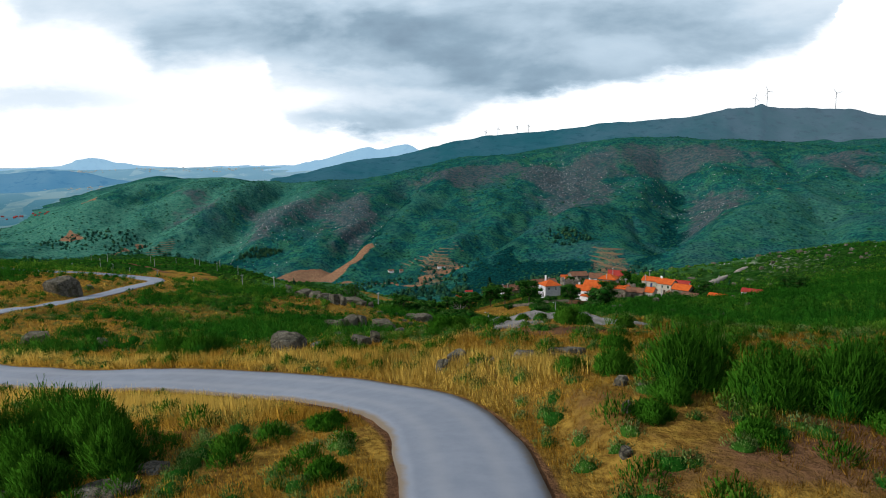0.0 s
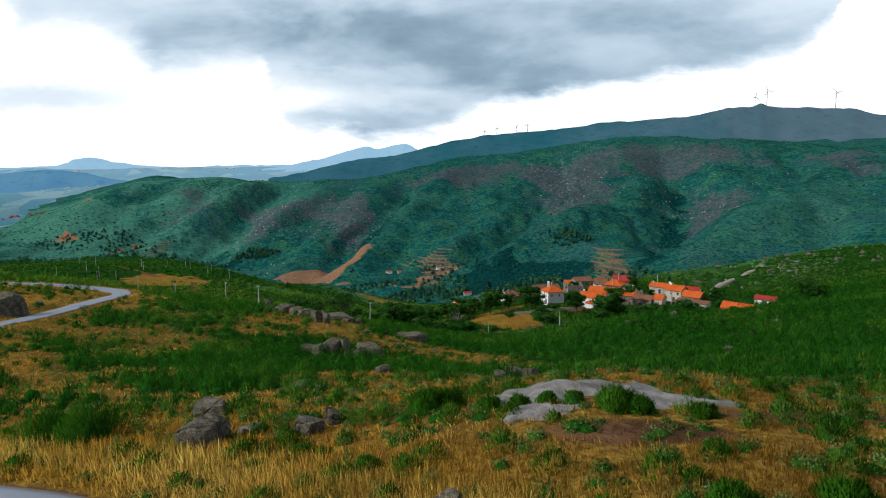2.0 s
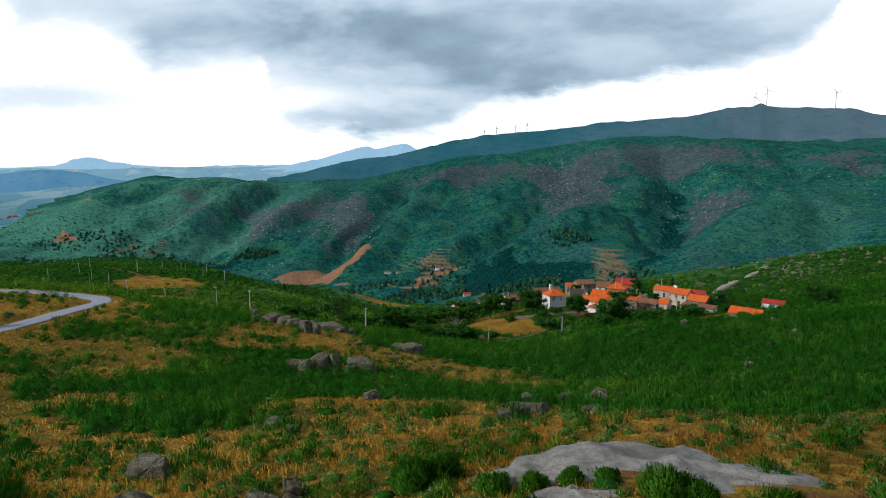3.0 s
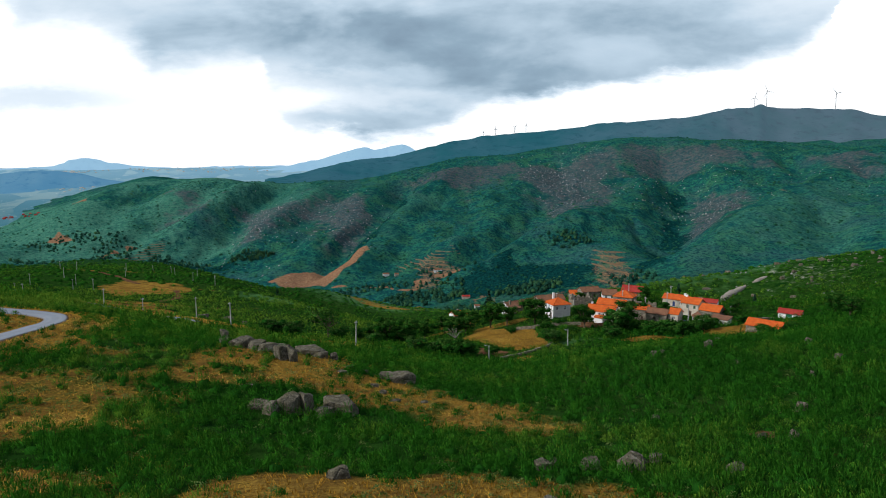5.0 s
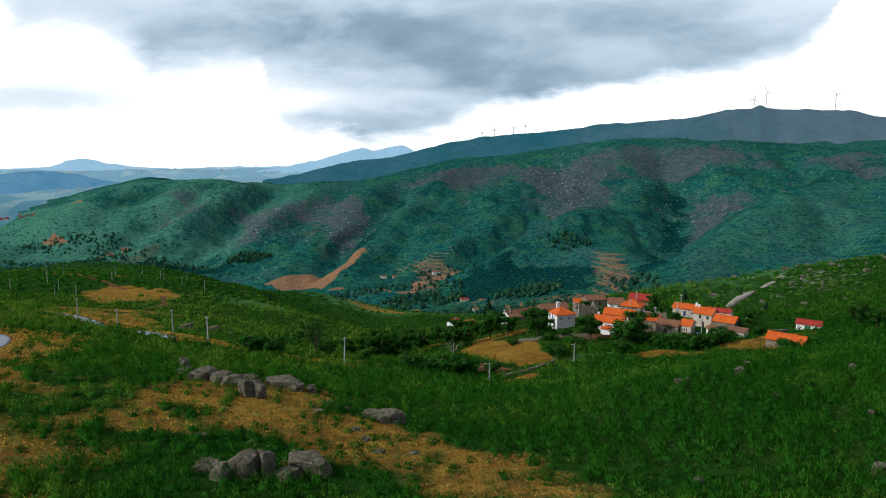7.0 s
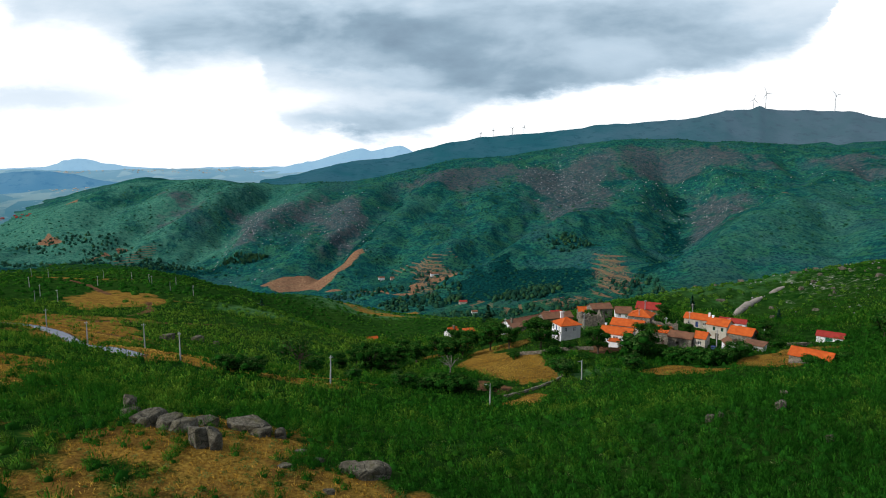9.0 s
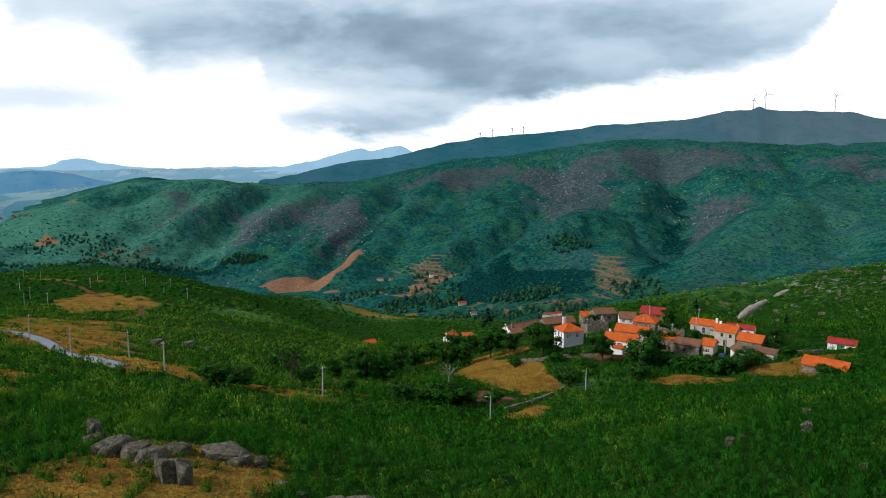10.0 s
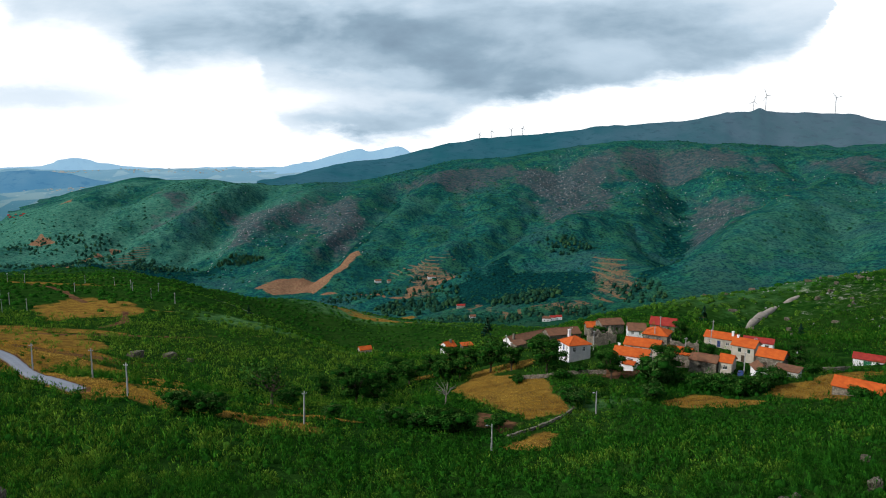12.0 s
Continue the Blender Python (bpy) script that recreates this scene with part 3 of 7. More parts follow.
# ---- meshes ----
def link_mesh(name, verts, faces, mats=(), smooth=False, parent=None):
    me = bpy.data.meshes.new(name)
    me.from_pydata([tuple(v) for v in verts], [], [tuple(f) for f in faces])
    for m in mats if isinstance(mats, (list, tuple)) else (mats,):
        me.materials.append(m)
    if smooth:
        me.polygons.foreach_set("use_smooth", [True] * len(me.polygons))
    me.update()
    ob = new(name, me)
    ob.parent = parent
    return ob


def fast_mesh(name, verts, faces, mat, smooth=False, normals=None):
    """A mesh from arrays: verts (n, 3) and faces (m, 3 or 4)."""
    verts, faces = np.asarray(verts, np.float32), np.asarray(faces, np.int32)
    m, k = faces.shape
    me = bpy.data.meshes.new(name)
    me.vertices.add(len(verts))
    me.vertices.foreach_set("co", verts.ravel())
    me.loops.add(m * k)
    me.loops.foreach_set("vertex_index", faces.ravel())
    me.polygons.add(m)
    me.polygons.foreach_set("loop_start", np.arange(0, m * k, k, dtype=np.int32))
    me.polygons.foreach_set("loop_total", np.full(m, k, np.int32))
    if smooth or normals is not None:
        me.polygons.foreach_set("use_smooth", np.ones(m, bool))
    me.materials.append(mat)
    me.update(calc_edges=True)
    if normals is not None:
        normals = normals / np.linalg.norm(normals, axis=1)[:, None]
        me.attributes.new("custom_normal", "FLOAT_VECTOR", "POINT").data.foreach_set("vector", normals.astype(np.float32).ravel())
    return new(name, me)


def part(name, bm, mat, parent, label=""):
    """Links a bmesh as one mesh object under a thing or part."""
    me = bpy.data.meshes.new(name)
    bm.normal_update()
    bm.to_mesh(me)
    bm.free()
    me.materials.append(mat)
    ob = new(name, me)
    ob.parent = parent
    return tagged(ob, label) if label else ob


# ---- the road's course ----
ROAD_LINE = [(-14, -60), (-3, -25), (2.2, 0), (3.1, 12), (3.45, 20), (3.45, 24.2), (3.1, 28.0), (2.1, 31.2), (0.5, 33.8), (-2.1, 37.3), (-6.4, 41.0), (-11.5, 44.5), (-16.0, 46.8), (-24, 51.6), (-36, 61), (-46, 77), (-51.5, 102), (-54.5, 130), (-53.5, 148), (-52.8, 162), (-54, 173), (-58.5, 181.5), (-67, 184), (-85, 182), (-110, 190), (-132, 225), (-128, 275), (-110, 298), (-95, 298), (-80, 284), (-59, 252), (-46, 239)]


def smooth_line(points, step):
    pts = np.array(points, float)
    p = np.vstack([2 * pts[0] - pts[1], pts, 2 * pts[-1] - pts[-2]])
    out = []
    for a, b, c, d in zip(p[:-3], p[1:-2], p[2:-1], p[3:]):
        n = max(2, int(np.linalg.norm(c - b) / step))
        t = (np.arange(n) / n)[:, None]
        out.append(0.5 * (2 * b + (c - a) * t + (2 * a - 5 * b + 4 * c - d) * t**2 + (3 * b - a - 3 * c + d) * t**3))
    return np.vstack(out + [pts[-1:]])


ROAD = smooth_line(ROAD_LINE, 1.2)
ROAD_Z = land(ROAD[:, 0], ROAD[:, 1])
ROAD_Z = ROAD_Z - np.where(ROAD[:, 1] > 215, 0.5, 0.0)
for _ in range(5):
    ROAD_Z[1:-1] = (ROAD_Z[:-2] + ROAD_Z[1:-1] + ROAD_Z[2:]) / 3
ROAD_WAY = np.gradient(ROAD, axis=0)
ROAD_FALL = np.gradient(ROAD_Z) / np.linalg.norm(ROAD_WAY, axis=1)
ROAD_WAY = ROAD_WAY / np.linalg.norm(ROAD_WAY, axis=1)[:, None]
ROAD_HALF = np.where(ROAD[:, 1] < 215, 2.1, 1.7)


def to_road(x, y):
    """The distance from the road's middle, and the road's height there."""
    x, y = np.asarray(x, float).ravel(), np.asarray(y, float).ravel()
    best, high = np.full(x.shape, 1e9), np.zeros(x.shape)
    near = np.where((x > -150) & (x < 110) & (y > -75) & (y < 320))[0]
    for k in np.array_split(near, max(1, len(near) // 4000)):
        d = np.hypot(x[k, None] - ROAD[:, 0], y[k, None] - ROAD[:, 1])
        j = d.argmin(1)
        on = (x[k] - ROAD[j, 0]) * ROAD_WAY[j, 0] + (y[k] - ROAD[j, 1]) * ROAD_WAY[j, 1]
        best[k], high[k] = np.abs((x[k] - ROAD[j, 0]) * ROAD_WAY[j, 1] - (y[k] - ROAD[j, 1]) * ROAD_WAY[j, 0]), ROAD_Z[j] + ROAD_FALL[j] * on
        best[k] = np.where(np.abs(on) > 2.5, d[np.arange(len(k)), j], best[k])
    return best, high


def ground(x, y):
    """The land with the road's bed cut in."""
    shape = np.shape(x)
    z = land(x, y).ravel()
    d, high = to_road(x, y)
    w = np.clip((5.4 - d) / 2.3, 0, 1)
    w = w * w * (3 - 2 * w)
    z = z * (1 - w) + (high - 0.13) * w
    return z.reshape(shape)


# ---- what grows where ----
HILLTOP_GOLD = [(6, 36, 80, 46, 0, 0.95), (6, 20, 80, 40, 0, 0.9), (12, 50, 34, 13, 0, 0.85), (-30, 52, 24, 11, 20, 0.85)]
KNOLL_GOLD = [(-38, 118, 26, 34, 0, 0.54), (42, 68, 24, 10, 0, 0.85), (-62, 125, 17, 56, 4, 1.0), (-54, 174, 12, 20, 0, 1.1), (-40, 76, 18, 10, 0, 0.75), (-20, 88, 12, 6, 0, 0.7), (8, 86, 24, 7, 0, 0.8), (-38, 88, 20, 10, 0, 0.8), (-22, 76, 12, 6, 0, 0.72), (-48, 106, 12, 14, 0, 0.75), (-26, 112, 12, 6, 0, 0.7), (40, 66, 20, 7, 0, 0.75), (5, 138, 20, 12, -35, 0.74), (-9, 150, 16, 12, 20, 0.76), (20, 127, 9, 13, 40, 0.72), (-20, 138, 16, 9, 0, 0.66)]
VILLAGE_GOLD = [(-18, 233, 26, 4.5, -14, 1.0), (-62, 198, 14, 16, 0, 0.85), (-95, 306, 16, 9, 0, 0.7), (-44, 245, 8, 14, 40, 1.0), (-62, 264, 12, 12, 30, 0.8), (-84, 296, 18, 14, 30, 0.9), (-30, 235, 12, 3.5, -20, 0.9), (4, 241, 11, 2.5, 10, 0.8), (152, 272, 10, 6, 0, 0.8), (-6, 254, 7, 3, 0, 0.8)]
RIDGE_GOLD = [(-113, 406, 20, 9, 0, 0.8), (-115, 366, 20, 12, 0, 0.72), (30, 905, 60, 12, -25, 0.75), (-92, 332, 32, 20, 0, 0.66), (-125, 385, 30, 14, 0, 0.62), (-20, 940, 60, 14, -20, 0.55), (57, 320, 10, 6, 0, 0.9), (40, 336, 12, 6, 0, 0.9), (-12, 560, 20, 10, 0, 0.8), (12, 570, 24, 10, 0, 0.9), (-240, 640, 50, 25, 0, 0.7), (-120, 480, 30, 6, 0, 0.7), (30, 1210, 50, 12, 10, 0.9), (-20, 1170, 40, 8, 0, 0.8)]
GOLD = HILLTOP_GOLD + KNOLL_GOLD + VILLAGE_GOLD + RIDGE_GOLD
SOIL = [(-380, 560, 40, 6, 0, 0.8), (-84, 326, 22, 9, 20, 0.6), (88, 292, 9, 5, 0, 0.9), (14, 44, 4, 2, 0, 0.8), (17, 23.5, 6, 3.5, 0, 0.85), (22, 47, 6, 3, 0, 0.8), (14, 52, 4, 3, 0, 0.7), (47, 108, 3, 2, 0, 0.7), (-104, 398, 60, 3, 25, 0.8), (12, 20, 8, 4, 0, 0.52), (16.5, 21.5, 7, 4, 0, 0.66), (8.6, 23, 2.5, 5, 0, 0.5), (8, 34.5, 4, 1.6, -30, 0.7)]
SCARS = [(4, [(180, 1400), (171, 1406), (132, 1412), (82, 1403), (83, 1366), (40, 1375)]), (3, [(-110, 1446), (-74, 1440), (-18, 1434), (37, 1379)]), (2.2, [(-228, 596), (-190, 560), (-165, 520), (-150, 500)]), (1.8, [(-118, 470), (-108, 440), (-112, 420)])]
ROCKY = [(310, 480, 50, 60, 0, 0.38), (350, 540, 60, 30, 0, 0.36), (-90, 610, 20, 10, 0, 0.6)]
HEATH = []
# Meadows, and wide paler ovals on the left hill that stand in for haze.
MEADOW_AND_HAZE = [(0, 915, 100, 45, -20, 0.8), (-1300, 2700, 400, 400, 0, 0.7), (-600, 2350, 260, 240, 0, 0.6), (-60, 960, 90, 26, -20, 0.8), (-30, 470, 60, 20, -15, 0.9), (60, 500, 50, 16, -10, 0.8), (260, 560, 110, 50, 10, 0.8), (-420, 2450, 240, 200, 0, 0.62), (-650, 2700, 220, 160, 0, 0.7), (-950, 2800, 260, 220, 0, 0.7), (70, 262, 12, 6, 0, 0.9), (5, 300, 12, 8, 0, 0.8), (-760, 2000, 280, 240, 0, 0.9), (-1000, 2250, 300, 260, 0, 0.9), (-600, 2350, 260, 240, 0, 0.8), (-430, 1980, 120, 200, -25, 0.7), (-300, 2200, 200, 260, 0, 0.55), (-1250, 2500, 300, 300, 0, 0.9), (-1300, 2800, 400, 400, 0, 0.9)]
WOOD = []


# What covers the far hillside, as outlines on the plan.
HEATH_AREAS = [
    [(480, 2388), (828, 2429), (846, 2281), (690, 2020), (502, 1657), (447, 1729), (481, 2170)],
    [(959, 2062), (1021, 1918), (889, 1646), (767, 1492), (716, 1517), (761, 1686)],
    [(1410, 2155), (1554, 2045), (1341, 1764), (1297, 1856)],
    [(-689, 2538), (-533, 2367), (-450, 2304), (-506, 2108), (-649, 2271)],
    [(-196, 2322), (-39, 2189), (-4, 1947), (-59, 1793), (-125, 1755)],
    [(86, 2368), (354, 2456), (479, 2438), (473, 2354), (290, 2068), (155, 2274)],
    [(-434, 2222), (-233, 2242), (-198, 2061), (-302, 1840), (-373, 1882)],
    [(913, 2495), (1229, 2309), (1261, 2096), (1047, 2138), (868, 2288)],
]
ROCKY_AREAS = [
    [(586, 2466), (698, 2432), (742, 2315), (526, 1689), (449, 1711), (504, 2191)],
    [(-418, 2225), (-231, 2224), (-206, 2065), (-304, 1853), (-367, 1886)],
    [(-168, 2308), (-39, 2150), (-11, 1949), (-60, 1832), (-121, 1789)],
    [(982, 2054), (999, 1876), (779, 1490), (726, 1538)],
    [(734, 2636), (821, 2503), (786, 2392), (686, 2460)],
]
SOIL_AREAS = [
    [(-24, 1650), (-52, 1640), (-118, 1598), (-158, 1535), (-150, 1488), (-104, 1470), (-62, 1520), (-20, 1612)],
    [(-235, 1530), (-216, 1549), (-139, 1608), (-113, 1596), (-132, 1537), (-152, 1498), (-190, 1490)],
    [(214, 1463), (244, 1475), (249, 1462), (215, 1444)],
    [(-705, 1746), (-745, 2052), (-715, 2030), (-688, 1721)],
    [(-723, 2095), (-687, 2102), (-675, 2053), (-710, 2056)],
    [(-942, 2092), (-937, 2168), (-862, 2083), (-901, 2067)],
    [(-1284, 3068), (-1165, 2945), (-981, 2473), (-1045, 2539)],
]
TERRACE_AREAS = [
    [(445, 1374), (490, 1344), (471, 1276), (434, 1129), (404, 1099), (356, 1116), (389, 1219)],
    [(265, 1173), (356, 1131), (345, 1082), (266, 1084)],
    [(90, 1565), (171, 1458), (178, 1406), (131, 1405), (117, 1362), (69, 1373), (94, 1425)],
    [(-649, 1814), (-571, 1929), (-568, 1904), (-612, 1819)],
    [(203, 1167), (247, 1154), (235, 1079), (187, 1129)],
]
# Brighter green: lit faces of three spurs put in as colour, then two meadows.
LIT_MEADOW_AREAS = [
    [(-15, 1714), (108, 2050), (212, 2205), (213, 1970), (98, 1849), (-2, 1654)],
    [(261, 1437), (420, 1597), (515, 1632), (499, 1559), (370, 1502), (282, 1426)],
    [(561, 1207), (684, 1356), (1184, 1783), (1293, 1701), (903, 1201), (723, 1180), (583, 1199)],
    [(-484, 1952), (-418, 2139), (-375, 2081), (-411, 1775)],
    [(-959, 2292), (-778, 2356), (-671, 2230), (-777, 2079)],
]
# Darker cover along two gullies, the valley bottom and the left hill's foot.
DARK_AREAS = [
    [(-75, 1625), (-17, 1808), (79, 2153), (111, 2183), (10, 1831), (-40, 1657)],
    [(917, 2066), (943, 2047), (611, 1318), (525, 1195), (486, 1198), (638, 1487)],
    [(260, 1431), (333, 1398), (410, 1299), (356, 1131), (269, 1211), (201, 1216), (121, 1291), (131, 1339), (196, 1389)],
    [(-688, 1750), (-577, 1876), (-350, 1733), (-341, 1687), (-420, 1640), (-640, 1690)],
]


FIELD_AREAS = [
    [(37, 300), (49, 319), (64, 297), (65, 267), (60, 257), (50, 251), (41, 279)],
    [(39, 231), (52, 242), (55, 239), (47, 224)],
    [(115, 259), (127, 267), (143, 273), (155, 278), (140, 258), (122, 243)],
    [(85, 257), (98, 268), (109, 251), (101, 245)],
    [(35, 366), (51, 360), (50, 341), (36, 348)],
]
SLOPE_GOLD = [
    [(-47, 146), (-50, 159), (-60, 186), (-62, 200), (-42, 172), (-38, 158), (-39, 148)],
    [(-170, 464), (-169, 516), (-141, 514), (-106, 475), (-119, 450), (-144, 441)],
    [(-150, 386), (-157, 427), (-120, 394), (-101, 397), (-79, 344), (-70, 288), (-78, 266), (-92, 270)],
    [(-44, 241), (-58, 300), (-46, 300), (-26, 243), (-32, 237), (-40, 233)],
]
PLOUGHED = [[(40, 264), (44, 259), (48, 250), (42, 242), (38, 248)], [(80, 296), (90, 293), (92, 286), (82, 288)]]


def inside(x, y, outlines, soft, jag):
    """How far within any of the outlines a place lies: 0 out, 1 well in, with a ragged edge."""
    out = np.zeros(np.shape(x))
    for line in outlines:
        q = np.array(line, float)
        m = 3 * soft
        k = (x > q[:, 0].min() - m) & (x < q[:, 0].max() + m) & (y > q[:, 1].min() - m) & (y < q[:, 1].max() + m)
        if not k.any():
            continue
        px, py = x[k], y[k]
        d, _ = along(px, py, [*line, line[0]])
        odd = np.zeros(px.shape, bool)
        for (x0, y0), (x1, y1) in zip(line, line[1:] + line[:1]):
            if y0 != y1:
                odd ^= ((y0 > py) != (y1 > py)) & (px < (x1 - x0) * (py - y0) / (y1 - y0) + x0)
        v = 0.5 + np.where(odd, d, -d) / (2 * soft) + jag[k]
        out[k] = np.maximum(out[k], np.clip(v, 0, 1))
    return out


def patches(x, y, ovals):
    out = np.zeros(np.shape(x))
    far = np.hypot(x, y)
    jag = 0.20 * wave(x, y, 7.0, 21) + np.where(far > 300, 0.22 * wave(x, y, 60.0, 22), 0.14 * wave(x, y, 2.6, 23))
    for cx, cy, rx, ry, turn, weight in ovals:
        c, s = math.cos(radians(turn)), math.sin(radians(turn))
        dx, dy = x - cx, y - cy
        r = np.hypot((dx * c + dy * s) / rx, (dy * c - dx * s) / ry)
        out = np.maximum(out, weight * np.clip(1.3 - 0.8 * r + jag * 1.5, 0, 1) * (r < 1.9))
    return np.clip(out, 0, 1)


def cover_at(x, y):
    """Shares of gold grass, soil, rock, meadow (with the left hill's haze and lit spur faces), heath and wood."""
    gold, soil, rock = patches(x, y, GOLD), patches(x, y, SOIL), patches(x, y, ROCKY)
    meadow, heath, wood = patches(x, y, MEADOW_AND_HAZE), patches(x, y, HEATH), patches(x, y, WOOD)
    ragged = 0.55 * wave(x, y, 60.0, 24) + 0.35 * wave(x, y, 21.0, 25) + 0.2 * wave(x, y, 8.0, 26)
    heath = np.maximum(heath, inside(x, y, HEATH_AREAS, 45, ragged))
    rock = np.maximum(rock, inside(x, y, ROCKY_AREAS, 40, ragged))
    soil = np.maximum(soil, inside(x, y, SOIL_AREAS, 9, 0.6 * ragged))
    soil = np.maximum(soil, 0.46 * inside(x, y, TERRACE_AREAS, 12, ragged))
    meadow = np.maximum(meadow, 0.45 * inside(x, y, LIT_MEADOW_AREAS, 40, ragged))
    wood = np.maximum(wood, inside(x, y, DARK_AREAS, 26, ragged))
    gold = np.maximum(gold, inside(x, y, FIELD_AREAS, 2.5, 0.35 * wave(x, y, 6.0, 28)))
    gold = np.maximum(gold, 0.78 * inside(x, y, SLOPE_GOLD, 7, 0.5 * wave(x, y, 14.0, 34) + 0.45 * wave(x, y, 4.5, 35)))
    soil = np.maximum(soil, inside(x, y, PLOUGHED, 2.0, 0.3 * wave(x, y, 5.0, 29)))
    near = np.hypot(x, y) < 500
    d, _ = to_road(x, y)
    verge = np.clip((6.5 - d.reshape(np.shape(x))) / 3.0, 0, 1)
    gold = np.where(near, np.maximum(gold, 0.85 * verge), gold)
    soil = np.where(near, np.maximum(soil, 0.7 * np.clip((2.9 - d.reshape(np.shape(x))) / 0.6, 0, 1)), soil)
    for half, line in SCARS:
        far_, _ = along(x, y, line)
        soil = np.maximum(soil, np.clip(1.4 - 0.9 * far_ / half + 0.3 * wave(x, y, 12, 33), 0, 1))
    rock = np.where(near, rock * (wave(x, y, 3.2, 31) > 0.1), rock)
    return gold, soil, rock, meadow, heath, wood


def build_ground():
    side = np.radians(44)
    th = np.r_[np.linspace(-math.pi, -side, 40)[:-1], np.linspace(-side, side, 450), np.linspace(side, math.pi, 40)[1:-1]]
    rr = np.r_[0.6, np.geomspace(8, 66, 24)[:-1], np.geomspace(66, 4890, 530)]
    t, r = np.meshgrid(th, rr)
    x, y = ORIGIN[0] + r * np.sin(t), ORIGIN[1] + r * np.cos(t)
    z = ground(x, y)
    # terraces on the cultivated slopes
    step = np.maximum(inside(x, y, [*TERRACE_AREAS, SOIL_AREAS[1]], 30, 0.2 * wave(x, y, 30, 27)), patches(x, y, [(190, 1215, 60, 40, 0, 0.75), (980, 1650, 60, 40, 0, 0.6), (120, 1530, 90, 30, 0, 0.6)]))
    n, m = x.shape
    verts = np.stack([x, y, z], -1).reshape(-1, 3)
    i = np.arange(n - 1)[:, None] * m + np.arange(m)
    j = np.arange(n - 1)[:, None] * m + (np.arange(m) + 1) % m
    faces = np.stack([i, i + m, j + m, j], -1).reshape(-1, 4)[:, ::-1]
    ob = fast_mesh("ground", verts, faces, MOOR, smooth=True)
    c = [v.ravel() for v in cover_at(x, y)]
    ob.data.attributes.new("terrace", "FLOAT", "POINT").data.foreach_set("value", step.ravel().astype(np.float32))
    # Haze ramp: 0 near by, 1 on the far hillside.
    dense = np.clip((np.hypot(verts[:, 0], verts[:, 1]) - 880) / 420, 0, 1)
    ob.data.attributes.new("far_haze", "FLOAT", "POINT").data.foreach_set("value", dense.astype(np.float32))
    for name, trio in (("cover", c[:3]), ("more", c[3:])):
        att = ob.data.attributes.new(name, "FLOAT_COLOR", "POINT")
        att.data.foreach_set("color", np.stack([*trio, np.ones(len(verts))], -1).astype(np.float32).ravel())
    return tagged(ob, "hilly moorland of green scrub, dry golden grass and bare earth", "ground", kind="structure")


build_ground()


def build_road():
    d = np.gradient(ROAD, axis=0)
    d /= np.linalg.norm(d, axis=1)[:, None]
    across = np.r_[-1.04, np.linspace(-1, 1, 9), 1.04]
    jag = 0.10 * wave(np.arange(len(ROAD)) * 1.2, np.zeros(len(ROAD)), 2.2, 41)
    half = (ROAD_HALF + jag)[:, None] * across
    x, y = ROAD[:, :1] + d[:, 1:] * half, ROAD[:, 1:] - d[:, :1] * half
    z = ROAD_Z[:, None] + 0.05 * (1 - across**2)
    z = np.where(np.abs(across) > 1.01, z - 0.3, z)
    n, m = x.shape
    i = (np.arange(n - 1)[:, None] * m + np.arange(m - 1)).ravel()
    ob = fast_mesh("road", np.stack([x, y, z], -1).reshape(-1, 3), np.stack([i, i + 1, i + m + 1, i + m], -1), ASPHALT, smooth=True)
    ob.data.attributes.new("edge", "FLOAT", "POINT").data.foreach_set("value", np.tile(across * 0.5 + 0.5, n).astype(np.float32))
    tagged(ob, "narrow grey asphalt lane winding down the hillside", "road", kind="structure")


build_road()


# ---- distance ----
def far_hill(name, line, mat, label, depth=260, foot=-330, seed=0):
    """A range of hills far off: a crest with a broken slope in front of it and a fall behind."""
    line = smooth_line(line, 12)
    x, y, z = line.T
    z = z + 5 * wave(x, y, 90, seed) + 2.5 * wave(x, y, 35, seed + 1)
    rows = []
    for k, s in enumerate(np.linspace(0, 1, 14)):
        fall = s**0.8
        f = foot + 0 * z
        zz = z * (1 - fall) + f * fall + math.sin(math.pi * min(1, s * 1.4)) * (34 * wave(x + k * 45, y, 330, seed + 2) + 16 * wave(x + k * 20, y, 150, seed + 3) + 7 * wave(x + k * 9, y, 60, seed + 4))
        rows.append(np.stack([x * (1 - s * depth / 4200), y * (1 - s * depth / 4200), zz], -1))
    back = np.stack([x * 1.02, y * 1.02, z - 60], -1)
    grid = np.array([back] + rows)
    n, m = grid.shape[:2]
    i = (np.arange(n - 1)[:, None] * m + np.arange(m - 1)).ravel()
    ob = fast_mesh(name, grid.reshape(-1, 3), np.stack([i, i + m, i + m + 1, i + 1], -1), mat, smooth=True)
    return tagged(ob, label, "hills", kind="structure")


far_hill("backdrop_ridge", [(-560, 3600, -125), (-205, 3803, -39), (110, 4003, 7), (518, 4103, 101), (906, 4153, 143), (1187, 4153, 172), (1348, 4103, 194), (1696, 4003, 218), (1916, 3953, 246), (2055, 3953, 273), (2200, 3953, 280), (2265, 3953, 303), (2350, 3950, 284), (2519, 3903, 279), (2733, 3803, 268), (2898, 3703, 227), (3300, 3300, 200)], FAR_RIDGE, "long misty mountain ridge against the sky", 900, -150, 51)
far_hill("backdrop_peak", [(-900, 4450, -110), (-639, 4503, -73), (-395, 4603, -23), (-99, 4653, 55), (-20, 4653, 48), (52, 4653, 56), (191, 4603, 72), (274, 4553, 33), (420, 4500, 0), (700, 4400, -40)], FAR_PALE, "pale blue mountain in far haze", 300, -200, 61)
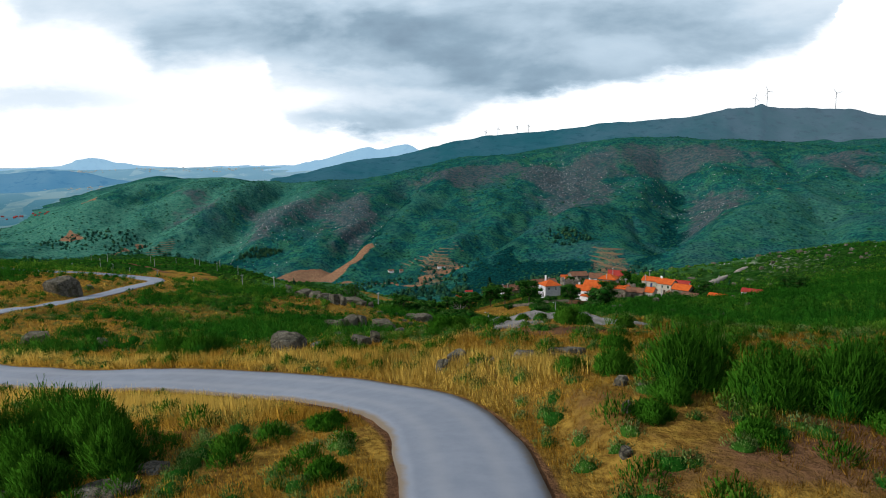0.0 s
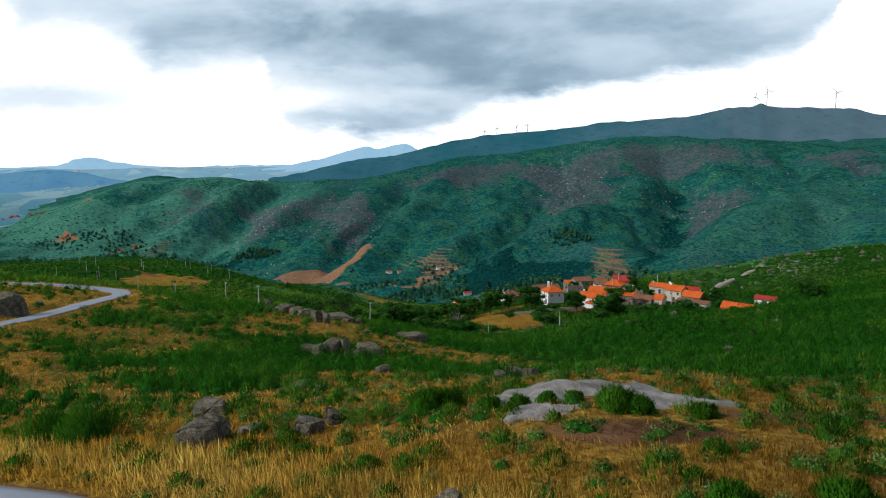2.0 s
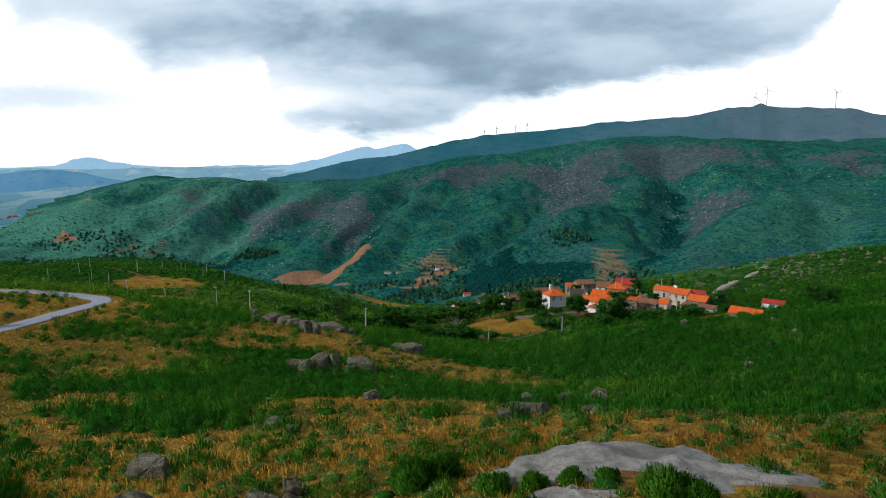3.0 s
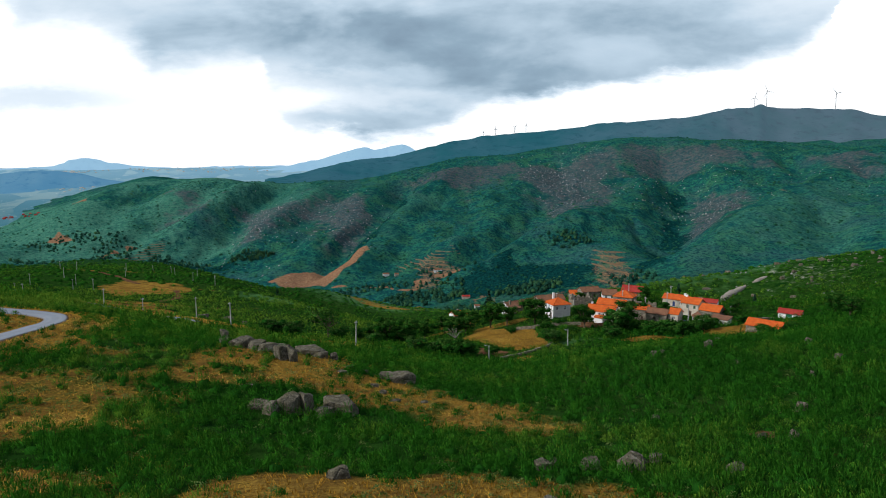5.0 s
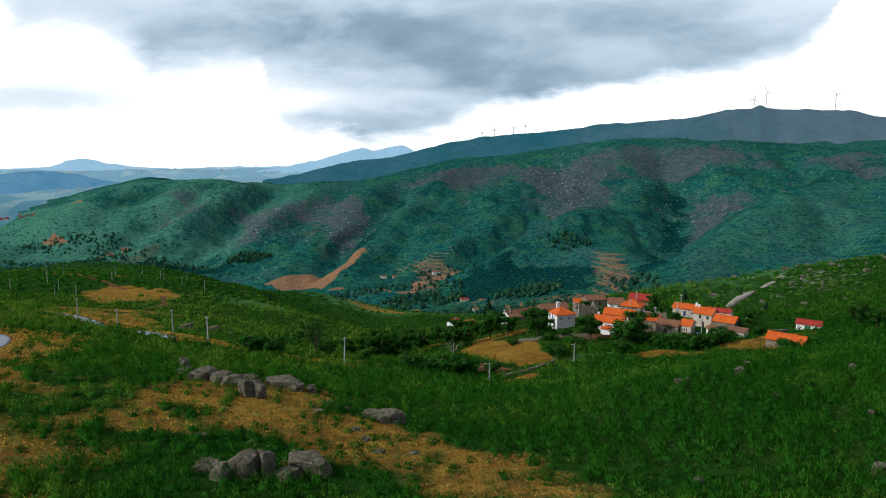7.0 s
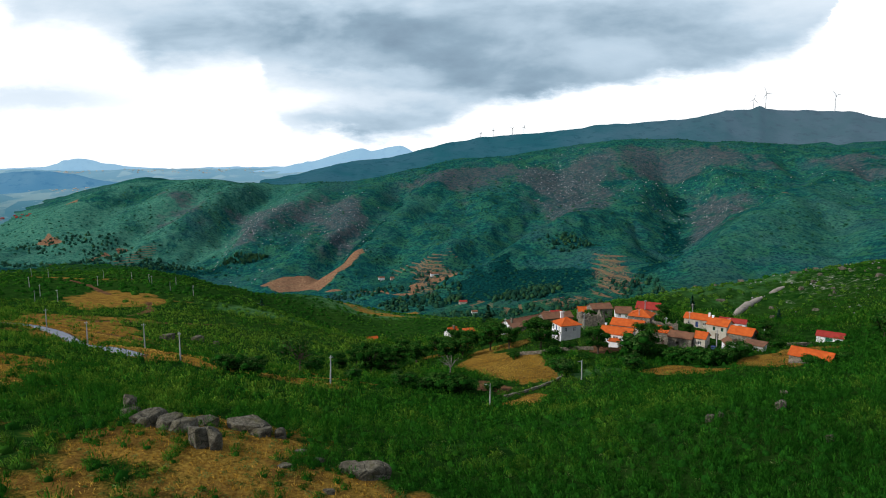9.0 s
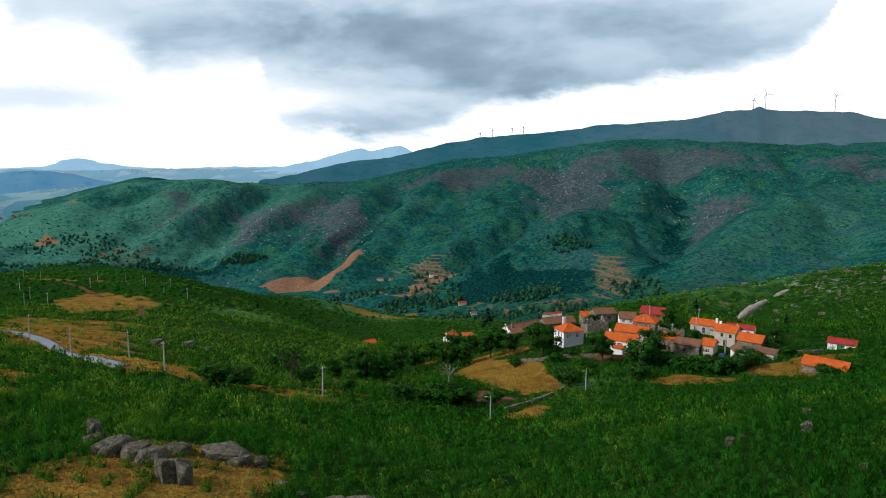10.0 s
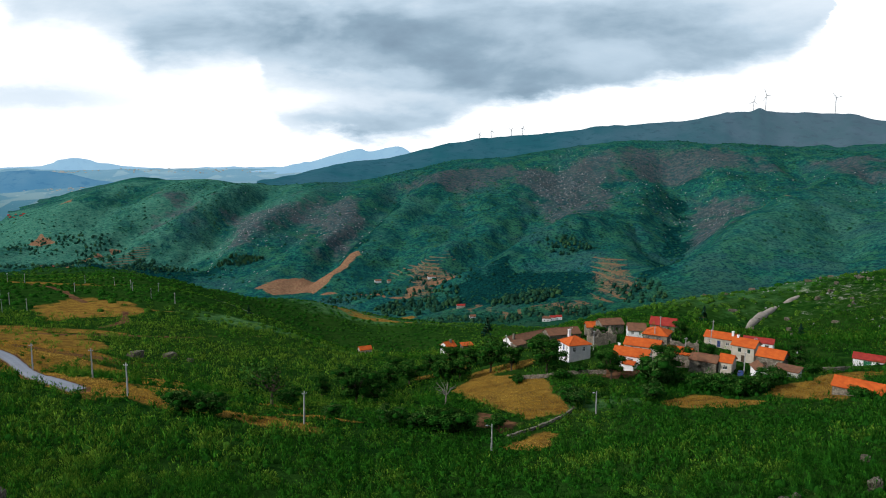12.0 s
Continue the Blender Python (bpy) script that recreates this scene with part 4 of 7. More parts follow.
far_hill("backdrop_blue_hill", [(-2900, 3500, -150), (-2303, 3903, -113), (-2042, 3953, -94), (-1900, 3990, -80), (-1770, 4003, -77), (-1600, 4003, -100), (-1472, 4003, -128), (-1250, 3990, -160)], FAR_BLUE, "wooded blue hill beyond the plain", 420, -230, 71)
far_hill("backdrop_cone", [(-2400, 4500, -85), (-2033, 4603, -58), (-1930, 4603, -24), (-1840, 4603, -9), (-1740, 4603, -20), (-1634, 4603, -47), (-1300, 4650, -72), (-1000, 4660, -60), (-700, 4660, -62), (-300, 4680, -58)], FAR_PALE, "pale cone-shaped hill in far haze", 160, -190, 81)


def build_plain():
    x, y = np.meshgrid(np.linspace(-3300, 200, 120), np.linspace(2700, 4700, 80))
    s = np.clip((y - 2900) / 1700, 0, 1)
    z = -268 + 195 * s**1.1 + 4 * wave(x, y, 120, 91)
    x = x * (0.75 + 0.25 * s)
    n, m = x.shape
    i = (np.arange(n - 1)[:, None] * m + np.arange(m - 1)).ravel()
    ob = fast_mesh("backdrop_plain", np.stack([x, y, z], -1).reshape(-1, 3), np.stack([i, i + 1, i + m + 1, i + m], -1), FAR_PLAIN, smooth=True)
    tagged(ob, "wide hazy plain with fields and towns", "plain", kind="structure")


build_plain()


# ---- building helpers ----
def floor_at(x, y):
    return float(ground(np.array([x]), np.array([y]))[0])


def box(bm, x0, y0, z0, x1, y1, z1):
    v = [bm.verts.new(p) for p in ((x0, y0, z0), (x1, y0, z0), (x1, y1, z0), (x0, y1, z0), (x0, y0, z1), (x1, y0, z1), (x1, y1, z1), (x0, y1, z1))]
    for f in ((0, 3, 2, 1), (4, 5, 6, 7), (0, 1, 5, 4), (1, 2, 6, 5), (2, 3, 7, 6), (3, 0, 4, 7)):
        bm.faces.new([v[k] for k in f])


def tube(bm, a, b, ra, rb, sides=8):
    """A tapered bar from a to b, closed at both ends."""
    a, b = Vector(a), Vector(b)
    q = (b - a).to_track_quat("Z", "Y").to_matrix()
    rings = []
    for c, r in ((a, ra), (b, rb)):
        rings.append([bm.verts.new(c + q @ Vector((r * math.cos(2 * math.pi * k / sides), r * math.sin(2 * math.pi * k / sides), 0))) for k in range(sides)])
    for k in range(sides):
        bm.faces.new((rings[0][k], rings[0][(k + 1) % sides], rings[1][(k + 1) % sides], rings[1][k]))
    bm.faces.new(rings[0][::-1])
    bm.faces.new(rings[1])


def thing(name, x, y, z, turn, label, category, group=""):
    ob = new(name)
    ob.matrix_basis = pose(x, y, z, 0, 0, turn)
    return tagged(ob, label, category, group)


SIDES = {"front": ((0, 0), (1, 0), (0, 1)), "left": ((0, 1), (0, -1), (1, 0)), "right": ((1, 0), (0, 1), (-1, 0)), "back": ((1, 1), (-1, 0), (0, -1))}


def wall_side(bm, side, L1, L2, high, holes, ruin, thick=0.45, deep=2.0):
    """One outer wall with its openings cut through its thickness."""
    corner, along_, inward = SIDES[side]
    o = Vector((corner[0] * L1, corner[1] * L2, 0))
    u, v = Vector((*along_, 0)), Vector((*inward, 0))
    long = L1 if side in ("front", "back") else L2
    us = sorted({0.0, long, *[h[0] for h in holes], *[h[0] + h[2] for h in holes], *(np.linspace(0, long, 7)[1:-1] if ruin else ())})
    zs = sorted({-deep, high, *[h[1] for h in holes], *[h[1] + h[3] for h in holes]})
    inside = lambda a, b: any(h[0] - 1e-4 <= a <= h[0] + h[2] + 1e-4 and h[1] - 1e-4 <= b <= h[1] + h[3] + 1e-4 for h in holes)
    drop = {a: (random.uniform(0.0, 0.55) * high if ruin else 0.0) for a in us}

    def pt(a, z, d):
        z = min(z, high - drop[a]) if z >= high - 1e-4 else min(z, high - drop[a] - 0.01)
        return bm.verts.new(o + u * a + v * d + Vector((0, 0, z)))

    def quad(*p):
        try:
            bm.faces.new(p)
        except ValueError:
            pass

    for a0, a1 in zip(us[:-1], us[1:]):
        for z0, z1 in zip(zs[:-1], zs[1:]):
            am, zm = (a0 + a1) / 2, (z0 + z1) / 2
            if inside(am, zm):
                quad(pt(a0, z0, 0), pt(a1, z0, 0), pt(a1, z0, thick), pt(a0, z0, thick))
                quad(pt(a0, z1, thick), pt(a1, z1, thick), pt(a1, z1, 0), pt(a0, z1, 0))
                quad(pt(a0, z0, 0), pt(a0, z0, thick), pt(a0, z1, thick), pt(a0, z1, 0))
                quad(pt(a1, z0, thick), pt(a1, z0, 0), pt(a1, z1, 0), pt(a1, z1, thick))
            else:
                quad(pt(a0, z0, 0), pt(a1, z0, 0), pt(a1, z1, 0), pt(a0, z1, 0))
                quad(pt(a1, z0, thick), pt(a0, z0, thick), pt(a0, z1, thick), pt(a1, z1, thick))
        quad(pt(a0, high, 0), pt(a1, high, 0), pt(a1, high, thick), pt(a0, high, thick))


def slab(bm, corners, thick=0.16):
    """A roof plane with thickness, from its upper corners."""
    top = [bm.verts.new(c) for c in corners]
    low = [bm.verts.new(Vector(c) - Vector((0, 0, thick))) for c in corners]
    bm.faces.new(top)
    bm.faces.new(low[::-1])
    for k in range(len(top)):
        j = (k + 1) % len(top)
        bm.faces.new((top[k], low[k], low[j], top[j]))


def house(x, y, a, L1, L2, eave, roof, rise, walls, tiles, label, holes=(), chimney=None, name="house", category="house", group="village houses", left_walls=None, trim=WHITE_PAINT):
    """A house by its front corner: a is the lean of its front away from the line of sight (degrees), L1 its front, L2 its depth.
    holes: (side, along, sill height, width, height, kind)."""
    az = math.degrees(math.atan2(x - 13.8, y - 98.6))
    turn = a - az
    z = floor_at(x + 0.5 * L1 * math.cos(radians(turn)), y + 0.5 * L1 * math.sin(radians(turn)) + 0.3 * L2)
    z = 0.5 * z + 0.5 * floor_at(x, y)
    top = thing(name, x, y, z, turn, label, category, group)
    ruin = roof == "ruin"
    for side in ("front", "left", "right", "back"):
        bm = bmesh.new()
        wall_side(bm, side, L1, L2, eave, [h[1:5] for h in holes if h[0] == side], ruin)
        thick, m = 0.45, None
        gable = (roof == "gable_x" and side in ("left", "right")) or (roof == "gable_y" and side in ("front", "back"))
        if gable:
            corner, al, inn = SIDES[side]
            o, u, v = Vector((corner[0] * L1, corner[1] * L2, eave)), Vector((*al, 0)), Vector((*inn, 0))
            long = L1 if side in ("front", "back") else L2
            tri = [o, o + u * long, o + u * long / 2 + Vector((0, 0, rise))]
            f, b = [bm.verts.new(p) for p in tri], [bm.verts.new(p + v * thick) for p in tri]
            bm.faces.new(f)
            bm.faces.new(b[::-1])
            bm.faces.new((f[1], b[1], b[2], f[2]))
            bm.faces.new((f[2], b[2], b[0], f[0]))
        bmesh.ops.remove_doubles(bm, verts=bm.verts, dist=0.001)
        part("wall", bm, left_walls if side == "left" and left_walls else walls, top)
    o, h0 = 0.35, eave
    if not ruin:
        bm = bmesh.new()
        X0, X1, Y0, Y1 = -o, L1 + o, -o, L2 + o
        if roof == "hip":
            r = min(L1, L2) / 2 + o
            dip = rise * o / (min(L1, L2) / 2)
            A, B, C, D = [(X0, Y0, h0 - dip + 0.12), (X1, Y0, h0 - dip + 0.12), (X1, Y1, h0 - dip + 0.12), (X0, Y1, h0 - dip + 0.12)]
            if L1 >= L2:
                E, G = (X0 + r, L2 / 2, h0 + rise + 0.12), (X1 - r + 1e-3, L2 / 2, h0 + rise + 0.12)
                planes = [(A, B, G, E), (B, C, G), (C, D, E, G), (D, A, E)]
            else:
                E, G = (L1 / 2, Y0 + r, h0 + rise + 0.12), (L1 / 2, Y1 - r, h0 + rise + 0.12)
                planes = [(A, B, E), (B, C, G, E), (C, D, G), (D, A, E, G)]
            ridge = [(E, G), (A, E), (B, G if L1 >= L2 else E), (C, G), (D, E if L1 >= L2 else G)]
        elif roof == "gable_x":
            dip = rise * o / (L2 / 2)
            A, B, C, D = (X0, Y0, h0 - dip + 0.14), (X1, Y0, h0 - dip + 0.14), (X1, Y1, h0 - dip + 0.14), (X0, Y1, h0 - dip + 0.14)
            E, G = (X0, L2 / 2, h0 + rise + 0.14), (X1, L2 / 2, h0 + rise + 0.14)
            planes, ridge = [(A, B, G, E), (C, D, E, G)], [(E, G)]
        elif roof == "gable_y":
            dip = rise * o / (L1 / 2)
            A, B, C, D = (X0, Y0, h0 - dip + 0.14), (X1, Y0, h0 - dip + 0.14), (X1, Y1, h0 - dip + 0.14), (X0, Y1, h0 - dip + 0.14)
            E, G = (L1 / 2, Y0, h0 + rise + 0.14), (L1 / 2, Y1, h0 + rise + 0.14)
            planes, ridge = [(D, A, E, G), (B, C, G, E)], [(E, G)]
        else:  # one slope, high at the back
            A, B, C, D = (X0, Y0, h0 + 0.1), (X1, Y0, h0 + 0.1), (X1, Y1, h0 + rise + 0.1), (X0, Y1, h0 + rise + 0.1)
            planes, ridge = [(A, B, C, D)], []
        for p in planes:
            slab(bm, p)
        cap = part("roof", bm, tiles, top)
        for e, g in ridge:
            if (Vector(e) - Vector(g)).length > 0.3:
                bm = bmesh.new()
                tube(bm, e, g, 0.13, 0.13, 6)
                part("ridge_tile", bm, tiles, cap)
    if chimney:
        cx, cy, hi, w = chimney
        bm = bmesh.new()
        box(bm, cx - w, cy - w, eave * 0.6, cx + w, cy + w, eave + hi)
        box(bm, cx - w - 0.08, cy - w - 0.08, eave + hi, cx + w + 0.08, cy + w + 0.08, eave + hi + 0.14)
        part("chimney", bm, WHITEWASH if walls in (WHITEWASH, GREY_RENDER, CREAM_RENDER) else STONE_WALL, top)
    for side, s, sill, w, h, kind in holes:
        corner, al, inn = SIDES[side]
        o_, u, v = Vector((corner[0] * L1, corner[1] * L2, 0)), Vector((*al, 0)), Vector((*inn, 0))
        m = Matrix.Translation(o_ + u * s + v * 0.16 + Vector((0, 0, sill))) @ Matrix((u, v, (0, 0, 1))).transposed().to_4x4()
        if kind == "gap":
            continue
        if kind == "door" or kind == "green_door" or kind == "blue_door":
            bm = bmesh.new()
            for k in range(4):
                box(bm, w * k / 4 + 0.01, 0, 0, w * (k + 1) / 4 - 0.01, 0.07, h)
            bm.transform(m)
            d = part("door", bm, {"green_door": GREEN_PAINT, "blue_door": BLUE_PAINT}.get(kind, DARK_TIMBER), top)
            bm = bmesh.new()
            box(bm, w * 0.82, -0.05, h * 0.46, w * 0.88, 0.0, h * 0.52)
            bm.transform(m)
            part("handle", bm, STEEL, d)
        else:
            bm = bmesh.new()
            f = 0.07
            for b in ((0, 0, w, f), (0, h - f, w, h), (0, f, f, h - f), (w - f, f, w, h - f), (w / 2 - f / 2, f, w / 2 + f / 2, h - f), (f, h * 0.62, w / 2 - f / 2, h * 0.62 + 0.05), (w / 2 + f / 2, h * 0.62, w - f, h * 0.62 + 0.05)):
                box(bm, b[0], 0, b[1], b[2], 0.07, b[3])
            bm.transform(m)
            fr = part("window", bm, GREEN_PAINT if kind == "green_window" else trim, top)
            for k in (0, 1):
                bm = bmesh.new()
                box(bm, w * k / 2 + f, 0.02, f, w * (k + 1) / 2 - f, 0.04, h - f)
                bm.transform(m)
                part("pane", bm, GLASS, fr)
            bm = bmesh.new()
            box(bm, -0.1, -0.22, -0.09, w + 0.1, 0.05, -0.005)
            bm.transform(m)
            part("sill", bm, CONCRETE, fr)
    return top


# ---- the village ----
W_ = "window"
house(77.2, 309.5, 29, 7.8, 7.4, 5.6, "hip", 2.0, GREY_RENDER, TILE_ORANGE, "two-storey rendered house with an orange hipped tile roof", [("front", 1.4, 3.3, 1.0, 1.4, W_), ("front", 4.9, 3.3, 1.0, 1.4, W_), ("left", 1.0, 3.2, 0.9, 1.7, W_), ("left", 3.0, 3.0, 1.0, 2.1, "blue_door"), ("left", 5.2, 3.2, 0.9, 1.7, W_), ("left", 1.2, 0.0, 1.2, 2.1, "door"), ("left", 4.4, 0.0, 1.8, 2.2, "door")], (3.2, 6.2, 3.6, 0.38), left_walls=WHITEWASH)
house(66.0, 347, 42, 18.5, 5.2, 3.4, "gable_x", 1.5, STONE_WALL, TILE_OLD, "long stone farmhouse with a whitewashed gable and brown tile roof", [("left", 1.1, 0.9, 0.9, 1.2, W_), ("left", 3.2, 0.0, 1.0, 2.0, "door"), ("front", 6.0, 0.8, 0.9, 1.1, W_)], (1.6, 0.9, 2.6, 0.35), left_walls=WHITEWASH)
house(66.5, 341, 40, 5.4, 3.6, 2.6, "mono", 0.9, STONE_WALL, TILE_OLD, "low stone outbuilding with a sagging brown tile roof", [("left", 1.0, 0.0, 0.9, 1.9, "door")], name="outbuilding", category="outbuilding")
house(46.5, 394, 36, 5.0, 5.4, 3.0, "gable_x", 1.8, STONE_WALL, TILE_ORANGE, "small white-gabled cottage with an orange tile roof", [("left", 1.0, 0.8, 0.9, 1.0, W_), ("left", 3.0, 0.0, 1.0, 2.0, "door"), ("front", 1.6, 0.9, 0.9, 1.1, W_)], (3.2, 2.0, 2.6, 0.4), left_walls=WHITEWASH, name="cottage")
house(54.0, 398, 20, 5.0, 3.5, 2.2, "mono", 0.7, STONE_WALL, TILE_ORANGE, "low lean-to annex with an orange tile roof", name="annex", category="annex")
house(79.5, 343, 26, 13.0, 6.5, 3.6, "gable_x", 1.7, STONE_WALL, TILE_OLD, "long grey stone house with a worn brown roof", [("front", 2.0, 1.2, 0.9, 1.0, "gap"), ("front", 5.2, 1.2, 0.9, 1.0, "gap"), ("left", 2.4, 1.0, 0.9, 1.1, "gap")])
house(95.5, 348, 12, 9.0, 5.0, 3.4, "gable_x", 1.4, STONE_WALL, TILE_ORANGE, "stone house with a faded orange tile roof", [("front", 3.6, 0.9, 0.9, 1.1, W_)])
house(90.5, 325, 22, 8.4, 6.6, 6.0, "ruin", 0, STONE_WALL, TILE_OLD, "roofless ruined house of brown granite masonry", [("front", 1.8, 2.8, 1.0, 1.4, "gap"), ("front", 5.2, 0.2, 1.2, 2.0, "gap"), ("left", 2.6, 2.6, 0.9, 1.3, "gap")], name="ruined_house")
house(98.8, 340, 24, 8.5, 6.5, 4.6, "gable_x", 1.5, STONE_WALL, TILE_OLD, "stone barn with a green door and brown roof", [("left", 2.2, 0.0, 1.4, 2.3, "green_door"), ("front", 1.6, 2.2, 1.2, 1.6, "green_door"), ("front", 5.4, 2.2, 0.9, 1.1, "gap")], name="barn", category="barn")
house(88.2, 299.4, -14, 10.6, 6.2, 4.3, "gable_x", 1.7, WHITEWASH, TILE_ORANGE, "white house with a broad orange tile roof and chimney", [("front", 1.2, 2.2, 1.6, 1.2, W_), ("front", 4.4, 2.2, 1.8, 1.2, W_), ("front", 7.8, 0.2, 1.0, 2.0, "door"), ("left", 2.4, 2.2, 1.0, 1.2, W_)], (1.0, 3.4, 2.5, 0.32))
house(89.8, 295.2, -14, 3.2, 3.6, 2.2, "mono", 0.6, WHITEWASH, TILE_ORANGE, "small white porch with an orange tile roof", name="porch", category="porch")
house(94.6, 307, -13, 11.0, 6.8, 4.5, "gable_x", 1.6, CREAM_RENDER, TILE_ORANGE, "cream house with a long orange tile roof", [("front", 2.0, 2.8, 0.9, 1.2, W_), ("front", 5.0, 2.8, 0.8, 1.2, W_), ("front", 8.0, 2.8, 0.8, 1.2, W_), ("right", 2.5, 2.8, 0.9, 1.2, W_)])
house(104.5, 316, -12, 8.0, 7.6, 4.4, "hip", 1.9, STONE_WALL, TILE_ORANGE, "square stone house under a steep orange hipped roof", [("front", 1.6, 2.4, 0.9, 1.3, W_), ("front", 5.2, 2.4, 0.9, 1.3, W_), ("right", 3.0, 2.4, 0.9, 1.3, W_)])
house(103.4, 326, 8, 6.0, 5.4, 3.6, "gable_x", 1.8, WHITEWASH, TILE_OLD, "narrow white house with a dark brown roof", [("front", 1.0, 1.9, 0.9, 1.2, W_), ("front", 3.6, 1.9, 0.9, 1.2, W_)])
house(116.2, 338, -10, 9.0, 6.4, 3.0, "gable_x", 2.0, STONE_WALL, TILE_RED, "stone house with a crimson sheet roof", [("front", 2.0, 1.2, 1.0, 1.2, W_), ("front", 6.0, 1.2, 1.0, 1.2, W_)])
house(109.5, 305, 4, 8.6, 5.0, 4.4, "ruin", 0, STONE_WALL, TILE_OLD, "roofless stone ruin with two dark doorways", [("front", 0.8, 0.2, 1.1, 2.2, "gap"), ("front", 6.2, 0.2, 1.1, 2.2, "gap")], name="ruined_house")
house(103.6, 295, -12, 7.0, 6.0, 4.6, "gable_x", 1.3, STONE_WALL, TILE_ORANGE, "stone house with a pale orange tile roof", [("front", 1.0, 2.4, 0.8, 1.0, "gap"), ("front", 4.6, 0.0, 1.0, 2.0, "door")])
house(107.4, 287.5, -14, 7.6, 5.4, 4.0, "gable_x", 1.4, STONE_WALL, TILE_OLD, "stone stable with an old brown tile roof", [("front", 2.6, 1.6, 0.9, 1.0, "gap")], name="stable", category="stable")
house(114.4, 283.4, -14, 3.6, 5.4, 4.1, "gable_x", 1.5, CREAM_RENDER, TILE_ORANGE, "narrow cream house end with a bright orange roof", [("front", 1.2, 1.8, 1.2, 1.2, W_)], name="annex", category="annex")
house(124.6, 312.5, -16, 9.6, 6.0, 3.0, "gable_x", 1.4, CREAM_RENDER, TILE_ORANGE, "low cream cottage with an orange roof and blue door", [("front", 4.2, 0.0, 1.1, 2.1, "blue_door"), ("front", 1.4, 0.9, 1.0, 1.1, W_), ("front", 7.0, 0.9, 1.0, 1.1, W_)], (8.6, 2.0, 2.4, 0.34), name="cottage")
house(125.2, 296, -20, 6.8, 6.0, 5.0, "gable_x", 1.7, CREAM_RENDER, TILE_ORANGE, "two-storey house with green windows and an orange roof", [("front", 2.0, 3.0, 0.9, 1.3, "green_window"), ("front", 4.8, 3.0, 0.9, 1.3, "green_window"), ("front", 3.0, 0.0, 1.2, 2.1, "door")], (0.8, 3.0, 2.4, 0.32))
house(128.4, 287.4, -16, 7.4, 6.0, 3.8, "gable_x", 1.8, STONE_WALL, TILE_ORANGE, "stone house with a patchy orange and brown roof", [("front", 5.4, 1.2, 1.0, 1.1, W_), ("front", 2.0, 0.0, 1.1, 2.0, "door")])
house(120.4, 273.6, 18, 3.4, 5.4, 3.0, "gable_y", 1.2, WHITEWASH, TILE_OLD, "little white gabled house with a brown roof", [("front", 1.2, 0.6, 0.9, 1.2, W_)])
house(126.8, 275.5, -16, 6.2, 3.8, 2.4, "mono", 0.7, GREY_RENDER, TILE_OLD, "grey shed with a low brown roof", [("front", 3.4, 0.7, 1.2, 0.9, W_)], name="shed", category="shed")
house(136.5, 309, -8, 9.0, 4.2, 3.2, "gable_x", 1.0, WHITEWASH, TILE_RED, "long white house with a low red roof", [("front", 6.6, 0.5, 1.2, 2.0, "door"), ("front", 2.0, 1.4, 1.0, 1.1, W_)])
house(125.6, 249.5, -14, 10.6, 5.0, 2.3, "gable_x", 1.7, STONE_WALL, TILE_ORANGE, "long stone barn with a bright orange corrugated roof", [("front", 5.2, 0.6, 1.2, 0.9, "gap")], name="barn", category="barn")
house(162.5, 291, -6, 8.2, 4.6, 2.4, "gable_x", 1.2, WHITEWASH, TILE_RED, "white cottage with a red roof and green doors", [("front", 2.8, 0.0, 2.2, 2.0, "green_door"), ("front", 6.2, 0.8, 0.9, 1.0, "green_window")], name="cottage")
house(4.0, 578, 20, 9.0, 6.0, 3.4, "gable_x", 2.0, CREAM_RENDER, TILE_ORANGE, "lone cream farmhouse with an orange tile roof", [("front", 2.0, 0.9, 1.0, 1.1, W_), ("front", 4.2, 0.0, 1.0, 2.0, "door")], name="farmhouse", group="outlying farms")
for fx, fy, fl, mat_, tl in ((122, 1434, 16, WHITEWASH, TILE_OLD), (17, 1488, 13, WHITEWASH, TILE_OLD), (42, 1482, 8, CREAM_RENDER, TILE_OLD), (155, 1227, 14, CREAM_RENDER, TILE_RED), (160, 1108, 9, WHITEWASH, TILE_OLD), (258, 1050, 12, WHITEWASH, TILE_OLD), (270, 1052, 8, WHITEWASH, TILE_RED), (279, 1053, 9, WHITEWASH, TILE_RED), (-790, 1820, 16, WHITEWASH, TILE_OLD), (-760, 1800, 12, WHITEWASH, TILE_RED)):
    house(fx, fy, 8, fl, 7.5, 5.0, "gable_x", 2.0, mat_, tl, "far white farmhouse on the valley slope" if tl is not TILE_RED else "far farmhouse with a red roof in the valley", [("front", fl * 0.25, 1.2, 1.2, 1.4, W_), ("front", fl * 0.65, 1.2, 1.2, 1.4, W_)], name="farmhouse", group="outlying farms")


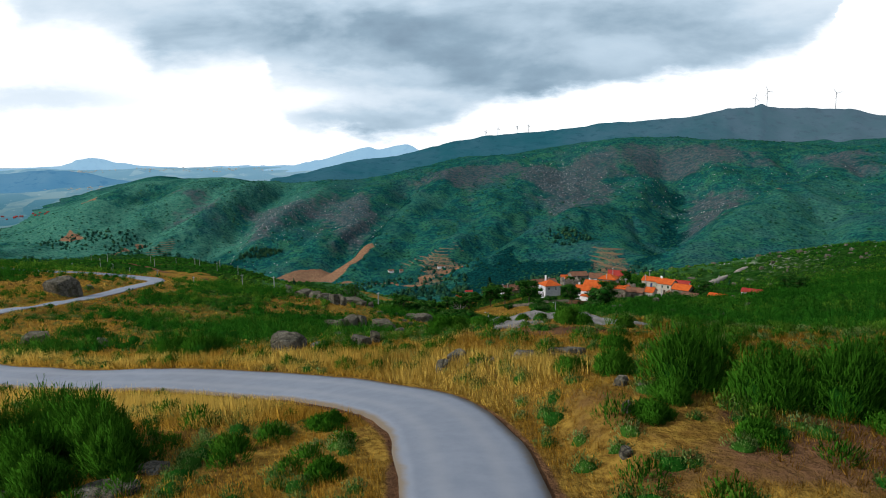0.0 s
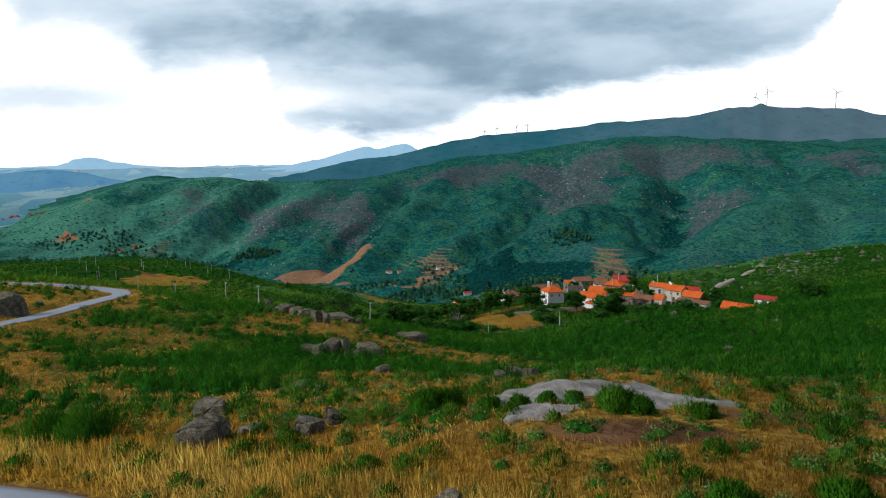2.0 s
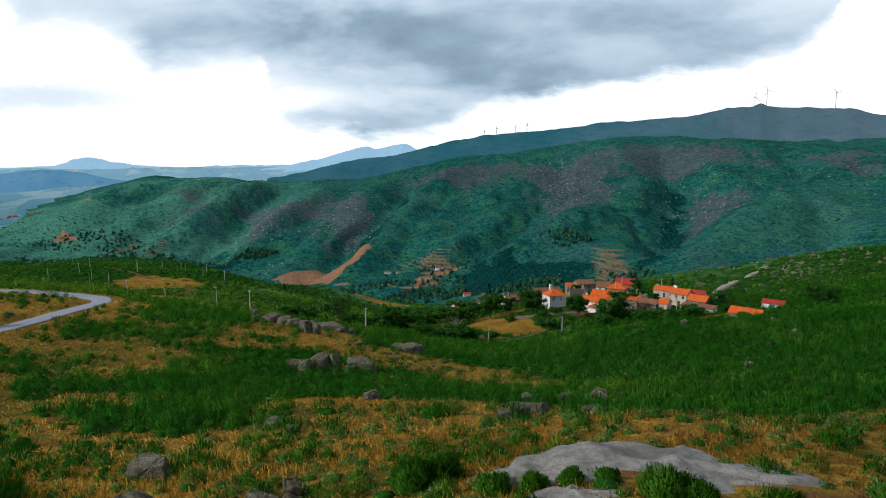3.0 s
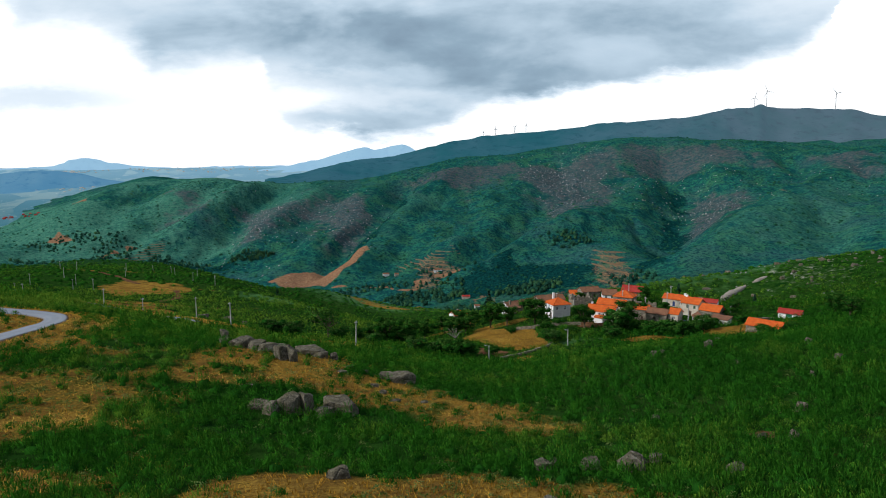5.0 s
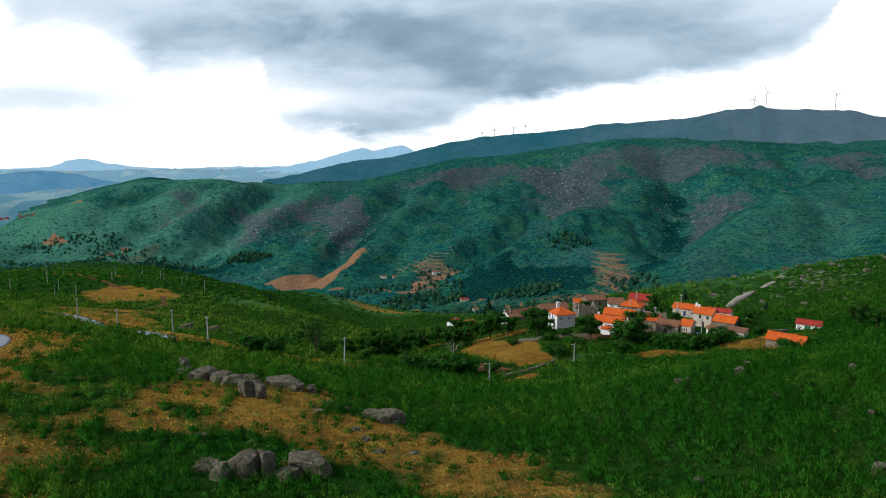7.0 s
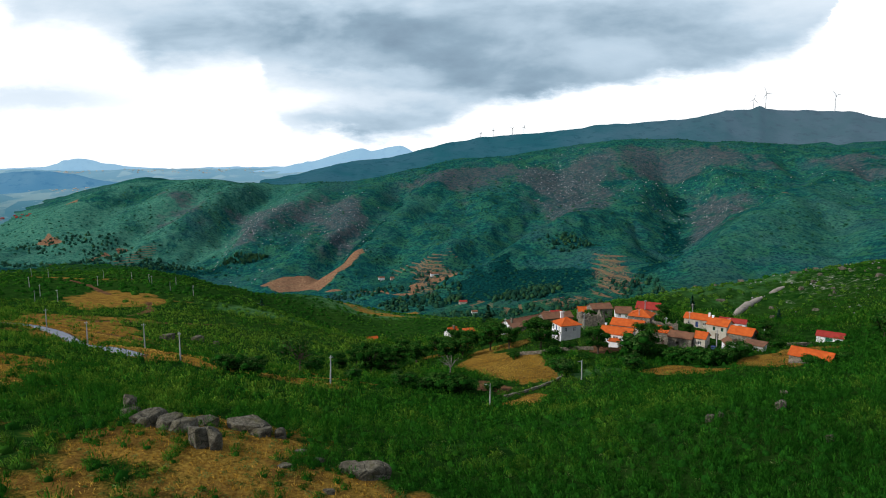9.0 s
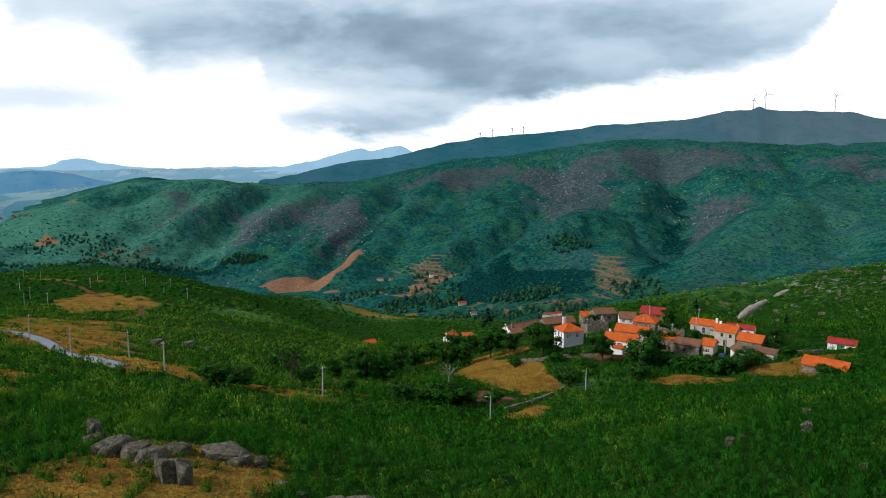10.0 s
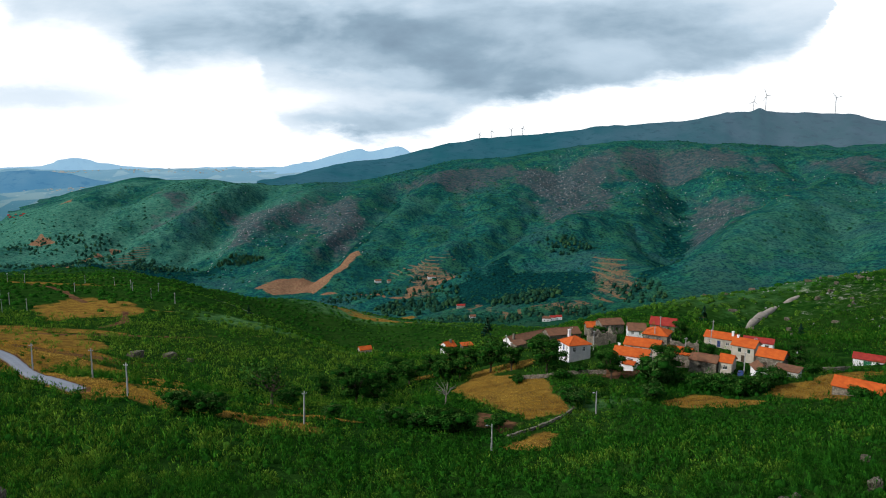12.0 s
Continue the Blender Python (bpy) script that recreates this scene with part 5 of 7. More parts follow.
# ---- poles, cables' posts and turbines ----
def pole_master(kind):
    ob = thing("utility_pole", 0, 0, -400, 0, "tapered pale concrete utility pole with a short crossarm" if kind != "lamp" else "pale concrete pole with a small street light", "utility pole" if kind != "lamp" else "street lamp", "utility poles")
    h = 6.9 if kind != "lamp" else 5.6
    bm = bmesh.new()
    rings = []
    for z, r in ((-1.0, 0.17), (0, 0.165), (h * 0.5, 0.135), (h, 0.10)):
        rings.append([bm.verts.new((sx * r, sy * r, z)) for sx, sy in ((-1, -0.7), (-0.7, -1), (0.7, -1), (1, -0.7), (1, 0.7), (0.7, 1), (-0.7, 1), (-1, 0.7))])
    for a, b in zip(rings[:-1], rings[1:]):
        for k in range(8):
            bm.faces.new((a[k], a[(k + 1) % 8], b[(k + 1) % 8], b[k]))
    bm.faces.new(rings[-1])
    part("post", bm, POLE_CONCRETE, ob)
    if kind == "lamp":
        bm = bmesh.new()
        tube(bm, (0, 0, h - 0.5), (-0.9, -0.3, h - 0.1), 0.035, 0.03, 6)
        part("arm", bm, STEEL, ob)
        bm = bmesh.new()
        box(bm, -1.35, -0.42, h - 0.17, -0.85, -0.18, h - 0.03)
        part("lamp_head", bm, STEEL, ob)
    else:
        bm = bmesh.new()
        box(bm, -0.55, -0.16, h - 0.55, 0.55, -0.08, h - 0.43)
        arm = part("crossarm", bm, POLE_CONCRETE, ob)
        for k in (-0.45, 0.0, 0.45):
            bm = bmesh.new()
            tube(bm, (k, -0.12, h - 0.43), (k, -0.12, h - 0.25), 0.05, 0.035, 6)
            part("insulator", bm, WHITE_PAINT, arm)
    return ob


POLES = [(-50, 256), (-35.4, 236), (-73.2, 277.5), (-93.3, 297), (-0.2, 231), (-163, 461), (-172, 455), (-180, 478), (-171, 397), (-180, 407), (-143, 556), (-124, 532), (-105, 515), (-173, 541), (-200, 508), (-200, 464), (-249, 613), (-229, 596), (-214, 658), (-188, 648), (-156, 591), (-129, 563), (63.5, 345), (89.2, 320.8), (85, 334), (108, 314), (115.5, 327), (112, 300), (124, 307), (133, 296), (121, 281), (131.5, 320)]
LAMPS = [(37.3, 228.5), (66.8, 251.5), (139.3, 284.4)]
for kind, spots in (("pole", POLES), ("lamp", LAMPS)):
    first = None
    for k, (x, y) in enumerate(spots):
        m = pose(x, y, floor_at(x, y), random.uniform(-1.2, 1.2), random.uniform(-1.2, 1.2), random.uniform(-40, 40) if kind == "pole" else 20 * k)
        if first is None:
            first = pole_master(kind)
            first.matrix_basis = m
        else:
            copy_thing(first, m)


def turbine(x, y, z, high, blade, turn):
    ob = thing("wind_turbine", x, y, z, 0, "white three-bladed wind turbine on the skyline ridge", "wind turbine", "wind turbines")
    bm = bmesh.new()
    tube(bm, (0, 0, -20), (0, 0, high), 2.4, 1.3, 12)
    part("tower", bm, STEEL, ob)
    bm = bmesh.new()
    box(bm, -1.8, -5, high - 1, 1.8, 5, high + 3)
    hub = part("nacelle", bm, STEEL, ob)
    for k in range(3):
        bm = bmesh.new()
        s = radians(turn + 120 * k)
        c = Vector((0, -5.5, high + 1))
        d = Vector((math.sin(s), 0, math.cos(s)))
        e = Vector((math.cos(s), 0, -math.sin(s)))
        pts = [(0, -0.9), (0.18, -1.9), (1, -0.5), (1, 0.3), (0.18, 1.2), (0, 0.9)]
        f = [bm.verts.new(c + d * blade * p + e * q + Vector((0, -0.35, 0))) for p, q in pts]
        b = [bm.verts.new(c + d * blade * p + e * q + Vector((0, 0.35, 0))) for p, q in pts]
        bm.faces.new(f)
        bm.faces.new(b[::-1])
        for i in range(6):
            bm.faces.new((f[i], b[i], b[(i + 1) % 6], f[(i + 1) % 6]))
        part("blade", bm, STEEL, hub)


for x, y, z, high, blade, turn in ((2305, 3953, 292, 85, 42, -25), (2292, 4060, 268, 82, 34, 10), (2660, 3838, 268, 92, 40, 75), (906, 4153, 141, 42, 16, 20), (835, 4143, 132, 42, 16, 50), (715, 4128, 118, 44, 16, 0), (640, 4118, 108, 36, 14, 30)):
    turbine(x, y, z, high, blade, turn)


# ---- trees ----
def leaves(centres, radii, count, size, rng, flat=0.75):
    """Small leaf sprays on lobes of a crown: (verts, tris, tint)."""
    k = rng.integers(0, len(centres), count)
    d = rng.normal(size=(count, 3))
    d /= np.linalg.norm(d, axis=1)[:, None]
    d[:, 2] = np.abs(d[:, 2]) * np.where(rng.uniform(size=count) < 0.75, 1, -1)
    r = rng.uniform(0.55, 1.05, count) ** 0.6
    c = centres[k] + d * (radii[k] * r)[:, None] * (1, 1, flat)
    u = rng.normal(size=(count, 3))
    u /= np.linalg.norm(u, axis=1)[:, None]
    w = np.cross(u, rng.normal(size=(count, 3)))
    w /= np.linalg.norm(w, axis=1)[:, None]
    s = size * rng.uniform(0.6, 1.4, (count, 1))
    v = np.stack([c - u * s * 0.5, c + w * s * 0.55, c + u * s * 0.5, c - w * s * 0.45], 1).reshape(-1, 3)
    f = np.arange(count * 4).reshape(-1, 4)
    # Upward sides get a paler tint, light from above put into the colour.
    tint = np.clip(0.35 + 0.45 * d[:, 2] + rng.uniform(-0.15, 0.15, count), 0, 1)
    mid = centres.mean(0)
    nor = d + 0.8 * (c - mid) / np.linalg.norm(c - mid, axis=1)[:, None] + rng.normal(0, 0.25, (count, 3))
    return v, f, np.repeat(tint, 4), np.repeat(nor, 4, 0)


RING = 6
CORE_DIRS = [(math.cos(2 * math.pi * (k + 0.5 * q) / RING) * math.sqrt(1 - u * u), math.sin(2 * math.pi * (k + 0.5 * q) / RING) * math.sqrt(1 - u * u), u) for q, u in enumerate((-0.1, 0.6)) for k in range(RING)] + [(0, 0, 1)]
CORE_TRIS = [t for k in range(RING) for t in ((k, (k + 1) % RING, RING + k), ((k + 1) % RING, RING + (k + 1) % RING, RING + k), (RING + k, RING + (k + 1) % RING, 2 * RING))]


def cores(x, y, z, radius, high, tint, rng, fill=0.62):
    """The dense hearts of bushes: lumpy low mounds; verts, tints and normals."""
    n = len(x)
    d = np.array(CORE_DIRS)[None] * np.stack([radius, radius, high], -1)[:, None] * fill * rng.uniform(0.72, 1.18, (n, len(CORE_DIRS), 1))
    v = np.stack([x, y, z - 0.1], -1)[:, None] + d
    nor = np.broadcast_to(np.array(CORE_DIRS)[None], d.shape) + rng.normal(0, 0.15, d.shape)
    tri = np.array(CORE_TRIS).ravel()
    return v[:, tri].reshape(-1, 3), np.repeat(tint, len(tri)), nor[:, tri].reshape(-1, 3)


def tint_mesh(ob, tint):
    ob.data.attributes.new("tint", "FLOAT", "POINT").data.foreach_set("value", np.asarray(tint, np.float32))
    return ob


def tree(name, label, high, wide, seed, mat, count=1500, size=0.55, bare=False, bark=BARK, stem=0.3):
    rng = np.random.default_rng(seed)
    top = thing(name, 0, 0, -400, 0, label, "tree", "village trees")
    bm = bmesh.new()
    fork = high * stem
    lean = rng.uniform(-0.25, 0.25, 2)
    tube(bm, (0, 0, -0.6), (lean[0], lean[1], fork), high * 0.036, high * 0.026, 8)
    ends = []
    for k in range(7 if not bare else 11):
        a = 2 * math.pi * (k + rng.uniform(-0.3, 0.3)) / 6
        r, z = wide * rng.uniform(0.25, 0.62), high * rng.uniform(0.55, 0.85)
        knee = (lean[0] + r * 0.5 * math.cos(a), lean[1] + r * 0.5 * math.sin(a), fork + (z - fork) * 0.6)
        tip = (r * math.cos(a), r * math.sin(a), z)
        tube(bm, (lean[0], lean[1], fork - 0.2), knee, high * 0.018, high * 0.011, 6)
        tube(bm, knee, tip, high * 0.011, high * 0.005, 5)
        for _ in range(2):
            w = np.array(tip) + rng.normal(size=3) * (wide * 0.16, wide * 0.16, high * 0.06)
            tube(bm, knee, w, high * 0.006, high * 0.002, 4)
        ends.append(tip)
    part("trunk", bm, bark, top)
    ends.append((0, 0, high * 0.78))
    centres = np.array(ends)
    extra = centres[rng.integers(0, len(centres), 9)] + rng.normal(size=(9, 3)) * (wide * 0.18, wide * 0.18, high * 0.08)
    centres = np.vstack([centres, extra])
    centres = np.vstack([centres, centres[:10] * (0.85, 0.85, 0.55)])
    centres[:, 2] = np.clip(centres[:, 2], high * 0.26, high * 0.84)
    radii = wide * rng.uniform(0.16, 0.34, len(centres))
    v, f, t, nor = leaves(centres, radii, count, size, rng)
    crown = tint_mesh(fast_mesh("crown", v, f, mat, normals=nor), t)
    crown.parent = top
    if not bare:
        # Dark lumps fill the crown, its inner shade put in as colour.
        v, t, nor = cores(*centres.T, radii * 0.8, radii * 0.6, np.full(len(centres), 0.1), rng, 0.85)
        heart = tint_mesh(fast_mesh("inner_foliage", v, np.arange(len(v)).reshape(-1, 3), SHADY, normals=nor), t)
        heart.parent = top
    return top


def pine(name, label, high, wide, seed, count=700):
    rng = np.random.default_rng(seed)
    top = thing(name, 0, 0, -400, 0, label, "tree", "pines")
    bm = bmesh.new()
    tube(bm, (0, 0, -1.0), (0, 0, high * 0.97), high * 0.022, high * 0.005, 7)
    for k in range(14):
        z, a = high * rng.uniform(0.35, 0.9), rng.uniform(0, 6.28)
        r = wide * (1.05 - z / high) * rng.uniform(0.7, 1.2)
        tube(bm, (0, 0, z), (r * math.cos(a), r * math.sin(a), z + 0.05 * high), high * 0.006, high * 0.002, 4)
    part("trunk", bm, BARK, top)
    z = rng.uniform(0.33, 1.0, 40)
    a = rng.uniform(0, 6.28, 40)
    r = wide * (1.06 - z) * rng.uniform(0.3, 0.9, 40)
    v, f, t, nor = leaves(np.stack([r * np.cos(a), r * np.sin(a), z * high], -1), wide * (1.2 - z) * 0.38, count, 0.11 * high * 0.5, rng, 0.4)
    crown = tint_mesh(fast_mesh("crown", v, f, PINE, normals=nor), t)
    crown.parent = top
    return top


OAKS = [tree("oak_tree", "broad dark-leaved oak tree beside the village fields", 11.0, 7.0, s, LEAF, 5200, 0.34, stem=0.2) for s in (1, 2, 3)]
OLIVES = [tree("olive_tree", "round grey-green olive tree on the grassy slope", 5, 5.5, s, LEAF_GREY, 2200, 0.28, stem=0.2) for s in (11, 12)]
GNARLED = tree("gnarled_oak", "half-bare gnarled oak with thin dark foliage", 10, 8.5, 21, LEAF, 1000, 0.5, bare=True, stem=0.32)
BUSHES = [tree("bush", "dense dark green bush at the field edge", 4.5, 6.0, s, LEAF, 2400, 0.32, stem=0.12) for s in (31, 32)]
DEAD = tree("pale_dead_tree", "leafless bleached tree standing in a thicket", 7, 5, 41, LEAF_GREY, 40, 0.3, bare=True, bark=PALE_WOOD, stem=0.35)
PINES = [pine("pine_tree", "dark slender pine tree on the hillside", 11, 3.4, s) for s in (51, 52)]


def plant(master, x, y, scale, turn):
    copy_thing(master, pose(x, y, floor_at(x, y), 0, 0, turn) @ Matrix.Diagonal((scale, scale, scale, 1)))


for k, (x, y, s) in enumerate(((53, 319, 1.0), (58.8, 313, 0.8), (67.7, 302, 1.05), (83.2, 286.6, 0.85), (99.2, 284.3, 0.95), (37, 317, 0.8), (42, 316, 0.75), (42, 342, 0.8), (35, 334, 0.8), (48, 333, 0.7), (8.8, 281, 1.0), (10.2, 307, 0.95), (17.9, 322, 0.9), (20.7, 347, 0.8), (14.5, 281, 0.7), (-2, 300, 0.7), (3, 330, 0.8), (26, 330, 0.8), (72, 330, 0.7), (118, 297, 0.5), (96, 334, 0.5), (120, 320, 0.55), (150, 300, 0.6), (175, 275, 0.8), (168, 258, 0.7), (60, 360, 0.6), (139, 283, 0.5))):
    plant(OAKS[k % 3], x, y, s, 57 * k)
for k, (x, y, s) in enumerate(((92.4, 276.8, 1.7), (85, 260.7, 0.85), (-16.8, 228, 0.9), (-20, 229, 0.75), (-23, 227, 0.9), (17.4, 243, 0.8), (22.6, 242, 0.7), (63.4, 260, 0.9), (66.2, 267, 0.8), (118.8, 265, 1.0), (4.7, 238, 0.7), (-6, 255, 0.8))):
    plant(OLIVES[k % 2], x, y, s, 71 * k)
for k, (x, y, s) in enumerate(((101.5, 275, 0.85), (104.2, 272.4, 0.9), (106.2, 268.8, 0.95), (107.6, 264.7, 1.05), (109.3, 261, 1.0), (113.6, 262, 0.9), (29.3, 243.3, 1.1), (26.7, 243.7, 0.9), (32.2, 243.3, 0.9), (41.2, 245.7, 0.6), (76, 296, 0.6), (70, 292, 0.6), (76, 280, 0.5), (140, 278, 0.6), (128, 243, 0.6), (137, 242, 0.55), (57, 296, 0.5), (133, 305, 0.6), (145, 292, 0.6), (125.7, 272, 0.6))):
    plant(BUSHES[k % 2], x, y, s, 83 * k)
plant(GNARLED, -9.4, 250.5, 1.05, 30)
plant(DEAD, 33, 276, 1.0, 0)
for k, (x, y, s) in enumerate(((196, 452, 1.0), (66, 402, 1.25), (-70, 560, 0.7), (205, 380, 0.7))):
    plant(PINES[k % 2], x, y, s, 40 * k)
for master in (*OAKS, *OLIVES, *BUSHES, GNARLED, DEAD, *PINES):
    for o in (*master.children_recursive, master):
        bpy.data.objects.remove(o)


# ---- boulders ----
def boulder_mesh(seed, sub=4):
    """A weathered block: a round core cut by flat joints, with worn edges and pitted faces."""
    bm = bmesh.new()
    bmesh.ops.create_icosphere(bm, subdivisions=sub, radius=1.25)
    rng = np.random.default_rng(seed)
    turn = rng.uniform(0, 6.28)
    cuts = [(Vector((math.cos(turn + k * 1.57 + rng.uniform(-0.3, 0.3)), math.sin(turn + k * 1.57 + rng.uniform(-0.3, 0.3)), rng.uniform(-0.25, 0.3))).normalized(), rng.uniform(0.66, 0.86)) for k in range(4)]
    cuts.append((Vector((rng.uniform(-0.4, 0.4), rng.uniform(-0.4, 0.4), 1)).normalized(), rng.uniform(0.70, 0.92)))
    cuts += [(Vector((*rng.normal(size=2), rng.uniform(0.2, 1.2))).normalized(), rng.uniform(0.86, 1.0)) for _ in range(4)]
    off = Vector(rng.uniform(0, 50, 3))
    for v in bm.verts:
        q = v.co.copy()
        for nrm, d in cuts:
            over = q.dot(nrm) - d
            if over > 0:
                q -= nrm * over * 0.93
        q *= 1 + 0.10 * noise.noise(q * 1.2 + off) + 0.05 * noise.noise(q * 3.4 + off) + 0.025 * noise.noise(q * 8 + off)
        v.co = q
    for f in bm.faces:
        f.smooth = True
    me = bpy.data.meshes.new("boulder")
    bm.to_mesh(me)
    bm.free()
    me.set_sharp_from_angle(angle=radians(38))
    me.materials.append(GRANITE)
    return me


ROCK_SHAPES = [boulder_mesh(s) for s in range(8)]


def rock(x, y, w, d, h, turn, shape, sink=0.3, label="weathered grey granite boulder in dry grass", tip=0.0):
    ob = new("boulder", ROCK_SHAPES[shape % 8])
    ob.matrix_basis = pose(x, y, floor_at(x, y) + h * (0.42 - sink), tip, 0, turn) @ Matrix.Diagonal((w / 2 * 0.92, d / 2 * 0.92, h / 2 * 1.1, 1))
    return tagged(ob, label, "boulder", "boulders")


LICHEN = "mossy granite boulder with pale lichen in golden grass"
BARE = "bare cracked granite boulder on the grassy knoll"
for spec in (
    (-5.8, 52.0, 2.6, 2.0, 2.2, 20, 0, 0.25, LICHEN), (-7.4, 60.0, 2.6, 1.8, 1.7, -10, 1, 0.25, LICHEN), (-0.7, 52.6, 1.8, 1.6, 1.5, 40, 2, 0.35, LICHEN), (0.4, 53.8, 1.0, 0.8, 1.2, 10, 4, 0.25), (-3.6, 53.5, 1.8, 1.2, 0.8, 0, 5, 0.3),
    (3.3, 90.5, 2.2, 1.6, 1.5, 15, 6, 0.3), (-3.4, 74, 2.0, 1.5, 1.0, 50, 7, 0.3), (-1.8, 71, 1.1, 1.0, 0.9, 50, 2, 0.3),
    (27.8, 96.5, 3.4, 2.6, 2.3, 30, 0, 0.3), (24.4, 97, 2.4, 2.0, 1.7, 70, 5, 0.3), (36.5, 95, 2.4, 1.8, 1.3, 0, 6, 0.35), (13.6, 71, 2.2, 1.2, 1.6, 30, 4, 0.3), (15.6, 73, 1.6, 1.2, 1.8, 20, 3, 0.3), (12.2, 69.5, 1.2, 0.9, 1.4, 0, 1, 0.3), (19.0, 72, 3.0, 1.6, 0.9, 10, 7, 0.35), (16.9, 82, 2.0, 1.4, 1.0, 10, 2, 0.35),
    (5.1, 39.0, 1.3, 1.0, 1.1, 25, 0, 0.3), (4.1, 37.4, 1.0, 0.8, 1.0, 60, 1, 0.3), (6.6, 37.2, 2.4, 1.0, 0.55, 10, 5, 0.35), (8.4, 36.4, 1.8, 1.1, 0.8, -20, 7, 0.35), (10.4, 35.6, 2.2, 1.4, 0.9, 10, 3, 0.4), (10.1, 27.2, 0.85, 0.65, 0.55, 30, 6, 0.3), (10.6, 26.4, 0.4, 0.35, 0.35, 0, 2, 0.25), (8.2, 21.5, 0.45, 0.4, 0.4, 10, 4, 0.25), (9.2, 24.2, 0.4, 0.35, 0.55, 0, 0, 0.25), (14.8, 24.5, 0.9, 0.6, 0.35, 20, 1, 0.3), (15.8, 24.2, 0.8, 0.6, 0.4, 60, 2, 0.3),
    (-7.2, 22.2, 2.6, 1.7, 0.7, 12, 5, 0.45), (-10.4, 22.6, 1.6, 1.2, 0.7, 0, 6, 0.4), (-6.6, 24.3, 1.4, 0.9, 0.5, 30, 7, 0.4), (-33.5, 72.5, 3.4, 2.2, 2.0, 10, 1, 0.3), (-26.6, 71.0, 1.4, 1.1, 1.4, 40, 4, 0.3),
    (-60.2, 137.4, 6.0, 4.4, 4.6, 15, 0, 0.22, LICHEN), (-57.8, 138.4, 2.4, 2.0, 3.6, 60, 3, 0.2, LICHEN), (-58.8, 147, 1.5, 1.2, 1.1, 0, 2, 0.3),
):
    rock(*spec)
# the split boulders on the knoll
for spec in (
    (-4.6, 122.6, 3.2, 2.4, 3.3, 25, 0, 0.25, LICHEN), (-2.6, 123.4, 1.6, 2.4, 3.6, 10, 3, 0.22, LICHEN), (-6.4, 121.6, 2.4, 2.0, 2.2, 50, 6, 0.3, BARE), (-8.4, 124.0, 2.9, 2.2, 1.8, 0, 1, 0.35, BARE), (-0.6, 122.8, 2.4, 2.2, 1.9, 20, 5, 0.3, LICHEN), (1.4, 125.2, 4.2, 2.6, 3.0, -25, 2, 0.28, LICHEN), (0.1, 124.2, 1.5, 1.3, 1.4, 45, 7, 0.3, BARE),
    (-20.4, 160.5, 1.6, 1.2, 2.4, 20, 4, 0.2, BARE), (-19.6, 158.8, 2.4, 1.6, 1.4, 0, 6, 0.3, BARE), (-16.3, 154.8, 3.4, 2.6, 2.4, 10, 0, 0.3, BARE), (-13.9, 154.2, 3.0, 2.4, 2.2, 60, 1, 0.3, BARE), (-12.0, 153.4, 3.0, 2.4, 2.0, 30, 7, 0.3, BARE), (-9.0, 149.4, 2.4, 2.2, 3.0, 10, 3, 0.25, BARE), (-7.6, 149.2, 1.6, 2.0, 2.8, 40, 4, 0.25, BARE), (-5.4, 158.4, 5.2, 3.2, 2.4, -15, 2, 0.35, BARE), (-3.6, 156.6, 2.4, 1.8, 1.6, 20, 5, 0.3, BARE), (-1.4, 157.2, 1.4, 1.2, 1.8, 0, 6, 0.25, BARE), (-10.6, 157.4, 3.2, 2.2, 1.4, 0, 7, 0.35, BARE),
    (9.2, 148.4, 4.4, 2.6, 2.2, -12, 0, 0.32, BARE), (7.2, 148.9, 2.4, 1.8, 1.5, 30, 1, 0.3, BARE), (1.5, 152.5, 1.6, 1.0, 0.7, 0, 5, 0.35, BARE), (3.8, 150.2, 1.3, 1.0, 0.7, 30, 2, 0.35, BARE), (5.6, 141.5, 1.2, 0.9, 0.7, 0, 3, 0.35, BARE), (6.8, 137.8, 1.1, 0.9, 0.7, 60, 4, 0.35, BARE), (8.4, 133.2, 1.4, 0.8, 0.6, 10, 7, 0.35, BARE), (12.5, 133.8, 1.2, 0.9, 0.5, 0, 6, 0.35, BARE), (-11.5, 133.4, 2.2, 1.2, 0.5, 0, 5, 0.4, BARE), (0.5, 146.5, 1.6, 1.0, 0.6, 20, 2, 0.35, BARE),
):
    rock(spec[0], spec[1], spec[2] * 1.22, spec[3] * 1.2, spec[4] * 1.12, *spec[5:])
SCRUB_ROCK = "pale granite boulder showing above green scrub"
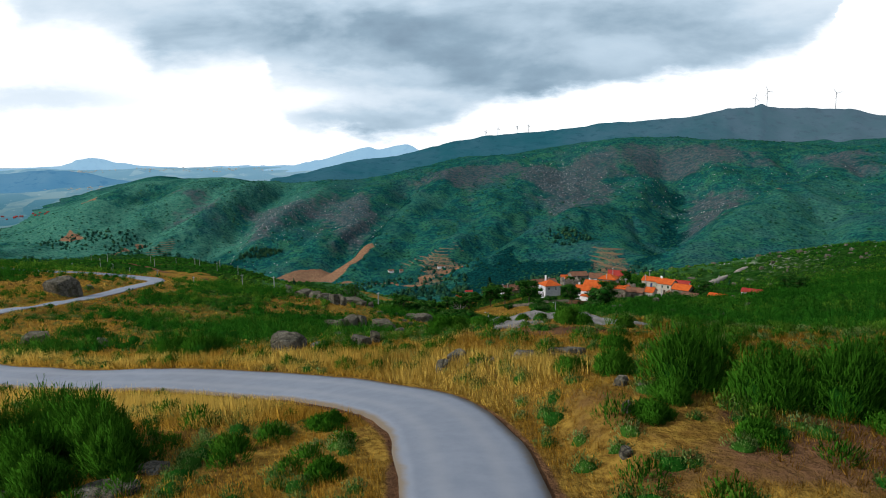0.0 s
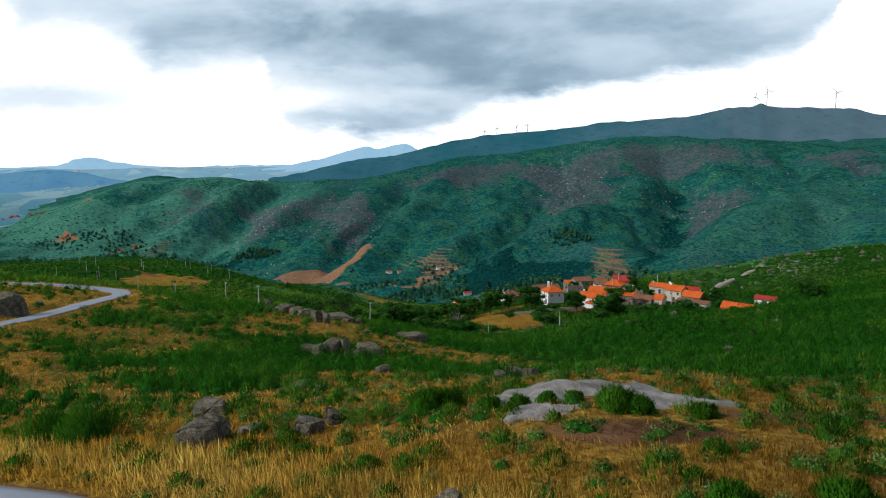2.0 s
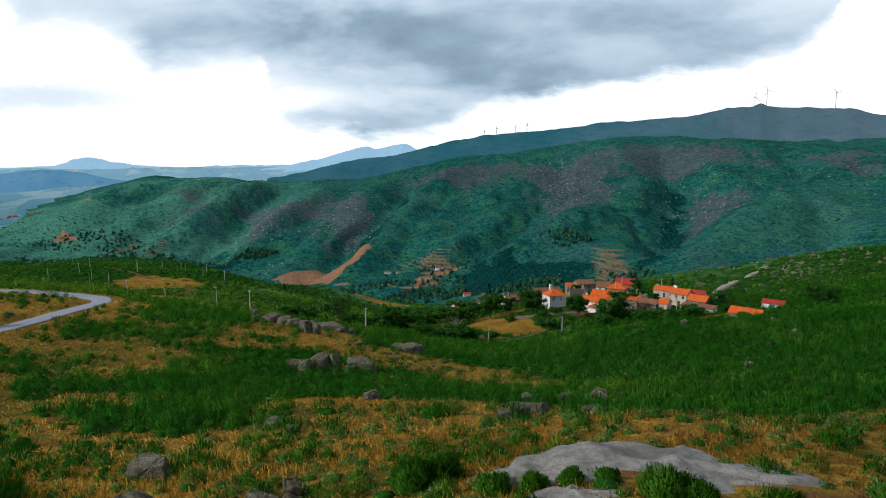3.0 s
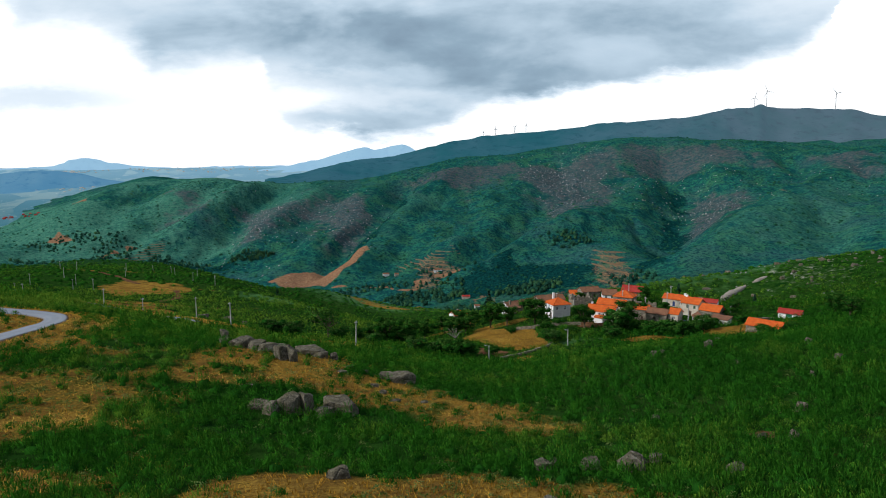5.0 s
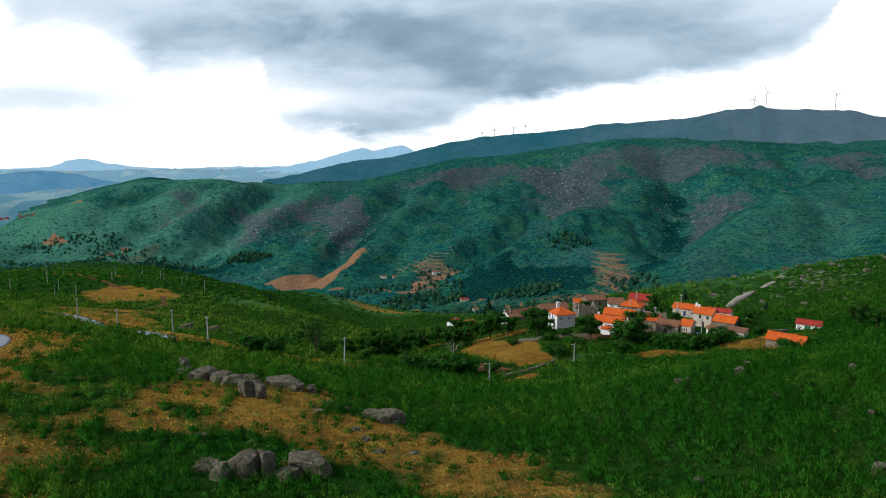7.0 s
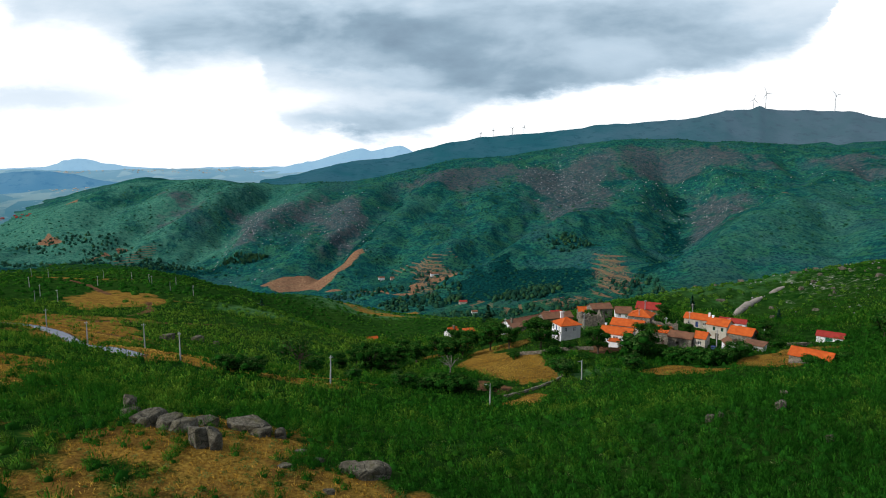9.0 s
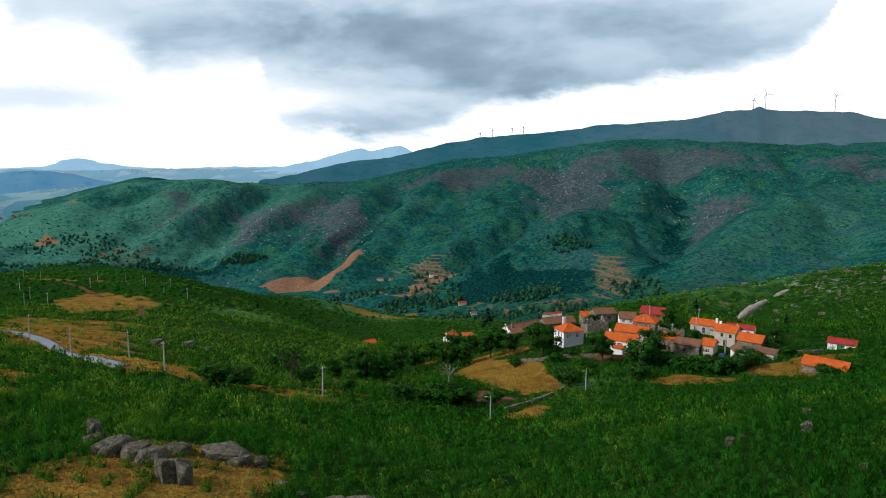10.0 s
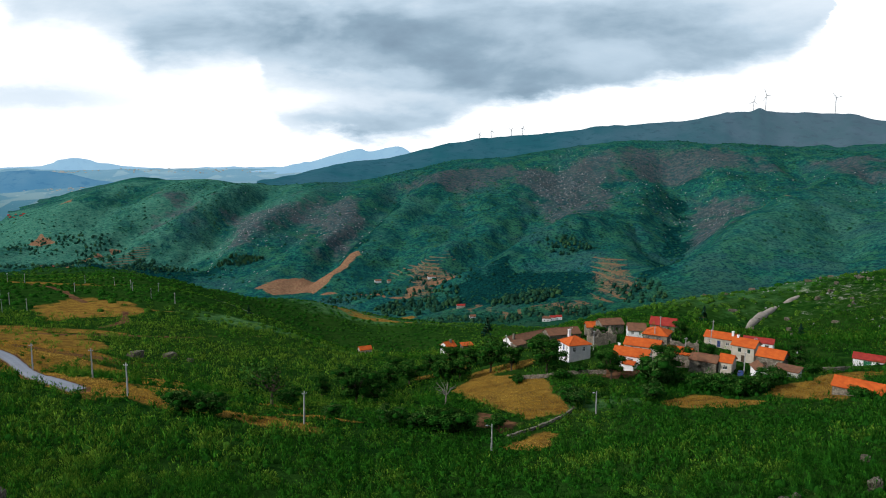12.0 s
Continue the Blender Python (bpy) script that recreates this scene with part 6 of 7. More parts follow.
for spec in (
    (70.3, 166.4, 2.8, 2.2, 2.6, 10, 0), (59.3, 166.4, 2.6, 1.8, 1.8, 30, 5), (61.5, 167.4, 1.4, 1.2, 1.4, 0, 2), (69.3, 154, 2.2, 1.6, 1.9, 20, 3), (57.0, 117.3, 2.0, 1.6, 2.0, 0, 1), (48.0, 104.7, 1.4, 1.2, 1.7, 30, 4), (45.4, 106, 1.6, 1.0, 1.5, 0, 6), (84.6, 148.8, 2.4, 1.8, 1.9, 10, 7), (20.1, 96.9, 2.4, 1.8, 1.9, 0, 2), (21.4, 98.4, 1.6, 1.2, 1.4, 40, 0), (29.3, 97.8, 2.2, 1.6, 1.6, 0, 3), (31.0, 99.0, 2.0, 1.8, 1.9, 30, 5), (78, 178, 2.0, 1.4, 1.8, 0, 1), (90, 165, 2.2, 1.8, 1.8, 0, 4), (40, 120, 1.5, 1.1, 1.6, 0, 7), (74, 140, 1.6, 1.2, 1.7, 20, 2),
    (-63, 357.5, 6.5, 4.5, 4.2, 0, 0), (-72, 348.5, 9, 5, 4.5, 20, 5), (-55, 356, 3.5, 2.5, 2.4, 0, 3),
):
    rock(*spec[:2], *(0.78 * v for v in spec[2:5]), *spec[5:], 0.2, SCRUB_ROCK)


def whaleback(line, wide, high):
    """A long bare hump of granite that winds down the hillside."""
    pts = smooth_line(line, 0.8)
    d = np.gradient(pts, axis=0)
    d /= np.linalg.norm(d, axis=1)[:, None]
    bm, rings = bmesh.new(), []
    for k, ((x, y), (dx, dy)) in enumerate(zip(pts, d)):
        s = k / (len(pts) - 1)
        swell = math.sin(math.pi * min(1, max(0, 0.06 + 0.88 * s))) ** 0.45 * (1 + 0.28 * noise.noise(Vector((x * 0.16, y * 0.16, 3))))
        z = floor_at(x, y)
        ring = []
        for q in range(13):
            a = math.pi * (q / 12 * 1.3 - 0.15)
            r = 1 + 0.12 * noise.noise(Vector((x * 0.5, y * 0.5, q * 0.7)))
            off = math.cos(a) * wide * swell * r
            ring.append(bm.verts.new((x + dy * off, y - dx * off, z + math.sin(a) * high * swell * r)))
        rings.append(ring)
    for p_, q_ in zip(rings[:-1], rings[1:]):
        for k in range(12):
            bm.faces.new((p_[k], p_[k + 1], q_[k + 1], q_[k])).smooth = True
    bm.faces.new(rings[0])
    bm.faces.new(rings[-1][::-1])
    me = bpy.data.meshes.new("granite_outcrop")
    bm.normal_update()
    bm.to_mesh(me)
    bm.free()
    me.materials.append(WHALE_STONE)
    return tagged(new("granite_outcrop", me), "long bare granite outcrop on the green hillside", "rock")


whaleback([(263, 492), (254.7, 486.5), (245, 479.4), (237, 473), (230, 465.5)], 2.6, 2.6)
whaleback([(284, 501), (277, 498), (271, 496)], 1.6, 1.5)
rng_ = np.random.default_rng(77)
for k in range(34):
    x, y = rng_.uniform(225, 360), rng_.uniform(430, 560)
    rock(x, y, rng_.uniform(2, 6), rng_.uniform(1.6, 3.6), rng_.uniform(1.6, 3.2), rng_.uniform(0, 180), k, 0.3, "pale granite boulder on the green hillside")


def slab_rock():
    """The great low whaleback of granite."""
    bm = bmesh.new()
    bmesh.ops.create_icosphere(bm, subdivisions=5, radius=1.0)
    for v in bm.verts:
        p = v.co
        q = Vector((p.x * 7.0, p.y * 3.4, 0))
        h = 0.85 * (max(0.0, p.z) ** 0.75) if p.z > 0 else p.z * 1.4
        q.z = h + 0.34 * noise.noise(Vector((q.x * 0.5, q.y * 0.8, 3))) + 0.05 * noise.noise(Vector((q.x * 2, q.y * 2, 1)))
        q.x += 1.3 * noise.noise(Vector((p.x * 2, p.y * 2, 9)))
        q.y += 1.3 * noise.noise(Vector((p.x * 2, p.y * 2, 5)))
        v.co = q
    for f in bm.faces:
        f.smooth = True
    me = bpy.data.meshes.new("granite_slab")
    bm.to_mesh(me)
    bm.free()
    me.materials.append(SLAB_STONE)
    ob = new("granite_slab", me)
    ob.matrix_basis = pose(15.0, 50.1, -4.86, -1, 2, -15) @ Matrix.Diagonal((0.94, 0.95, 1.30, 1))
    tagged(ob, "large smooth whaleback slab of grey granite", "rock")
    low = new("granite_slab", me)
    low.matrix_basis = pose(10.6, 47.6, floor_at(10.6, 47.6) - 0.2, -4, 2, 10) @ Matrix.Diagonal((0.30, 0.34, 0.5, 1))
    tagged(low, "low flat slab of cracked grey granite", "rock")


slab_rock()


# ---- field walls and a parked car ----
def stone_wall(line, high, label, seed):
    """A dry-stone wall of uneven stones in two courses with cap stones."""
    pts = smooth_line(line, 0.8)
    rng = np.random.default_rng(seed)
    bm = bmesh.new()
    for (x, y), (x1, y1) in zip(pts[:-1], pts[1:]):
        z, a = floor_at(x, y), math.atan2(y1 - y, x1 - x)
        for c in range(2):
            w, h = rng.uniform(0.75, 0.95), high / 2 * rng.uniform(0.85, 1.15)
            start = len(bm.verts)
            bmesh.ops.create_cube(bm, size=1.0, matrix=pose(x + rng.uniform(-0.05, 0.05), y + rng.uniform(-0.06, 0.06), z + high / 2 * c + h / 2 - 0.1, rng.uniform(-6, 6), rng.uniform(-6, 6), math.degrees(a)) @ Matrix.Diagonal((w, rng.uniform(0.45, 0.6), h + 0.1, 1)))
    me = bpy.data.meshes.new("field_wall")
    bm.to_mesh(me)
    bm.free()
    me.materials.append(STONE_WALL)
    return tagged(new("field_wall", me), label, "wall", "field walls")


stone_wall([(43, 238.5), (50, 244), (58, 251), (64, 259)], 0.7, "low dry-stone wall along the lower edge of the field", 1)
stone_wall([(133, 283), (140, 281), (149, 280), (156, 282)], 1.3, "rough dry-stone wall behind the hay field", 2)
stone_wall([(58, 300), (66, 296), (74, 295), (84, 292)], 1.2, "dry-stone terrace wall below the houses", 3)
stone_wall([(112, 300), (118, 297), (124, 294)], 1.6, "tall dry-stone yard wall between houses", 4)


def car(x, y, turn):
    top = thing("parked_car", x, y, floor_at(x, y), turn, "dark blue parked car beside a white house", "car")
    bm = bmesh.new()
    side = [(-2.0, 0.35), (-2.05, 0.75), (-1.9, 0.92), (-1.2, 1.0), (-0.6, 1.42), (0.9, 1.45), (1.6, 1.0), (2.0, 0.9), (2.05, 0.4)]
    l, r = [[bm.verts.new((p, s * (0.82 if z < 1.1 else 0.64), z)) for p, z in side] for s in (-1, 1)]
    bm.faces.new(l)
    bm.faces.new(r[::-1])
    for k in range(len(side)):
        j = (k + 1) % len(side)
        bm.faces.new((l[j], l[k], r[k], r[j]))
    part("body", bm, BLUE_PAINT, top)
    bm = bmesh.new()
    box(bm, -0.95, -0.78, 1.03, 1.3, 0.78, 1.33)
    part("windows", bm, GLASS, top)
    for wx in (-1.25, 1.25):
        for wy in (-0.8, 0.8):
            bm = bmesh.new()
            tube(bm, (wx, wy - 0.1, 0.31), (wx, wy + 0.1, 0.31), 0.31, 0.31, 14)
            wh = part("wheel", bm, DARK_TIMBER, top)
            bm = bmesh.new()
            tube(bm, (wx, wy - 0.11, 0.31), (wx, wy + 0.11, 0.31), 0.18, 0.18, 10)
            part("rim", bm, STEEL, wh)


car(119.2, 279.5, 60)


# ---- grass, scrub and far woods ----
def blades(x, y, z, radius, high, count, width, tint, rng, splay=0.5, upright=0.75):
    """Tufts of narrow blades that rise from the ground, count for each plant: verts, tints and normals."""
    n = len(x)
    a = rng.uniform(0, 2 * math.pi, (n, count))
    s = np.sqrt(rng.uniform(0, 1, (n, count)))
    out = np.stack([np.cos(a), np.sin(a)], -1)
    base = np.stack([x, y], -1)[:, None] + out * (s * radius[:, None] * 0.62)[..., None]
    tip = base + out * (s * radius[:, None] * splay)[..., None] + rng.normal(0, 0.10, (n, count, 2)) * high[:, None, None]
    dome = np.sqrt(np.clip(1.08 - s**2, 0.05, 1))
    tall = high[:, None] * (upright + (1 - upright) * rng.uniform(-1, 1, (n, count))) * (0.45 + 0.55 * dome)
    b = rng.uniform(0, math.pi, (n, count))
    side = np.stack([np.cos(b), np.sin(b)], -1) * (width * rng.uniform(0.6, 1.4, (n, count)))[..., None] * 0.5
    z0 = np.broadcast_to(z[:, None], (n, count)) - 0.05
    lift = tall * rng.uniform(0.0, 0.25, (n, count))
    p = np.stack([np.concatenate([base - side, (z0 + lift)[..., None]], -1), np.concatenate([base + side, (z0 + lift)[..., None]], -1), np.concatenate([tip, (z0 + tall)[..., None]], -1)], 2)
    t = np.clip(np.broadcast_to(tint[:, None], (n, count)) + rng.uniform(-0.1, 0.1, (n, count)), 0, 1)
    # Roots darker, tips paler: shade within the tuft, put into the tint.
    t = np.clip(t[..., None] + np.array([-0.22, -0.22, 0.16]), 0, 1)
    nor = np.concatenate([out * 0.55 * s[..., None] + rng.normal(0, 0.25, (n, count, 2)), np.full((n, count, 1), 0.75)], -1)
    return p.reshape(-1, 3), t.ravel(), np.repeat(nor.reshape(-1, 3), 3, 0)


def puffs(x, y, z, radius, high, count, width, length, tint, rng, droop=0.0):
    """Bushy plants: short upswept sprigs standing all over a rounded mound; verts, tints and normals."""
    n = len(x)
    a = rng.uniform(0, 2 * math.pi, (n, count))
    up = rng.uniform(0.02, 1.0, (n, count)) ** 0.8
    flat = np.sqrt(1 - up**2)
    lump = 1 + 0.22 * np.sin(a * 3 + rng.uniform(0, 6.28, (n, 1))) * flat + 0.16 * np.sin(a * 5 + up * 6 + rng.uniform(0, 6.28, (n, 1)))
    d = np.stack([np.cos(a) * flat, np.sin(a) * flat, up], -1)
    size = np.stack([radius, radius, high], -1)[:, None]
    depth = rng.uniform(0.62, 0.95, (n, count)) * lump
    root = d * size * depth[..., None]
    grow = np.stack([d[..., 0] * 0.45, d[..., 1] * 0.45, 0.85 + 0 * up], -1) + rng.normal(0, 0.22, (n, count, 3))
    grow /= np.linalg.norm(grow, axis=-1, keepdims=True)
    long = length * (high[:, None] ** 0.5) * rng.uniform(0.6, 1.4, (n, count))
    tip = root + grow * long[..., None]
    b = rng.uniform(0, math.pi, (n, count))
    side = np.stack([np.cos(b), np.sin(b), 0 * b], -1) * (width * rng.uniform(0.6, 1.4, (n, count)))[..., None] * 0.5
    home = np.stack([x, y, z - 0.08], -1)[:, None]
    # some sprigs taper to a point, others fan out from a stalk
    fan = (rng.uniform(0, 1, (n, count)) < 0.62)[..., None]
    p = np.stack([home + np.where(fan, root, root - side), home + np.where(fan, tip - side, root + side), home + np.where(fan, tip + side * rng.uniform(0.5, 1.2, (n, count, 1)) - (0, 0, 0.02), tip)], 2)
    t = np.clip(np.broadcast_to(tint[:, None], (n, count)) + rng.uniform(-0.1, 0.1, (n, count)), 0, 1)
    # Each sprig darkens to its root, the clump's inner shade carried by tint.
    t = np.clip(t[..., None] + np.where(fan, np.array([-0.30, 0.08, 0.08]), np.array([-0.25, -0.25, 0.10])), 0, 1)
    nor = d * (1, 1, 1.1) + rng.normal(0, 0.22, (n, count, 3))
    return p.reshape(-1, 3), t.ravel(), np.repeat(nor.reshape(-1, 3), 3, 0)


def stuff(name, mat, sets, label, category):
    v, t, nor = np.vstack([s[0] for s in sets]), np.concatenate([s[1] for s in sets]), np.vstack([s[2] for s in sets])
    ob = fast_mesh(name, v, np.arange(len(v)).reshape(-1, 3), mat, normals=nor)
    tint_mesh(ob, t)
    return tagged(ob, label, category, kind="stuff")


def spread(x0, x1, y0, y1, step, rng, wedge=True):
    """Jittered spots over an oblong, kept to the wedge of land ahead of the hilltop."""
    gx, gy = np.meshgrid(np.arange(x0, x1, step), np.arange(y0, y1, step))
    x = gx.ravel() + rng.uniform(-0.5, 0.5, gx.size) * step
    y = gy.ravel() + rng.uniform(-0.5, 0.5, gx.size) * step
    if wedge:
        keep = (x > -0.56 * y - 6) & (x < 0.84 * y + 6)
        x, y = x[keep], y[keep]
    return x, y


HOMES = [(77, 306, 9), (70, 350, 11), (92, 325, 9), (98, 343, 9), (92, 303, 9), (106, 318, 8), (108, 300, 9), (112, 288, 8), (128, 312, 8), (130, 293, 9), (124, 276, 6), (140, 310, 8), (131, 249, 9), (166, 293, 9), (50, 396, 8), (9, 580, 9), (118, 340, 9)]


def clear(x, y, margin=0.0):
    d, _ = to_road(x, y)
    keep = d > 2.3 + margin
    for hx, hy, r in HOMES:
        keep &= np.hypot(x - hx, y - hy) > r * 0.8
    slab_ = ((x - 15.0) / 5.4) ** 2 + ((y - 49.9 + 0.27 * (x - 15.0)) / 2.4) ** 2
    return keep & (slab_ > 1.0)


rng = np.random.default_rng(5)
# dry grass on the hilltop
sets = []
for y0, y1, step, count, width in ((12, 30, 0.135, 6, 0.019), (30, 46, 0.18, 6, 0.028), (46, 66, 0.26, 6, 0.045)):
    x, y = spread(-0.56 * y1 - 6, 0.84 * y1 + 6, y0, y1, step, rng)
    gold, soil, *_ = cover_at(x, y)
    thick = 0.75 + 0.6 * wave(x, y, 5.0, 61) + 0.35 * wave(x, y, 1.6, 62)
    d, _ = to_road(x, y)
    strip = np.exp(-(((d - 6.2) / 3.0) ** 2)) * (y > 30)
    p = np.clip(gold * thick + 0.9 * strip - 0.4 * soil, 0, 1) * np.where(x > 6 + 0.12 * y, 0.5, 1)
    k = (rng.uniform(0, 1, len(x)) < p) & clear(x, y, 0.25)
    x, y = x[k], y[k]
    h = (0.30 + 0.22 * np.clip(thick[k], 0, 1) + 0.45 * strip[k]) * rng.uniform(0.7, 1.3, len(x))
    tint = np.clip(0.46 + 0.42 * wave(x, y, 6, 63) + 0.4 * strip[k] - 0.25 * ((x < 3) & (y < 33)), 0, 1)
    sets.append(blades(x, y, ground(x, y), np.full(len(x), 0.16), h, count, width, tint, rng, 1.1, 0.7))
# and on the patches down the slope
x, y = spread(-215, 215, 66, 345, 0.56, rng)
gold, soil, *_ = cover_at(x, y)
k = (rng.uniform(0, 1, len(x)) < np.clip(gold * 1.5 - 0.55, 0, 1) * np.clip(1.5 - y / 330, 0.55, 1)) & clear(x, y)
x, y = x[k], y[k]
sets.append(blades(x, y, ground(x, y), np.full(len(x), 0.35), rng.uniform(0.3, 0.65, len(x)), 5, 0.075, np.clip(0.5 + 0.4 * wave(x, y, 8, 64), 0, 1), rng, 0.9, 0.7))
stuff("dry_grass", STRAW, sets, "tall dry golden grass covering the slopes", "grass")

# low grey-green cushions among the grass
x, y = spread(-60, 75, 14, 175, 1.15, rng)
gold, soil, *_ = cover_at(x, y)
p = np.where(gold > 0.45, 0.20 + 0.24 * (wave(x, y, 9, 71) > 0.0) + 0.16 * ((y > 40) & (y < 70)), 0.10) * np.where((y > 105) & (gold > 0.45), 1.5, 1.0)
k = (rng.uniform(0, 1, len(x)) < p) & clear(x, y, 0.7)
x, y = x[k], y[k]
r = rng.uniform(0.25, 0.75, len(x))
far = np.clip(y / 60, 0.6, 2.2)
tint = rng.uniform(0.15, 0.9, len(x))
near = y < 70
sets = [puffs(x[m], y[m], ground(x[m], y[m]), r[m], r[m] * 0.85, c, w, 0.15, tint[m], rng) for m, c, w in ((near & (y < 36), 280, 0.038), (near & (y >= 36), 170, 0.058), (~near, 56, 0.12))]
hearts = [cores(x[near], y[near], ground(x[near], y[near]), r[near], r[near] * 0.85, tint[near], rng, 0.72)]
stuff("heath_cushions", HEATHER, sets, "low rounded grey-green heath cushions in the grass", "shrubs")

# broom: big clumps by the road, then scrub down the whole slope
RIGHT_BROOM = [(12.1, 26.6, 1.3, 2.6), (13.3, 26.9, 1.2, 2.5), (14.4, 24.7, 1.35, 2.3), (15.3, 24.4, 1.1, 2.2), (16.7, 23.8, 1.3, 2.7), (18.0, 24.4, 1.5, 2.9), (19.6, 24.0, 1.5, 2.9), (21.4, 25.0, 1.6, 2.9), (17.3, 22.0, 0.7, 0.7), (11.2, 25.0, 0.65, 0.8), (9.8, 23.4, 0.6, 0.7), (10.6, 29.4, 0.8, 1.1), (9.2, 31.0, 0.7, 0.8), (12.4, 21.6, 0.6, 0.7)]
LEFT_BROOM = [(-9.6, 27.0, 1.5, 2.6), (-11.4, 28.2, 1.7, 2.8), (-8.4, 25.2, 1.2, 2.3), (-12.6, 26.0, 1.7, 2.7), (-10.2, 24.2, 1.1, 2.0), (-7.6, 24.2, 0.9, 1.7), (-9.0, 22.4, 0.9, 1.5), (-11.5, 22.0, 1.2, 1.6), (-4.5, 26.3, 0.6, 0.6), (-1.2, 28.6, 0.8, 0.6), (-0.8, 22.3, 0.6, 0.6)]
SLOPE_BROOM = [(-13.0, 56.0, 2.2, 1.9), (-15.5, 57.0, 1.8, 1.7), (5.5, 52.5, 1.1, 1.4), (6.6, 53.2, 0.9, 1.2), (2.5, 44, 0.6, 0.7), (13.0, 36.0, 0.8, 0.9), (16.5, 36, 0.8, 0.9), (13.6, 47.3, 0.9, 1.1), (14.6, 46.9, 0.6, 0.8), (11.0, 49.4, 0.45, 0.6), (9.6, 49.4, 0.5, 0.7), (12.2, 49.0, 0.4, 0.5), (8.3, 50.0, 0.6, 0.8), (17.4, 46.6, 0.6, 0.7)]
BIG = RIGHT_BROOM + LEFT_BROOM + SLOPE_BROOM
b = np.array(BIG)
sets = [puffs(b[:, 0], b[:, 1], ground(b[:, 0], b[:, 1]), b[:, 2], b[:, 3] * 0.86, 5000, 0.032, 0.26, rng.uniform(0.25, 0.6, len(b)), rng)]
hearts.append(cores(b[:, 0], b[:, 1], ground(b[:, 0], b[:, 1]), b[:, 2], b[:, 3] * 0.86, np.full(len(b), 0.2), rng, 0.66))
x, y = spread(-40, 60, 14, 62, 1.3, rng)
gold, soil, *_ = cover_at(x, y)
p = np.where(gold > 0.5, 0.13 + 0.16 * (wave(x, y, 12, 81) > 0.25), 0.75) * np.where(y > 44, 0.95, 1.0)
k = (rng.uniform(0, 1, len(x)) < p) & clear(x, y, 1.2)
x, y = x[k], y[k]
r = rng.uniform(0.35, 0.85, len(x))
sets.append(puffs(x, y, ground(x, y), r, r * rng.uniform(0.9, 1.3, len(x)), 420, 0.040, 0.24, rng.uniform(0.1, 0.8, len(x)), rng))
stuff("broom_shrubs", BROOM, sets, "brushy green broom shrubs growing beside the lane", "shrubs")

sets = []
for y0, y1, step, count, width, big in ((60, 115, 1.35, 116, 0.062, 1.1), (115, 185, 1.6, 96, 0.078, 1.3), (185, 300, 2.05, 34, 0.19, 1.6), (300, 460, 3.3, 22, 0.32, 2.3)):
    x, y = spread(-0.56 * y1 - 6, 0.84 * y1 + 6, y0, y1, step, rng)
    gold, soil, rock_, *_ = cover_at(x, y)
    bare = np.maximum(gold, soil)
    lush = 0.74 + 0.45 * wave(x, y, 14, 91) + 0.35 * wave(x, y, 5, 97)
    tilled = inside(x, y, FIELD_AREAS + PLOUGHED, 2.5, np.zeros(len(x))) > 0.3
    p = np.where(bare > 0.5, np.where(tilled, 0.01, 0.10 + 0.30 * (wave(x, y, 6, 92) > 0.18)), np.clip(lush, 0.45, 1.0))
    k = (rng.uniform(0, 1, len(x)) < p) & clear(x, y, np.where(y > 200, 0.1, 0.9))
    x, y, bare = x[k], y[k], bare[k]
    r = big * rng.uniform(0.5, 1.15, len(x)) ** 1.3 * np.where(bare > 0.5, 0.65, 1)
    h = r * rng.uniform(0.6, 1.45, len(x)) * (1 + 0.3 * wave(x, y, 22, 93))
    # Tint stands in for shade on the right slope and haze farther off.
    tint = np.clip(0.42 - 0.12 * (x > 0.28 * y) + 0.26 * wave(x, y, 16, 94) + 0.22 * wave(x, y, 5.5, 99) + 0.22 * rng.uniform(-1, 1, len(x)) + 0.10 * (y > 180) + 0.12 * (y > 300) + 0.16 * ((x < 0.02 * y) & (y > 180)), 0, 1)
    z = ground(x, y)
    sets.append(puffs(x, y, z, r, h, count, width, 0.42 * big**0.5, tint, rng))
    if y0 < 300:
        hearts.append(cores(x, y, z, r, h, tint, rng, 0.52))
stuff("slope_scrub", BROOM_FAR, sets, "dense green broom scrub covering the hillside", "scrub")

# bushes dotting the far slopes
x, y = spread(-420, 520, 460, 1000, 7.0, rng)
gold, soil, *_ = cover_at(x, y)
k = (rng.uniform(0, 1, len(x)) < np.where(np.maximum(gold, soil) > 0.5, 0.08, 0.6))
x, y = x[k], y[k]
r = rng.uniform(1.2, 3.2, len(x))
tint = np.clip(0.62 + 0.3 * wave(x, y, 60, 95), 0, 1)
hearts.append(cores(x, y, ground(x, y), r, r * 0.7, tint, rng, 0.8))
sets = [puffs(x, y, ground(x, y), r, r * 0.7, 20, 0.6, 0.4, tint, rng)]
stuff("ridge_scrub", BROOM_FAR, sets, "green bushes scattered over the middle ridges", "scrub")
sets = []
x, y = spread(-1500, 1900, 1000, 2700, 15.5, rng)
gold, soil, rock_, meadow, heath, wood = cover_at(x, y)
k = (rng.uniform(0, 1, len(x)) < np.clip(0.30 + 0.7 * wood - 0.35 * heath + 0.4 * wave(x, y, 160, 96), 0.04, 0.95)) & (np.maximum(gold, soil) < 0.5)
x, y = x[k], y[k]
r = rng.uniform(1.2, 4.6, len(x))
sets.append(cores(x, y, ground(x, y), r, r * 0.75, np.clip(0.3 + 0.5 * wave(x, y, 90, 98) + rng.uniform(-0.2, 0.2, len(x)), 0, 1), rng, 1.0))
stuff("far_bushes", TEAL_SCRUB, sets, "dark bushes and small trees dotting the far hillsides", "bushes")

